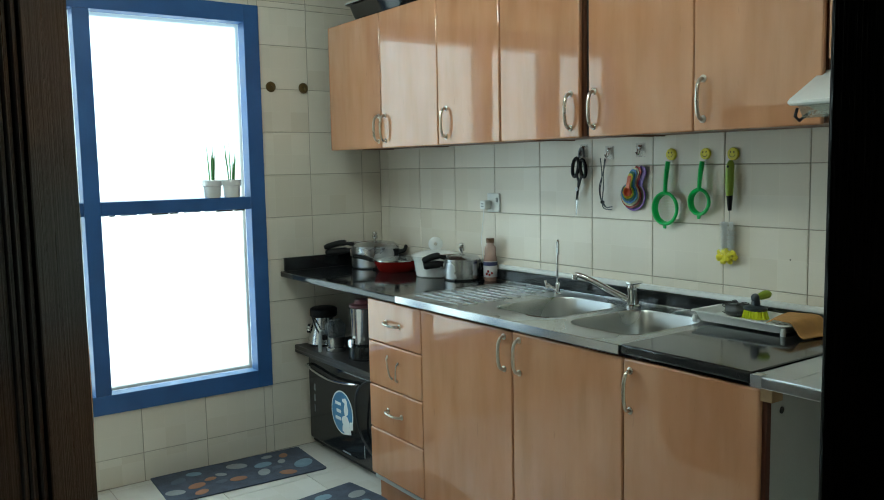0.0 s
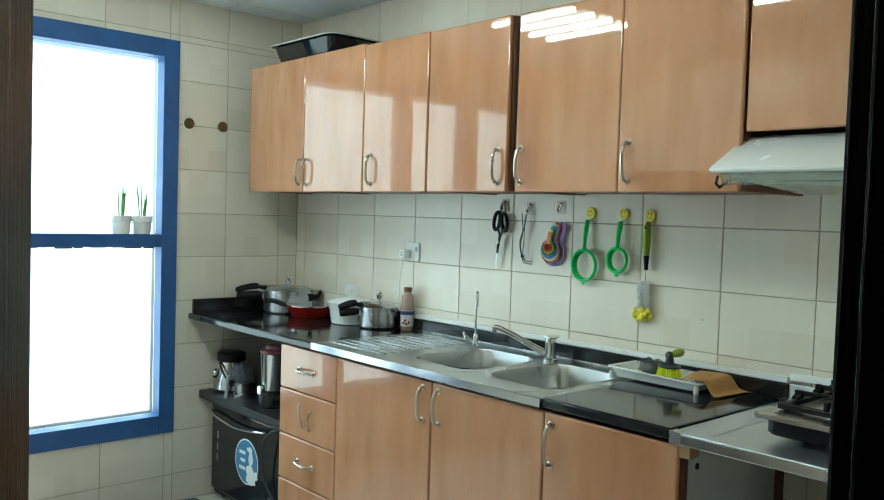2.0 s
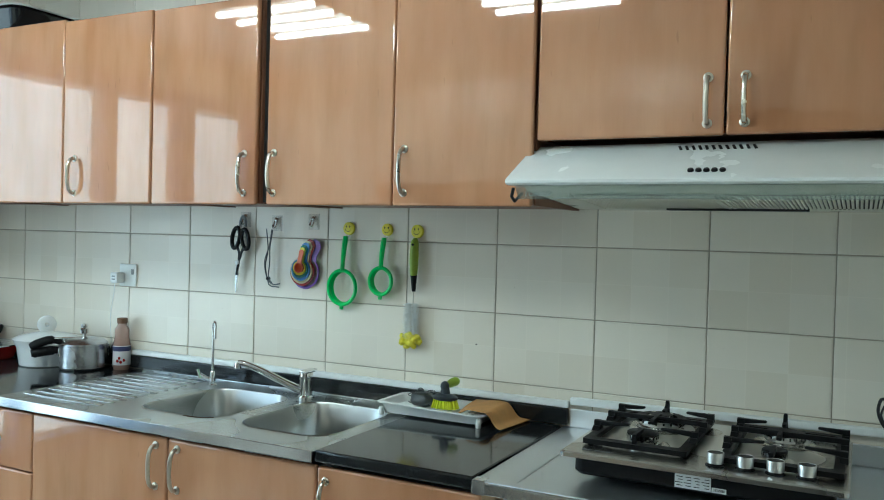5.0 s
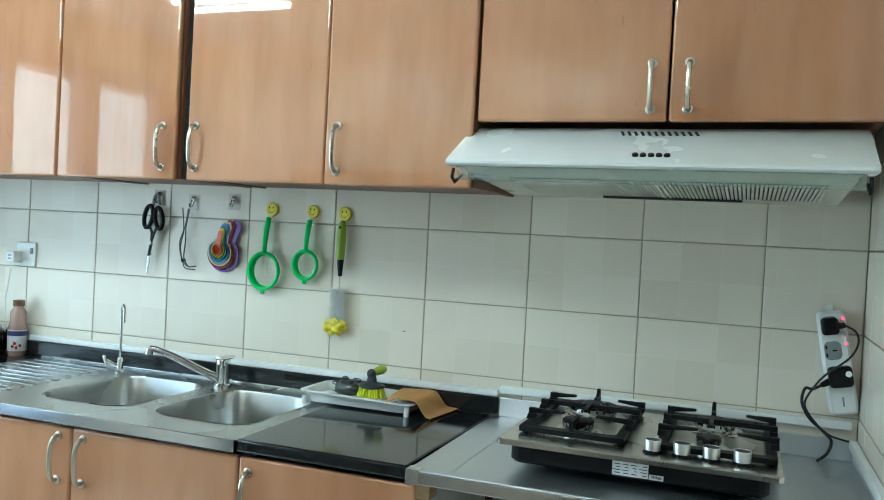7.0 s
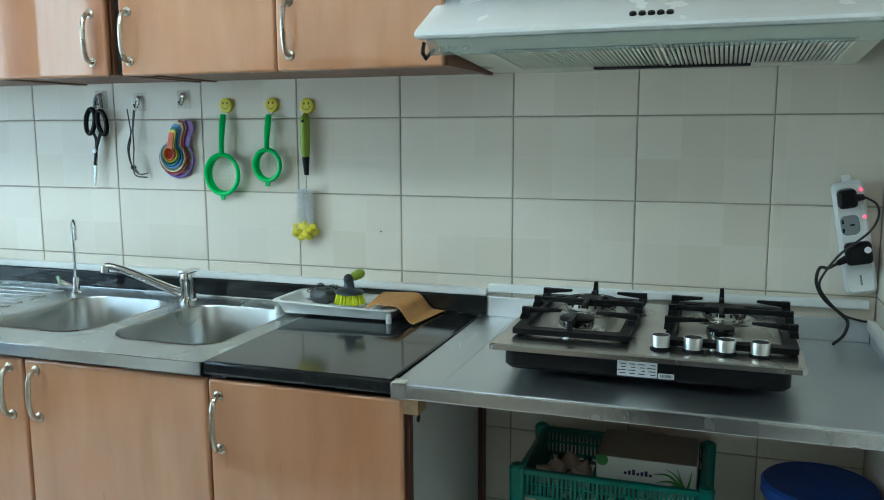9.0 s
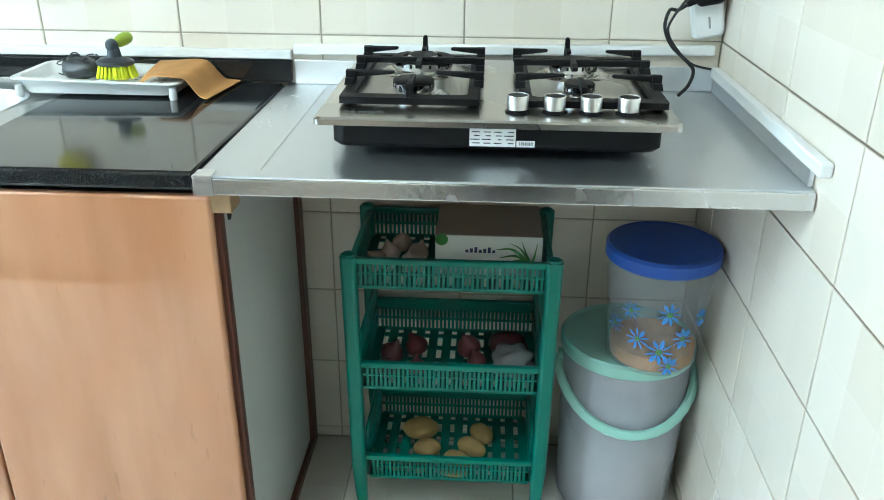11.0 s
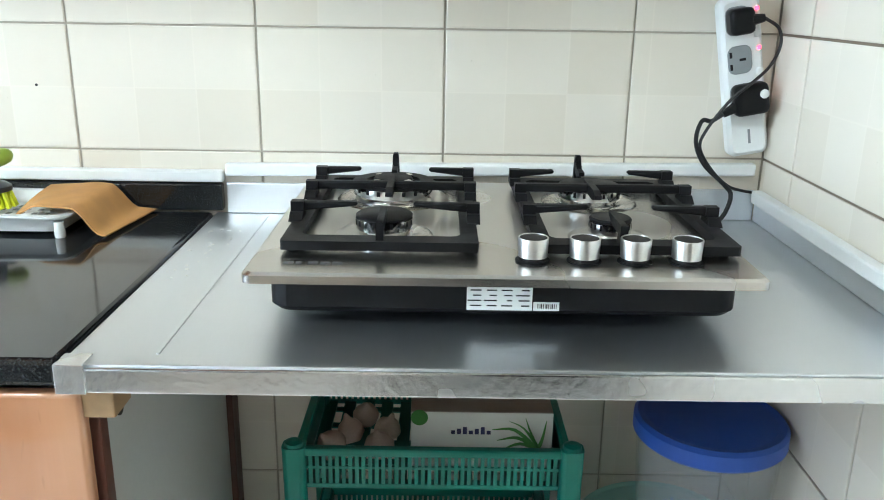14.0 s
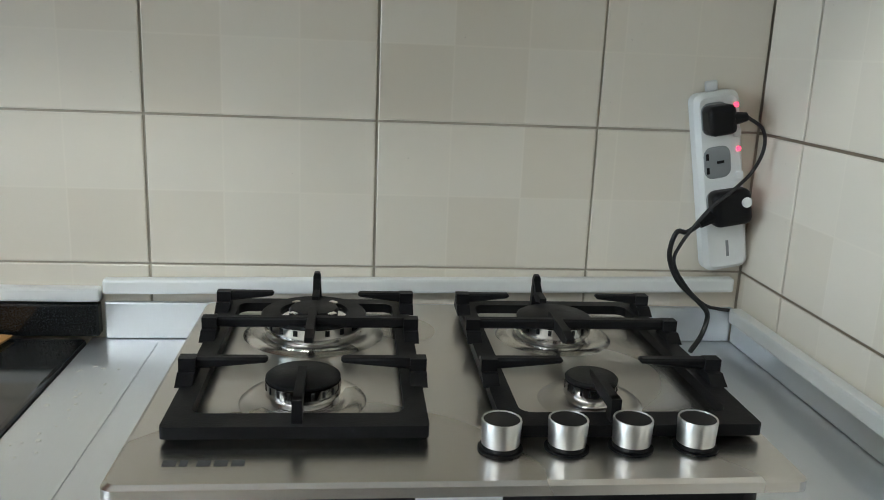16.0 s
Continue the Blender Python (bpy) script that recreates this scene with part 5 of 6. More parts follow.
part("rivet", tube([(2.421, 2.292, 1.302), (2.432, 2.292, 1.302)], 0.006, 10), M_CASTIRON, t)

# nested measuring spoons, the largest behind
t = thing("measuring_spoons", "nested set of bright plastic measuring spoons on a hook", "measuring spoons", (2.43, 2.16, 1.28))
spoons = [(M_PURPLE, 0.055, 2.4365, 2.148, 1.329, 2.106, 1.422), (M_RED, 0.048, 2.432, 2.157, 1.331, 2.124, 1.424), (M_CREAM, 0.043, 2.428, 2.158, 1.334, 2.131, 1.420),
          (M_SKYBLUE, 0.0365, 2.424, 2.158, 1.337, 2.136, 1.416), (M_TEAL, 0.030, 2.420, 2.158, 1.340, 2.140, 1.410), (M_YELLOW, 0.0235, 2.4165, 2.158, 1.342, 2.143, 1.404), (M_ORANGE, 0.017, 2.4135, 2.158, 1.344, 2.146, 1.398)]
for mat_, r, x, cy, cz, ty, tz in spoons:
    bowl = lathe([(r, 0), (r * 1.02, -0.002), (r * 0.92, -0.012), (r * 0.5, -0.018), (0, -0.019)], (0, 0, 0), 28, None, pose(x, cy, cz, 0, -90, 0), cap=False)
    lathe([(r * 0.9, -0.001), (r, -0.001)], (0, 0, 0), 28, bowl, pose(x, cy, cz, 0, -90, 0), cap=False)
    w = 0.002 + r * 0.34
    dv = Vector((0, ty - cy, tz - cz)).normalized()
    side = Vector((0, dv.z, -dv.y))
    a, b_ = Vector((x, cy, cz)) + dv * r * 0.85, Vector((x, ty, tz))
    lay_ = []
    for q, ww in ((a, w * 1.25), (a.lerp(b_, 0.4), w), (b_, w * 1.1), (b_ + dv * w * 0.7, w * 0.5)):
        lay_.append([q - side * ww + Vector((-0.001, 0, 0)), q + side * ww + Vector((-0.001, 0, 0)), q + side * ww + Vector((0.0012, 0, 0)), q - side * ww + Vector((0.0012, 0, 0))])
    sp = part("spoon", bowl, mat_, t)
    part("handle", loft(lay_), mat_, sp)


def smile_hook(y, z, r=0.021):
    h = thing("smiley_hook", "round yellow smiling-face wall hook", "hook", (2.448, y, z), group="smiley hooks")
    part("disc", lathe([(r, 0), (r, 0.006), (r * 0.9, 0.009), (0, 0.0105)], (0, 0, 0), 28, None, pose(2.4492, y, z, 0, -90, 0)), M_YELLOW, h)
    for s_ in (-1, 1):
        part("eye", blob((2.4392, y + s_ * 0.0065, z + 0.006), 0.0012, 0.002, 0.0035, 0.0, sub=2), M_BLACKPLASTIC, h)
    part("mouth", tube([(2.4388 + 0.0012 * abs(math.cos(a)), y + 0.0105 * math.cos(a), z - 0.0005 + 0.0095 * math.sin(a)) for a in [math.pi + math.pi * k / 10 for k in range(11)]], 0.0008, 5), M_BLACKPLASTIC, h)
    part("peg", tube(smooth_path([(2.447, y, z - r + 0.002), (2.444, y, z - r - 0.006), (2.434, y, z - r - 0.008), (2.430, y, z - r - 0.002)], 3), 0.0022, 6), M_WHITEPLASTIC, h)


def strainer(y, cz, r, top, label):
    s_ = thing("strainer", label, "strainer", (2.43, y, cz - r), group="green strainers")
    cyr = y + 0.006
    part("rim", tube(ring_path(cyr, cz, r * 0.95, r, 2.425, 28)[:-1] + [ring_path(cyr, cz, r * 0.95, r, 2.425, 28)[0]], 0.0062, 8), M_GREEN, s_)
    part("side_wall", lathe([(r * 0.97, 0.0), (r * 0.90, -0.014), (r * 0.86, -0.014), (r * 0.93, 0.0)], (0, 0, 0), 28, None, pose(2.425, cyr, cz, 0, -90, 0) @ Matrix.Diagonal((1, 0.88, 1, 1)), cap=False), M_GREEN, s_)
    mesh_ = bmesh.new()
    for k in range(9):
        o = -r * 0.75 + r * 1.5 * k / 8
        l = math.sqrt(max(0.0, (r * 0.88) ** 2 - o * o))
        tube([(2.440, cyr + o * 0.88, cz - l), (2.443, cyr + o * 0.88, cz), (2.440, cyr + o * 0.88, cz + l)], 0.0002, 3, mesh_)
        tube([(2.440, cyr - l * 0.88, cz + o), (2.443, cyr, cz + o), (2.440, cyr + l * 0.88, cz + o)], 0.0002, 3, mesh_)
    part("mesh", mesh_, M_WHITEPLASTIC, s_)
    hp_ = [(2.425, cyr, cz + r), (2.426, y + 0.003, (cz + r + top) / 2), (2.432, y, top)]
    part("handle", tube(smooth_path(hp_, 4), [0.0095, 0.009, 0.009, 0.0095, 0.010, 0.0105, 0.011, 0.011, 0.010], 8, flat=0.8), M_GREEN, s_)
    part("tab", box(2.422, 2.428, cyr - 0.007, cyr + 0.007, cz - r - 0.016, cz - r + 0.001, 0.002, 1), M_GREEN, s_)


smile_hook(1.983, 1.477)
smile_hook(1.839, 1.476, 0.0195)
smile_hook(1.731, 1.473)
strainer(1.986, 1.287, 0.055, 1.452, "large bright green plastic strainer hung on a hook")
strainer(1.842, 1.314, 0.042, 1.450, "small bright green plastic strainer hung on a hook")

b = thing("bottle_brush", "bottle brush with green grip and yellow sponge tip", "brush", (2.43, 1.734, 1.10))
part("grip", tube(smooth_path([(2.434, 1.731, 1.452), (2.430, 1.731, 1.430), (2.428, 1.731, 1.39), (2.428, 1.731, 1.355), (2.429, 1.731, 1.336)], 4), [0.006, 0.009, 0.0115, 0.0125, 0.013, 0.013, 0.0135, 0.014, 0.014, 0.0138, 0.0135, 0.013, 0.0125, 0.012, 0.0115, 0.011, 0.010], 10), M_LIME, b, "lime green rubber grip")
part("grip_hole", lathe([(0.004, 0), (0.004, 0.001), (0, 0.0012)], (0, 0, 0), 12, None, pose(2.4175, 1.731, 1.432, 0, -90, 0)), M_BLACKPLASTIC, b)
part("collar", tube([(2.429, 1.731, 1.338), (2.430, 1.731, 1.318), (2.431, 1.731, 1.288)], [0.0105, 0.0085, 0.006], 10), M_BLACKPLASTIC, b)
part("wire", tube([(2.431, 1.731, 1.29), (2.432, 1.735, 1.15)], 0.0018, 6), M_CHROME, b)
for k in range(26):
    z = 1.250 - 0.0042 * k
    own = bmesh.new()
    for q in range(26):
        a, w = 2 * math.pi * q / 26 + k * 2.39, 0.017 + 0.012 * ((q * 7 + k * 3) % 5) / 4
        tube([(2.427, 1.735, z), (2.427 + 0.016 * math.cos(a), 1.736 + w * math.sin(a), z - 0.005 * ((q * 5 + k) % 4) / 3)], 0.0007, 3, own)
    part("bristle", own, M_WHITEPLASTIC, b)
rng = random.Random(21)
for k in range(34):
    a, r, e = rng.uniform(0, 6.283), math.sqrt(rng.uniform(0.0, 1.0)), rng.uniform(-1, 1)
    part("sponge", blob((2.426 + 0.014 * r * math.cos(a), 1.736 + 0.034 * r * math.sin(a), 1.137 + 0.022 * e * (1.1 - 0.5 * r)), 0.008, 0.010, 0.010, 0.35, k, sub=2), M_YELLOW, b)

# round hooks beside the window
for x in (1.825, 2.003):
    h = thing("wall_hook", "small round bronze wall hook", "hook", m=pose(x, YW - 0.001, 1.860), group="round wall hooks")
    part("plate", lathe([(0.026, 0), (0.026, 0.003), (0.022, 0.006), (0.020, 0.004), (0, 0.004)], (0, 0, 0), 28, None, pose(0, 0, 0, 90, 0, 0)), M_BRONZE, h)
    part("peg", tube(smooth_path([(0, -0.004, 0.004), (0.002, -0.022, -0.004), (0.004, -0.028, -0.016), (0.004, -0.020, -0.022)], 3), 0.004, 8), M_BRONZE, h)

# ---- extension lead on the tiles; own axes: x out of the wall towards the room, y across, z up ----
def extension_lead():
    lean = 10.5
    e = thing("extension_lead", "white three-way extension socket with red neon switches", "extension socket", m=pose(2.4485, 0.3855, 1.170, -lean, 0, 0))
    w, hgt, d = 0.064, 0.250, 0.026
    case = loft([[(-0.001, y_, z_) for y_, z_ in rounded(w, hgt, 0.012, 4)], [(-d * 0.7, y_, z_) for y_, z_ in rounded(w, hgt, 0.012, 4)], [(-d, y_, z_) for y_, z_ in rounded(w - 0.012, hgt - 0.012, 0.010, 4)]])
    part("case", case, M_WHITEPLASTIC, e)
    for zc in (0.090, 0.030, -0.030):
        o = part("outlet", loft([[(-d - 0.0001, 0.006 + y_, zc + z_) for y_, z_ in rounded(0.038, 0.044, 0.012, 4)], [(-d - 0.0012, 0.006 + y_, zc + z_) for y_, z_ in rounded(0.036, 0.042, 0.012, 4)]]), M_GREYPLASTIC, e, "grey universal outlet")
        for y_, z_, a, b_ in ((0.014, 0.009, 0.004, 0.009), (0.014, -0.010, 0.004, 0.009), (-0.004, 0.0, 0.010, 0.004)):
            part("slot", box(-d - 0.0019, -d - 0.0012, 0.006 + y_ - a / 2, 0.006 + y_ + a / 2, zc + z_ - b_ / 2, zc + z_ + b_ / 2), M_BLACKPLASTIC, o)
        part("switch", box(-d - 0.004, -d, -0.029, -0.017, zc - 0.029, zc - 0.016, 0.002, 1), M_WHITEPLASTIC, e)
        part("neon", box(-d - 0.0015, -d, -0.028, -0.0215, zc + 0.0115, zc + 0.0175, 0.001, 1), M_REDGLOW, e, "lit red neon lamp")
    part("print", box(-d - 0.0005, -d, -0.003, 0.001, -0.105, -0.082), M_GREYPLASTIC, e)
    part("hanger", box(-0.006, -0.001, -0.010, 0.008, hgt / 2 - 0.001, hgt / 2 + 0.014, 0.002, 1), M_WHITEPLASTIC, e)
    # plugs
    part("plug", box(-d - 0.034, -d - 0.0005, -0.012, 0.026, 0.070, 0.110, 0.008, 3), M_BLACKPLASTIC, e, "black mains plug")
    part("plug", box(-d - 0.032, -d - 0.0005, -0.028, 0.026, -0.056, -0.006, 0.010, 3), M_BLACKPLASTIC, e, "black mains plug with a white button")
    part("plug_button", lathe([(0.007, 0), (0.007, 0.002), (0, 0.0025)], (0, 0, 0), 16, None, pose(-d - 0.032, -0.018, -0.024, 0, -90, 0)), M_WHITEPLASTIC, e)
    part("cord_end", tube([(-d - 0.026, -0.008, 0.090), (-d - 0.028, -0.026, 0.090)], [0.009, 0.006], 8), M_BLACKPLASTIC, e)
    part("cord_end", tube([(-d - 0.018, 0.024, -0.040), (-d - 0.018, 0.044, -0.048)], [0.009, 0.006], 8), M_BLACKPLASTIC, e)
    m = pose(2.4485, 0.3855, 1.170, -lean, 0, 0)
    return m, d


lead_m, lead_d = extension_lead()
a = lead_m @ Vector((-lead_d - 0.028, -0.026, 0.090))
b = lead_m @ Vector((-lead_d - 0.018, 0.044, -0.048))
solid("hob_cable", tube(smooth_path([b, b + Vector((-0.004, 0.018, -0.010)), (2.395, 0.455, 1.105), (2.398, 0.460, 1.072), (2.402, 0.442, 1.035), (2.408, 0.405, 1.002), (2.410, 0.390, 0.983), (2.404, 0.398, 0.955), (2.385, 0.420, ZS + 0.008)], 6), 0.0036, 8), M_RUBBER, "black mains cable of the hob hanging in a loop", "cable")
solid("mains_cable", tube(smooth_path([a, (2.396, 0.352, 1.248), (2.395, 0.347, 1.222), (2.392, 0.360, 1.192), (2.386, 0.385, 1.168), (2.386, 0.418, 1.138), (2.392, 0.448, 1.090), (2.398, 0.452, 1.060), (2.404, 0.425, 1.022), (2.412, 0.396, 0.998), (2.425, 0.370, 0.988), (2.436, 0.345, 0.982)], 6), 0.0025, 8), M_RUBBER, "thin black cable looping down from the plug", "cable")


# ---- under the worktop by the window: shelf, oven and small appliances ----
OX, OY0, OY1 = 1.957, 3.125, 3.935
sh = thing("appliance_shelf", "black shelf board above the oven", "shelf", (2.17, 3.54, 0.485))
part("board", box(1.902, 2.44, 3.112, YW - 0.002, 0.520, 0.542, 0.002), M_DARKSHELF, sh)
part("front_batten", box(1.902, 1.918, 3.112, YW - 0.002, 0.503, 0.5195, 0.002), M_DARKSHELF, sh)
# black sheet added to darken the recess behind the appliances
solid("dark_back_panel", box(2.425, 2.448, 3.110, 3.80, 0.545, 0.885), M_DARKSHELF, "black sheet added to darken the recess behind the small appliances", "panel")
o = thing("toaster_oven", "black electric oven with a round blue sticker on its door", "oven", (2.17, 3.53, 0))
part("case", box(OX + 0.02, 2.42, OY0, OY1, 0.018, 0.496, 0.012, 3), M_BLACKPLASTIC, o)
for fx in (OX + 0.06, 2.38):
    for fy in (OY0 + 0.06, OY1 - 0.06):
        part("foot", lathe([(0.016, 0), (0.016, 0.019)], (fx, fy, 0), 12), M_BLACKPLASTIC, o)
dr = part("oven_door", box(OX, OX + 0.0195, OY0 + 0.155, OY1 - 0.015, 0.050, 0.475, 0.006), M_BLACKGLOSS, o, "black glass door")
part("control_panel", box(OX + 0.003, OX + 0.0195, OY0 + 0.004, OY0 + 0.152, 0.050, 0.452, 0.005), M_BLACKPLASTIC, o)
for k in range(3):
    part("knob", lathe([(0.020, 0), (0.018, 0.018), (0, 0.019)], (0, 0, 0), 20, None, pose(OX + 0.003, OY0 + 0.08, 0.13 + 0.11 * k, 0, -90, 0)), M_CHROME, o)
hy0, hy1 = OY0 + 0.27, OY1 - 0.03
part("oven_handle", tube(smooth_path([(OX - 0.004, hy0, 0.440), (OX - 0.022, hy0 + 0.02, 0.436), (OX - 0.026, (hy0 + hy1) / 2, 0.414), (OX - 0.022, hy1 - 0.02, 0.436), (OX - 0.004, hy1, 0.440)], 6), 0.007, 8), M_CHROME, dr, "bright bar handle")
st_ = part("sticker", lathe([(0.108, 0), (0.108, 0.0006), (0, 0.0008)], (0, 0, 0), 40, None, pose(OX - 0.0002, 3.565, 0.262, 0, -90, 0)), M_WHITEPLASTIC, dr, "round blue and white sticker")
part("print", lathe([(0.101, 0.0009), (0.101, 0.0012), (0, 0.0013)], (0, 0, 0), 40, None, pose(OX - 0.0002, 3.565, 0.262, 0, -90, 0)), plain("sticker_blue", (0.05, 0.19, 0.36), 0.4), st_)
rng = random.Random(11)
for k, (y_, z_, ry, rz) in enumerate(((3.535, 0.325, 0.024, 0.014), (3.525, 0.285, 0.020, 0.034), (3.53, 0.225, 0.036, 0.030), (3.52, 0.185, 0.048, 0.024), (3.475, 0.215, 0.018, 0.020))):
    part("print", blob((OX - 0.0018, y_, z_), 0.0012, ry, rz, 0.3, k, sub=2), M_WHITEPLASTIC, st_)
for k in range(3):
    part("print", box(OX - 0.0022, OX - 0.0012, 3.575, 3.632 - 0.012 * (k % 2), 0.293 - 0.037 * k, 0.309 - 0.037 * k), M_WHITEPLASTIC, st_)
for k in range(3):
    part("print", box(OX - 0.0008, OX - 0.0001, 3.852 - 0.003 * k, 3.862, 0.20 + 0.055 * k, 0.235 + 0.055 * k), M_GREYPLASTIC, dr)
part("print", box(OX - 0.0008, OX - 0.0001, 3.49, 3.57, 0.066, 0.074), M_GREYPLASTIC, dr)
part("print", box(OX - 0.0008, OX - 0.0001, 3.352, 3.358, 0.09, 0.15), M_GREYPLASTIC, dr)
solid("oven_cable", tube(smooth_path([(OX + 0.04, 3.17, 0.5), (OX - 0.012, 3.24, 0.492), (OX - 0.038, 3.335, 0.435), (OX - 0.035, 3.365, 0.33), (OX - 0.020, 3.350, 0.21), (OX - 0.012, 3.25, 0.13), (OX - 0.008, 3.16, 0.11)], 6), 0.005, 8), M_RUBBER, "black cable hanging in front of the oven", "cable")

SZ = 0.5425
j = thing("juicer", "squat steel juicer with a black lid", "juicer", (2.03, 3.87, SZ))
part("body", lathe([(0.078, 0.01), (0.086, 0.012), (0.084, 0.03), (0.056, 0.130), (0.054, 0.146)], (2.03, 3.87, SZ), 32), M_JUG, j)
part("base", lathe([(0.074, 0), (0.080, 0.003), (0.080, 0.011)], (2.03, 3.87, SZ), 32), M_BLACKPLASTIC, j)
part("lid", lathe([(0.064, 0.147), (0.070, 0.152), (0.070, 0.186), (0.060, 0.194), (0, 0.196)], (2.03, 3.87, SZ), 32), M_BLACKPLASTIC, j, "black plastic lid")
part("dial", lathe([(0.026, 0), (0.026, 0.012), (0.018, 0.016), (0, 0.016)], (0, 0, 0), 24, None, pose(1.968, 3.905, SZ + 0.085, 0, -80, -35)), M_CHROME, j)
part("cord", tube(smooth_path([(1.975, 3.89, SZ + 0.15), (1.958, 3.83, SZ + 0.115), (1.955, 3.77, SZ + 0.075), (1.955, 3.735, SZ + 0.07)], 5), 0.005, 8), M_RUBBER, j)
part("plug", box(1.94, 1.97, 3.70, 3.735, SZ + 0.055, SZ + 0.085, 0.008, 2), M_BLACKPLASTIC, j)
b = thing("blender_jar", "small clear blender jar with steel base", "blender jar", (2.000, 3.690, SZ))
part("base", lathe([(0.050, 0), (0.050, 0.02), (0.042, 0.025), (0.044, 0.06), (0.050, 0.075)], (2.000, 3.690, SZ), 28), M_JUG, b)
part("jar", lathe([(0.046, 0.0755), (0.052, 0.09), (0.052, 0.130), (0.036, 0.148), (0.030, 0.158), (0, 0.162)], (2.000, 3.690, SZ), 28), M_SMOKY, b, "smoky see-through jar")
part("handle", tube(smooth_path([(1.948, 3.715, SZ + 0.09), (1.930, 3.712, SZ + 0.10), (1.925, 3.714, SZ + 0.03), (1.925, 3.716, SZ)], 4), 0.009, 8), M_GREYPLASTIC, b)
k = thing("mixer_jar", "tall polished steel mixer jar on a dark base", "mixer jar", (2.03, 3.455, SZ))
part("jar", lathe([(0.060, 0.075), (0.064, 0.08), (0.070, 0.245), (0.074, 0.250), (0.068, 0.252)], (2.03, 3.455, SZ), 32), M_CHROME, k)
part("base", lathe([(0.072, 0), (0.076, 0.004), (0.074, 0.065), (0.064, 0.0745)], (2.03, 3.455, SZ), 32), M_BLACKGLOSS, k, "dark glossy jar base")
part("lid", lathe([(0.069, 0.2525), (0.069, 0.262), (0.045, 0.268), (0.04, 0.285), (0, 0.286)], (2.03, 3.455, SZ), 32), M_ONION, k, "dark red lid")
part("latch", box(1.950, 1.964, 3.44, 3.47, SZ + 0.06, SZ + 0.10, 0.003), M_CHROME, k)


# ---- vegetable trolley ----
def trolley():
    x0, x1, y0, y1 = 2.143, 2.430, 0.657, 1.084
    t_ = thing("vegetable_trolley", "teal plastic three-tier vegetable trolley on castors", "trolley", ((x0 + x1) / 2, (y0 + y1) / 2, 0))
    for tier, (zt, hgt) in enumerate(((0.662, 0.072), (0.420, 0.072), (0.176, 0.070))):
        ins = 0.006 * tier
        a, b_, c, d = x0 + ins, x1 - ins, y0 + 0.012 + ins, y1 - 0.012 - ins
        bk = part("basket", box(a, a + 0.014, c, d, zt - 0.014, zt, 0.004), M_TEAL, t_, "teal slatted basket")
        part("rim", box(b_ - 0.014, b_, c, d, zt - 0.014, zt + (0.0 if tier == 0 else 0.014), 0.004), M_TEAL, bk)
        for e0, e1 in ((c, c + 0.014), (d - 0.014, d)):
            part("rim", box(a + 0.012, b_ - 0.012, e0, e1, zt - 0.014, zt - 0.0005, 0.004), M_TEAL, bk)
            part("side_panel", box(a + 0.02, b_ - 0.02, e0 + 0.006, e1 - 0.005, zt - hgt, zt - 0.013), M_TEAL, bk)
            if tier:
                part("side_panel", box(a + 0.03, b_ - 0.014, e0 + 0.005, e1 - 0.004, zt - 0.0125, zt + 0.055, 0.002, 1), M_TEAL, bk)
        # front and back slats; the sides of the open tiers stand higher
        lo = zt - hgt
        n = 38
        for k_ in range(n):
            y_ = c + 0.022 + (d - c - 0.044) * k_ / (n - 1)
            part("slat", box(a + 0.012, a + 0.016, y_ - 0.0028, y_ + 0.0028, lo + 0.006, zt - 0.013), M_TEAL, bk)
            part("slat", box(b_ - 0.012, b_ - 0.008, y_ - 0.0028, y_ + 0.0028, lo + 0.006, zt - 0.013), M_TEAL, bk)
        for xa in (a + 0.0115, b_ - 0.0125):
            part("band", box(xa, xa + 0.005, c + 0.012, d - 0.012, lo, lo + 0.008, 0.001, 1), M_TEAL, bk)
            part("band", box(xa, xa + 0.0048, c + 0.012, d - 0.012, zt - hgt * 0.55, zt - hgt * 0.55 + 0.004), M_TEAL, bk)
        # the floor of the basket: a lattice
        for k_ in range(12):
            y_ = c + 0.02 + (d - c - 0.04) * k_ / 11
            part("floor_slat", box(a + 0.016, b_ - 0.012, y_ - 0.010, y_ + 0.010, lo, lo + 0.005), M_TEAL, bk)
        for k_ in range(5):
            x_ = a + 0.03 + (b_ - a - 0.06) * k_ / 4
            part("floor_slat", box(x_ - 0.008, x_ + 0.008, c + 0.012, d - 0.012, lo - 0.003, lo - 0.0005), M_TEAL, bk)
    for s_, (px, py) in enumerate(((x0 + 0.008, y0 + 0.012), (x0 + 0.008, y1 - 0.012), (x1 - 0.012, y0 + 0.012), (x1 - 0.012, y1 - 0.012))):
        toward = 1 if py < 0.87 else -1
        lay_ = []
        for z_, ww, off in ((0.055, 0.011, 0.009), (0.09, 0.013, 0.007), (0.16, 0.0155, 0.004), (0.40, 0.0155, 0.002), (0.60, 0.016, 0.0), (0.664, 0.017, 0.0)):
            lay_.append(at_height(rounded(0.030, 2 * ww, 0.008, 3), z_, px, py + toward * off))
        part("leg", loft(lay_), M_TEAL, t_)
        part("cap", lathe([(0.014, 0), (0.013, 0.005), (0.006, 0.008), (0, 0.008)], (px, py, 0.664), 16), M_TEAL, t_)
        ca = part("castor", tube([(px, py + toward * 0.009, 0.058), (px, py + toward * 0.009, 0.034)], 0.008, 10), M_BLACKPLASTIC, t_)
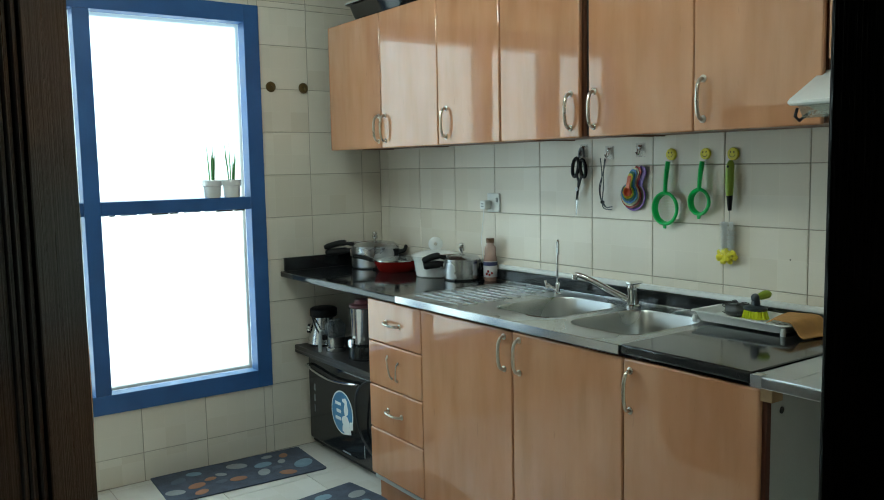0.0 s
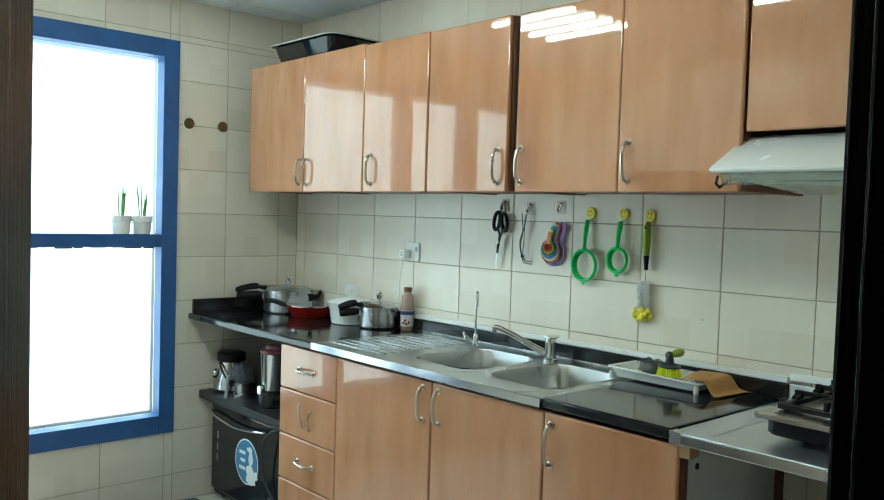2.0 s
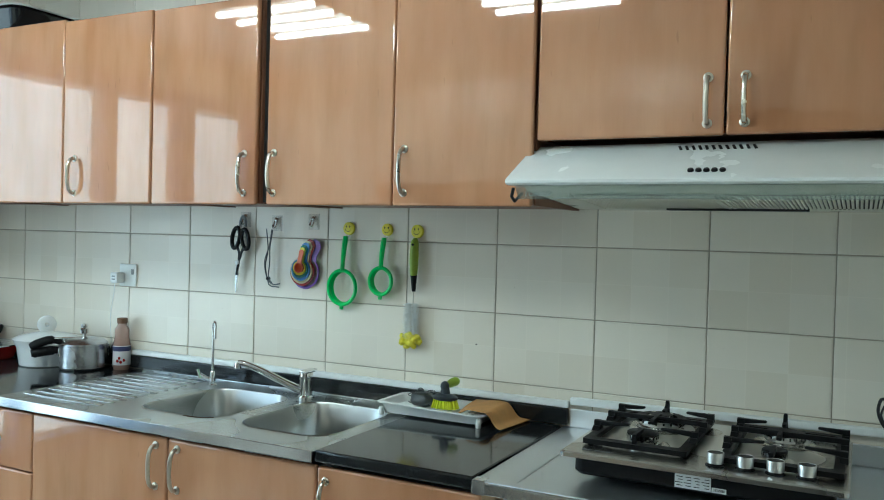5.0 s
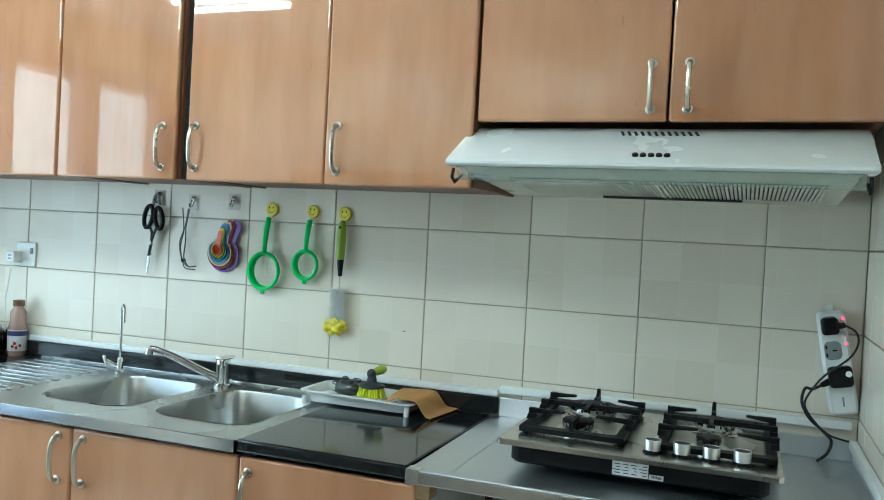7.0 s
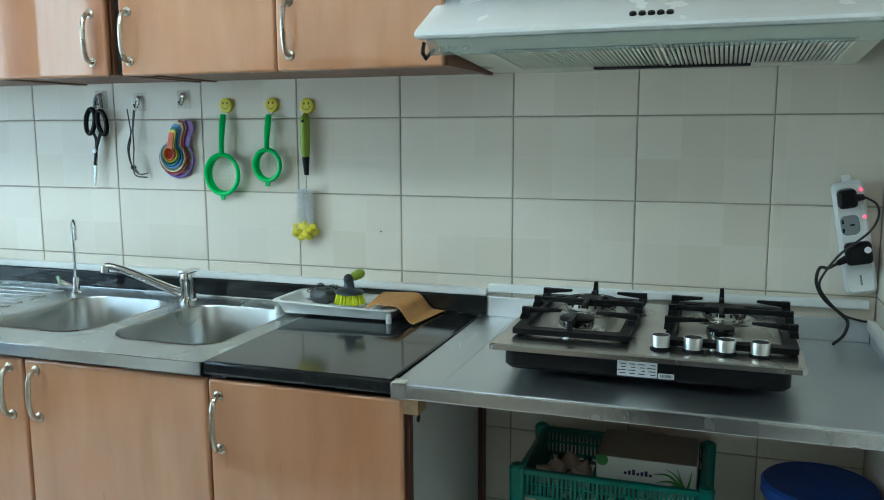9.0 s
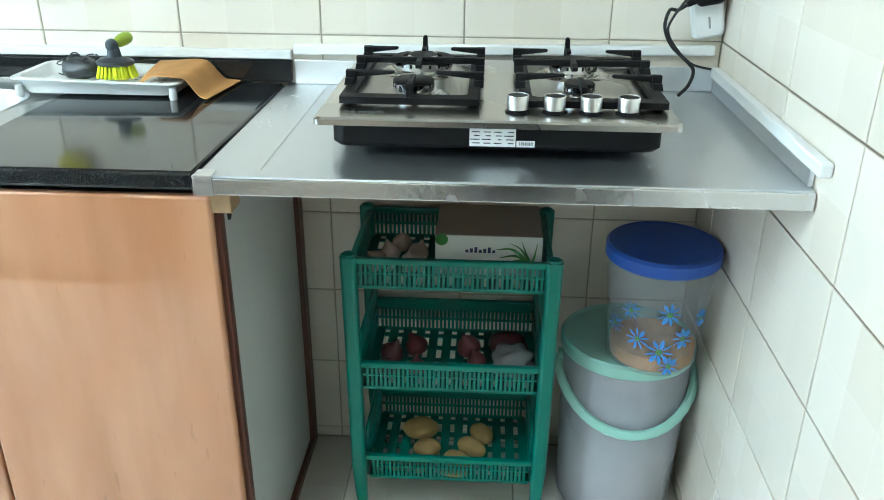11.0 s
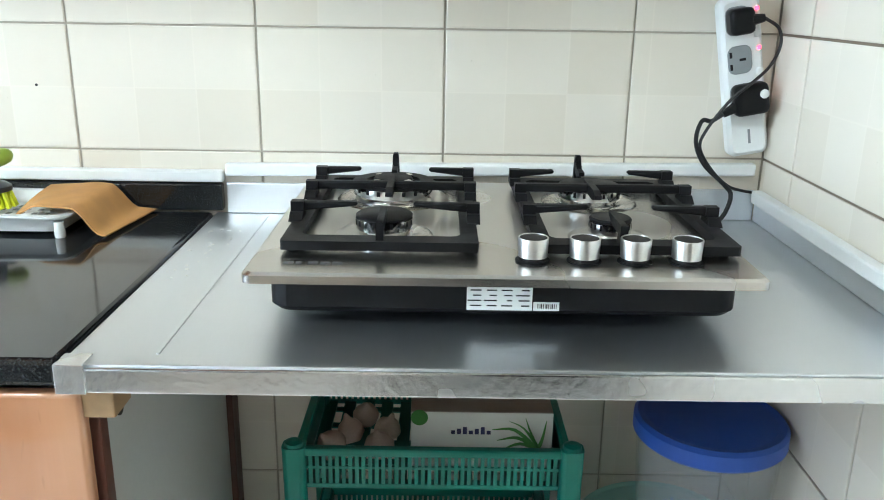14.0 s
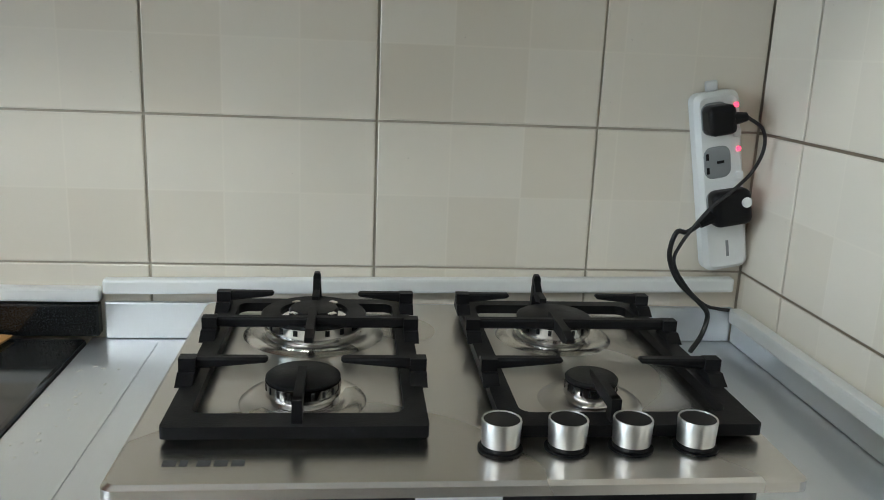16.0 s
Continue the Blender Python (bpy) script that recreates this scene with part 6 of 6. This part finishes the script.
        for q in (-1, 1):
            part("castor_wheel", lathe([(0.008, -0.006), (0.022, -0.006), (0.024, -0.003), (0.024, 0.003), (0.022, 0.006), (0.008, 0.006)], (0, 0, 0), 20, None, pose(px - 0.004, py + toward * 0.009 + q * 0.010, 0.0245, 90, 0, 20)), M_BLACKPLASTIC, ca)


trolley()

# contents of the tiers
ZA1, ZA2, ZA3 = 0.662 - 0.072 + 0.0052, 0.420 - 0.072 + 0.0052, 0.176 - 0.070 + 0.0052
bx = thing("tissue_box", "white card box with green leaves printed on it", "box", (2.29, 0.785, ZA1))
part("carton", box(2.205, 2.375, 0.690, 0.905, ZA1, 0.690, 0.002), M_CARD, bx)
part("lid", box(2.2055, 2.3745, 0.6905, 0.9045, 0.6901, 0.6912), M_CARDTOP, bx)
part("badge", lathe([(0.013, 0), (0.013, 0.0006), (0, 0.0007)], (0, 0, 0), 20, None, pose(2.2046, 0.892, 0.681, 0, -90, 0)), M_GREENPRINT, bx)
for k_ in range(7):
    part("print", box(2.2042, 2.2048, 0.838 - 0.009 * k_, 0.844 - 0.009 * k_, 0.654, 0.660 + 0.003 * (k_ % 3)), M_NAVY, bx)
for k_, (dy, dz, bend) in enumerate(((0.070, 0.030, 0.016), (0.062, 0.012, 0.012), (0.045, 0.045, 0.010), (0.020, 0.050, -0.004), (-0.012, 0.046, -0.006), (0.055, -0.004, 0.010))):
    r0 = Vector((2.2046, 0.712, 0.632))
    part("print", tube(smooth_path([r0, r0 + Vector((0, dy * 0.5, dz * 0.5 + bend)), r0 + Vector((0, dy, dz))], 4), [0.004, 0.0045, 0.0045, 0.004, 0.0036, 0.003, 0.0022, 0.0014, 0.0004], 6, flat=0.14), M_GREENPRINT, bx)


def bulb(name, x, y, z, r, mat_, label, seed, squash=0.85):
    own = lathe([(0, -r * squash), (r * 0.5, -r * squash * 0.92), (r * 0.95, -r * squash * 0.35), (r, 0.05 * r), (r * 0.75, r * 0.55), (r * 0.3, r * 0.85), (r * 0.12, r * 1.25), (0, r * 1.3)], (0, 0, 0), 18)
    own.normal_update()
    lumpy(own, r * 0.10, 2.2 / r, seed)
    bmesh.ops.transform(own, matrix=pose(x, y, z + r * squash, seed * 37 % 50 - 25, seed * 53 % 60 - 30, seed * 71 % 360), verts=own.verts)
    return solid(name, own, mat_, label, name.replace("_", " "), group=name + "s in the trolley")


for i_, (x, y, r) in enumerate(((2.235, 1.03, 0.024), (2.28, 1.005, 0.023), (2.235, 0.955, 0.024), (2.29, 0.945, 0.022), (2.335, 0.985, 0.022))):
    bulb("garlic_bulb", x, y, ZA1, r, M_GARLIC, "papery white garlic bulb lying in the trolley", i_)
for i_, (x, y, r) in enumerate(((2.265, 1.005, 0.027), (2.30, 0.952, 0.026), (2.205, 1.010, 0.024), (2.215, 0.945, 0.022), (2.30, 0.835, 0.028), (2.25, 0.815, 0.022))):
    bulb("red_onion", x, y, ZA2, r, M_ONION, "purple-skinned onion lying in the trolley", i_ + 7)
bag = blob((2.235, 0.735, ZA2 + 0.030), 0.055, 0.048, 0.030, 0.35, 4, sub=4)
solid("plastic_bag", bag, M_BAG, "crumpled clear plastic bag in the trolley", "plastic bag")
solid("plastic_bag", blob((2.31, 0.745, ZA2 + 0.028), 0.03, 0.045, 0.028, 0.3, 9, sub=3), M_ONION, "dark red bundle of onions beside the bag", "onion bundle")
for i_, (x, y, rx, ry, rz, a) in enumerate(((2.195, 0.985, 0.020, 0.032, 0.018, 10), (2.19, 0.938, 0.020, 0.020, 0.018, 40), (2.205, 0.852, 0.024, 0.036, 0.023, -15), (2.255, 0.822, 0.023, 0.038, 0.023, -30), (2.25, 0.925, 0.024, 0.032, 0.021, 10), (2.315, 0.945, 0.028, 0.042, 0.028, 5), (2.31, 0.80, 0.024, 0.034, 0.022, -50), (2.178, 0.86, 0.012, 0.036, 0.010, 0))):
    solid("potato", blob((x, y, ZA3 + rz * 0.94), rx, ry, rz, 0.10, i_ + 2, pose(0, 0, 0, 0, 0, a)), M_POTATO, "earthy yellow potato in the trolley", "potato", group="potatoes in the trolley")

# ball on the floor
solid("toy_ball", lathe([(0, -0.033)] + [(0.033 * math.cos(radians(a)), 0.033 * math.sin(radians(a))) for a in range(-75, 90, 15)] + [(0, 0.033)], (2.112, 1.076, 0.033), 24), M_NEON, "small neon yellow ball on the floor", "ball")

# ---- bucket and storage jar ----
BX, BY = 2.300, 0.482
b = thing("storage_bucket", "tall milky plastic bucket with a mint lid and handle", "bucket", (BX, BY, 0))
part("tub", lathe([(0, 0), (0.126, 0), (0.132, 0.006), (0.143, 0.402), (0.139, 0.402), (0.128, 0.012), (0, 0.008)], (BX, BY, 0), 48), M_MILKY, b, "milky translucent tub")
part("lid", lathe([(0.1455, 0.396), (0.1470, 0.400), (0.1470, 0.420), (0.141, 0.426), (0.135, 0.421), (0, 0.421)], (BX, BY, 0), 48), M_MINT, b, "mint green lid")
pts = [(BX - 0.155 * math.sin(radians(a)), BY + 0.152 * math.cos(radians(a)), 0.365 - 0.100 * math.sin(radians(a)) ** 1.0) for a in range(0, 181, 10)]
part("handle", tube(pts, 0.0085, 8, flat=1.3), M_MINT, b, "mint green carrying handle")
for s_ in (-1, 1):
    part("handle_boss", lathe([(0.016, 0), (0.016, 0.010), (0, 0.011)], (0, 0, 0), 16, None, pose(BX, BY + s_ * 0.140, 0.365, -90 * s_, 0, 0)), M_MINT, b)
solid("stored_grain", lathe([(0, 0.011), (0.124, 0.011), (0.129, 0.16), (0, 0.165)], (BX, BY, 0), 32), plain("pale_flour", (0.55, 0.50, 0.48), 0.9), "pale flour filling the bucket's lower part", "flour")
JX, JY, JZ = 2.224, 0.447, 0.4215
j = thing("storage_jar", "clear plastic jar with a blue lid and blue flower print", "storage jar", (JX, JY, JZ))
part("jar", lathe([(0, 0), (0.088, 0), (0.094, 0.006), (0.110, 0.235), (0.106, 0.235), (0.090, 0.010), (0, 0.007)], (JX, JY, JZ), 48), M_CLEAR, j, "clear ribbed plastic jar")
part("lid", lathe([(0.111, 0.228), (0.1145, 0.232), (0.1145, 0.254), (0.109, 0.260), (0.098, 0.258), (0, 0.258)], (JX, JY, JZ), 48), M_BLUE, j, "bright blue lid")
part("lid_tab", box(0.108, 0.124, -0.018, 0.018, 0.234, 0.248, 0.004, m=pose(JX, JY, JZ, 0, 0, -38)), M_BLUE, j)
for k_, (az, z_, s_) in enumerate(((182, 0.150, 1.0), (150, 0.085, 1.0), (176, 0.062, 1.15), (202, 0.092, 0.95), (140, 0.145, 0.85), (190, 0.028, 0.9), (225, 0.13, 0.8), (118, 0.10, 0.9))):
    r_ = 0.092 + 0.068 * z_ + 0.0012
    base = Matrix.Translation((JX, JY, JZ + z_)) @ Matrix.Rotation(radians(az), 4, "Z") @ Matrix.Translation((r_, 0, 0))
    s_ *= 1.5
    fl = bmesh.new()
    for q in range(9):
        a_ = 2 * math.pi * q / 9 + k_
        tube([(0.0, 0.004 * s_ * math.cos(a_), 0.004 * s_ * math.sin(a_)), (-0.0003, 0.010 * s_ * math.cos(a_), 0.010 * s_ * math.sin(a_)), (-0.0008, 0.016 * s_ * math.cos(a_), 0.016 * s_ * math.sin(a_))], [0.0012 * s_, 0.0036 * s_, 0.0012 * s_], 6, fl, base, flat=0.25)
    fp = part("flower", fl, M_SKYBLUE, j, "printed blue flower")
    part("flower_eye", join(None, blob((0, 0, 0), 0.0016, 0.004 * s_, 0.004 * s_, 0.0, 0, sub=2), base), M_LEAF, fp)
solid("stored_snack", lathe([(0, 0.0), (0.086, 0.0), (0.088, 0.030), (0.05, 0.048), (0, 0.040)], (JX, JY, JZ + 0.0085), 32), plain("orange_lentils", (0.52, 0.27, 0.10), 0.8, var=0.3, scale=160, bumps=0.6), "orange lentils in the bottom of the jar", "lentils")

# ---- window sill pots ----
for x in (1.508, 1.606):
    p = thing("plant_pot", "small white pot with thin upright leaves on the window bar", "plant pot", m=pose(x, YW + 0.015, 1.3185, 0, 0, x * 900), group="pots on the window bar")
    part("pot", lathe([(0, 0), (0.034, 0), (0.039, 0.006), (0.042, 0.055), (0.047, 0.058), (0.047, 0.084), (0.044, 0.086), (0.041, 0.080), (0, 0.078)], (0, 0, 0), 32), M_WHITEENAMEL, p)
    rng = random.Random(int(x * 1000))
    for k_ in range(9):
        a_ = rng.uniform(0, 6.28)
        l_ = rng.uniform(0.09, 0.20)
        dx, dy = math.cos(a_) * 0.02, math.sin(a_) * 0.012
        part("leaf", tube(smooth_path([(dx * 0.7, dy * 0.7, 0.078), (dx * 1.0, dy, 0.078 + l_ * 0.5), (dx * 1.5, dy * 1.4, 0.078 + l_)], 3), [0.0036, 0.0036, 0.0034, 0.003, 0.0024, 0.0016, 0.0006], 5), M_LEAF, p)

# ---- tray on top of the wall cabinets ----
t = thing("roasting_tray", "large black tray with a pale rim on the wall cabinets", "tray", (2.27, 3.42, 2.15))
lay_ = [at_height(rounded(0.24 + e, 0.46 + e, 0.05, 5), z, 2.275, 3.455) for e, z in ((0.0, 2.1495), (0.03, 2.19), (0.055, 2.235), (0.085, 2.240))]
part("tray", loft(lay_, caps=(True, False)), M_BLACKGLOSS, t)
part("rim", loft([at_height(rounded(0.24 + e, 0.46 + e, 0.055, 5), z, 2.275, 3.455) for e, z in ((0.055, 2.2402), (0.090, 2.2405), (0.090, 2.246), (0.055, 2.246))], caps=(False, False)), M_GREYBOARD, t, "pale tray rim")

# ---- fridge by the left wall ----
f = thing("fridge", "dark steel two-door fridge with long curved handles", "fridge", (0.10, 2.36, 0))
part("cabinet", box(XL + 0.03, 0.385, 2.02, 2.70, 0.03, 1.72, 0.01), M_FRIDGE, f)
for z0, z1 in ((1.205, 1.72), (0.05, 1.195)):
    d_ = part("fridge_door", box(0.388, 0.440, 2.02, 2.70, z0, z1, 0.012, 3), M_FRIDGE, f)
    a_, b_ = ((1.215, 1.56) if z0 > 1 else (0.70, 1.180))
    part("handle", tube(smooth_path([(0.440, 2.055, a_), (0.478, 2.050, a_ + 0.012), (0.492, 2.050, (a_ + b_) / 2 - 0.08), (0.482, 2.050, b_ - 0.10), (0.440, 2.055, b_)] if z0 > 1 else [(0.440, 2.055, b_), (0.482, 2.050, b_ - 0.012), (0.492, 2.050, b_ - 0.15), (0.486, 2.050, a_ + 0.1), (0.440, 2.055, a_)], 6), 0.011, 10), M_CHROME, d_, "long curved bar handle")
for fx in (XL + 0.08, 0.34):
    for fy in (2.08, 2.64):
        part("foot", lathe([(0.02, 0), (0.02, 0.031)], (fx, fy, 0), 12), M_BLACKPLASTIC, f)


# ---- rugs ----
def rug(m, w, l, seed):
    r_ = thing("kitchen_mat", "dark blue mat printed with pebbles", "mat", m=m, group="kitchen mats")
    part("mat", prism(rounded(w, l, 0.015, 3), 0.001, 0.007, bevel=0.002), M_RUG, r_)
    rng_ = random.Random(seed)
    spots = []
    for _ in range(400):
        x, y = rng_.uniform(-w / 2 + 0.05, w / 2 - 0.05), rng_.uniform(-l / 2 + 0.05, l / 2 - 0.05)
        s_ = rng_.uniform(0.026, 0.068)
        if all((x - a) ** 2 + (y - b_) ** 2 > (s_ + c) ** 2 * 1.1 for a, b_, c in spots):
            spots.append((x, y, s_))
    for x, y, s_ in spots:
        rot = rng_.uniform(0, 180)
        part("pebble", lathe([(s_, 0.0068), (s_ * 0.97, 0.0082), (s_ * 0.6, 0.0090), (0, 0.0092)], (0, 0, 0), 18, None, pose(x, y, 0, 0, 0, rot) @ Matrix.Diagonal((1.0, 0.68, 1, 1))), rng_.choice(M_PEBBLE), r_)


rug(pose(1.50, 3.765, 0, 0, 0, 87), 0.37, 0.75, 3)
rug(pose(1.70, 2.98, 0, 0, 0, 8), 0.42, 0.66, 8)

# ---- wall and floor tiles, each a piece of its own ----
def tile_mesh(name, w, h, depth, material_, bevel=0.0015):
    """A tile in the y-z plane whose face looks along -x, origin at its lower corner."""
    w2, h2 = w, h
    v = [(depth, 0, 0), (depth, w2, 0), (depth, w2, h2), (depth, 0, h2)]
    b = bevel
    v += [(b * 0.6, 0, 0), (b * 0.6, w2, 0), (b * 0.6, w2, h2), (b * 0.6, 0, h2)]
    v += [(0, b, b), (0, w2 - b, b), (0, w2 - b, h2 - b), (0, b, h2 - b)]
    f = [(11, 10, 9, 8)]
    for k in range(4):
        j = (k + 1) % 4
        f += [(k, j, j + 4, k + 4), (k + 4, j + 4, j + 8, k + 8)]
    me = bpy.data.meshes.new(name)
    me.from_pydata(v, [], f)
    me.materials.append(material_)
    me.validate()
    bmx = bmesh.new()
    bmx.from_mesh(me)
    bmesh.ops.recalc_face_normals(bmx, faces=bmx.faces)
    bmx.to_mesh(me)
    bmx.free()
    return me


TILES = {}


def lay(parent, spots, m_of, material_, name="tile", depth=0.006, g=0.0017):
    """spots: (u0, u1, v0, v1) along the wall; m_of gives the pose of the lower corner."""
    for u0, u1, v0, v1 in spots:
        w, h = round(u1 - u0 - 2 * g, 3), round(v1 - v0 - 2 * g, 3)
        if w < 0.008 or h < 0.008:
            continue
        key = (w, h, material_.name)
        if key not in TILES:
            TILES[key] = tile_mesh(name, w, h, depth, material_)
        ob = new(name, TILES[key])
        ob.parent = parent
        ob.matrix_basis = Matrix.Translation(-ORIGIN[parent]) @ m_of(u0 + g, v0 + g, w)


def cuts(first, step, lo, hi):
    k = math.ceil((lo - first) / step - 1e-6)
    out = [lo]
    while first + k * step < hi - 0.004:
        c = first + k * step
        if c > lo + 0.004:
            out.append(c)
        k += 1
    return out + [hi]


def cells(us, vs, holes=()):
    """Cells of a grid, cut round the holes (u0, u1, v0, v1)."""
    out = []
    for a, b in zip(us, us[1:]):
        for c, d in zip(vs, vs[1:]):
            mid = [(h[0] < (a + b) / 2 < h[1]) and (h[2] < (c + d) / 2 < h[3]) for h in holes]
            if not any(mid):
                out.append((a, b, c, d))
    return out


ROWS_Z = [0.0] + [0.030 + 0.2012 * k for k in range(7)] + [1.440 + 0.203 * k for k in range(0, 6)]
ROWS_Z = [z for z in ROWS_Z if z < ZC - 0.004] + [ZC + 0.05]
lay(wall_back, cells(cuts(0.56, 0.3015, YR, YW), ROWS_Z), lambda u, v, w: pose(XB, u, v), M_TILE)
WINROWS = [z for z in [0.0] + [0.138 + 0.2140 * k for k in range(11)] if z < ZC - 0.004] + [ZC + 0.05]
wz = sorted(set(WINROWS + [WZ0, WZ1]))
wx = sorted(set(cuts(1.113, 0.3055, XL, XB) + [WX0, WX1]))
lay(wall_window, cells(wx, wz, [(WX0, WX1, WZ0, WZ1)]), lambda u, v, w: pose(u + w, YW, v, 0, 0, 90), M_TILE)
rx = sorted(set(cuts(2.33, 0.3, XL, XB) + [DX0, DX1]))
rz = sorted(set(ROWS_Z + [DZ]))
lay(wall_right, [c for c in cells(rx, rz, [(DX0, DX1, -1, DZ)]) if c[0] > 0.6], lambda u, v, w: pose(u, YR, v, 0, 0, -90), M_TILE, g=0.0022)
# unseen wall: tiles added all over to bounce light onto the base cabinets
lay(wall_left, [c for c in cells(cuts(YW, 0.3, YR, YW), ROWS_Z) if c[2] > -0.1], lambda u, v, w: pose(XL, u + w, v, 0, 0, 180), M_TILE)
floor_ob = bpy.data.objects["floor"]
lay(floor_ob, cells(cuts(0.72, 0.4, YR - 0.2, YW), cuts(0.95, 0.4, XL, XB)), lambda u, v, w: pose(v, u, 0, 0, 90, 0), M_FLOOR)
part("glaze_chip", blob((XB - 0.0004, 1.523, 1.140), 0.0006, 0.0026, 0.0022, 0.3, 3, sub=2), M_BLACKGAP, wall_back, "small dark chip in the glaze")
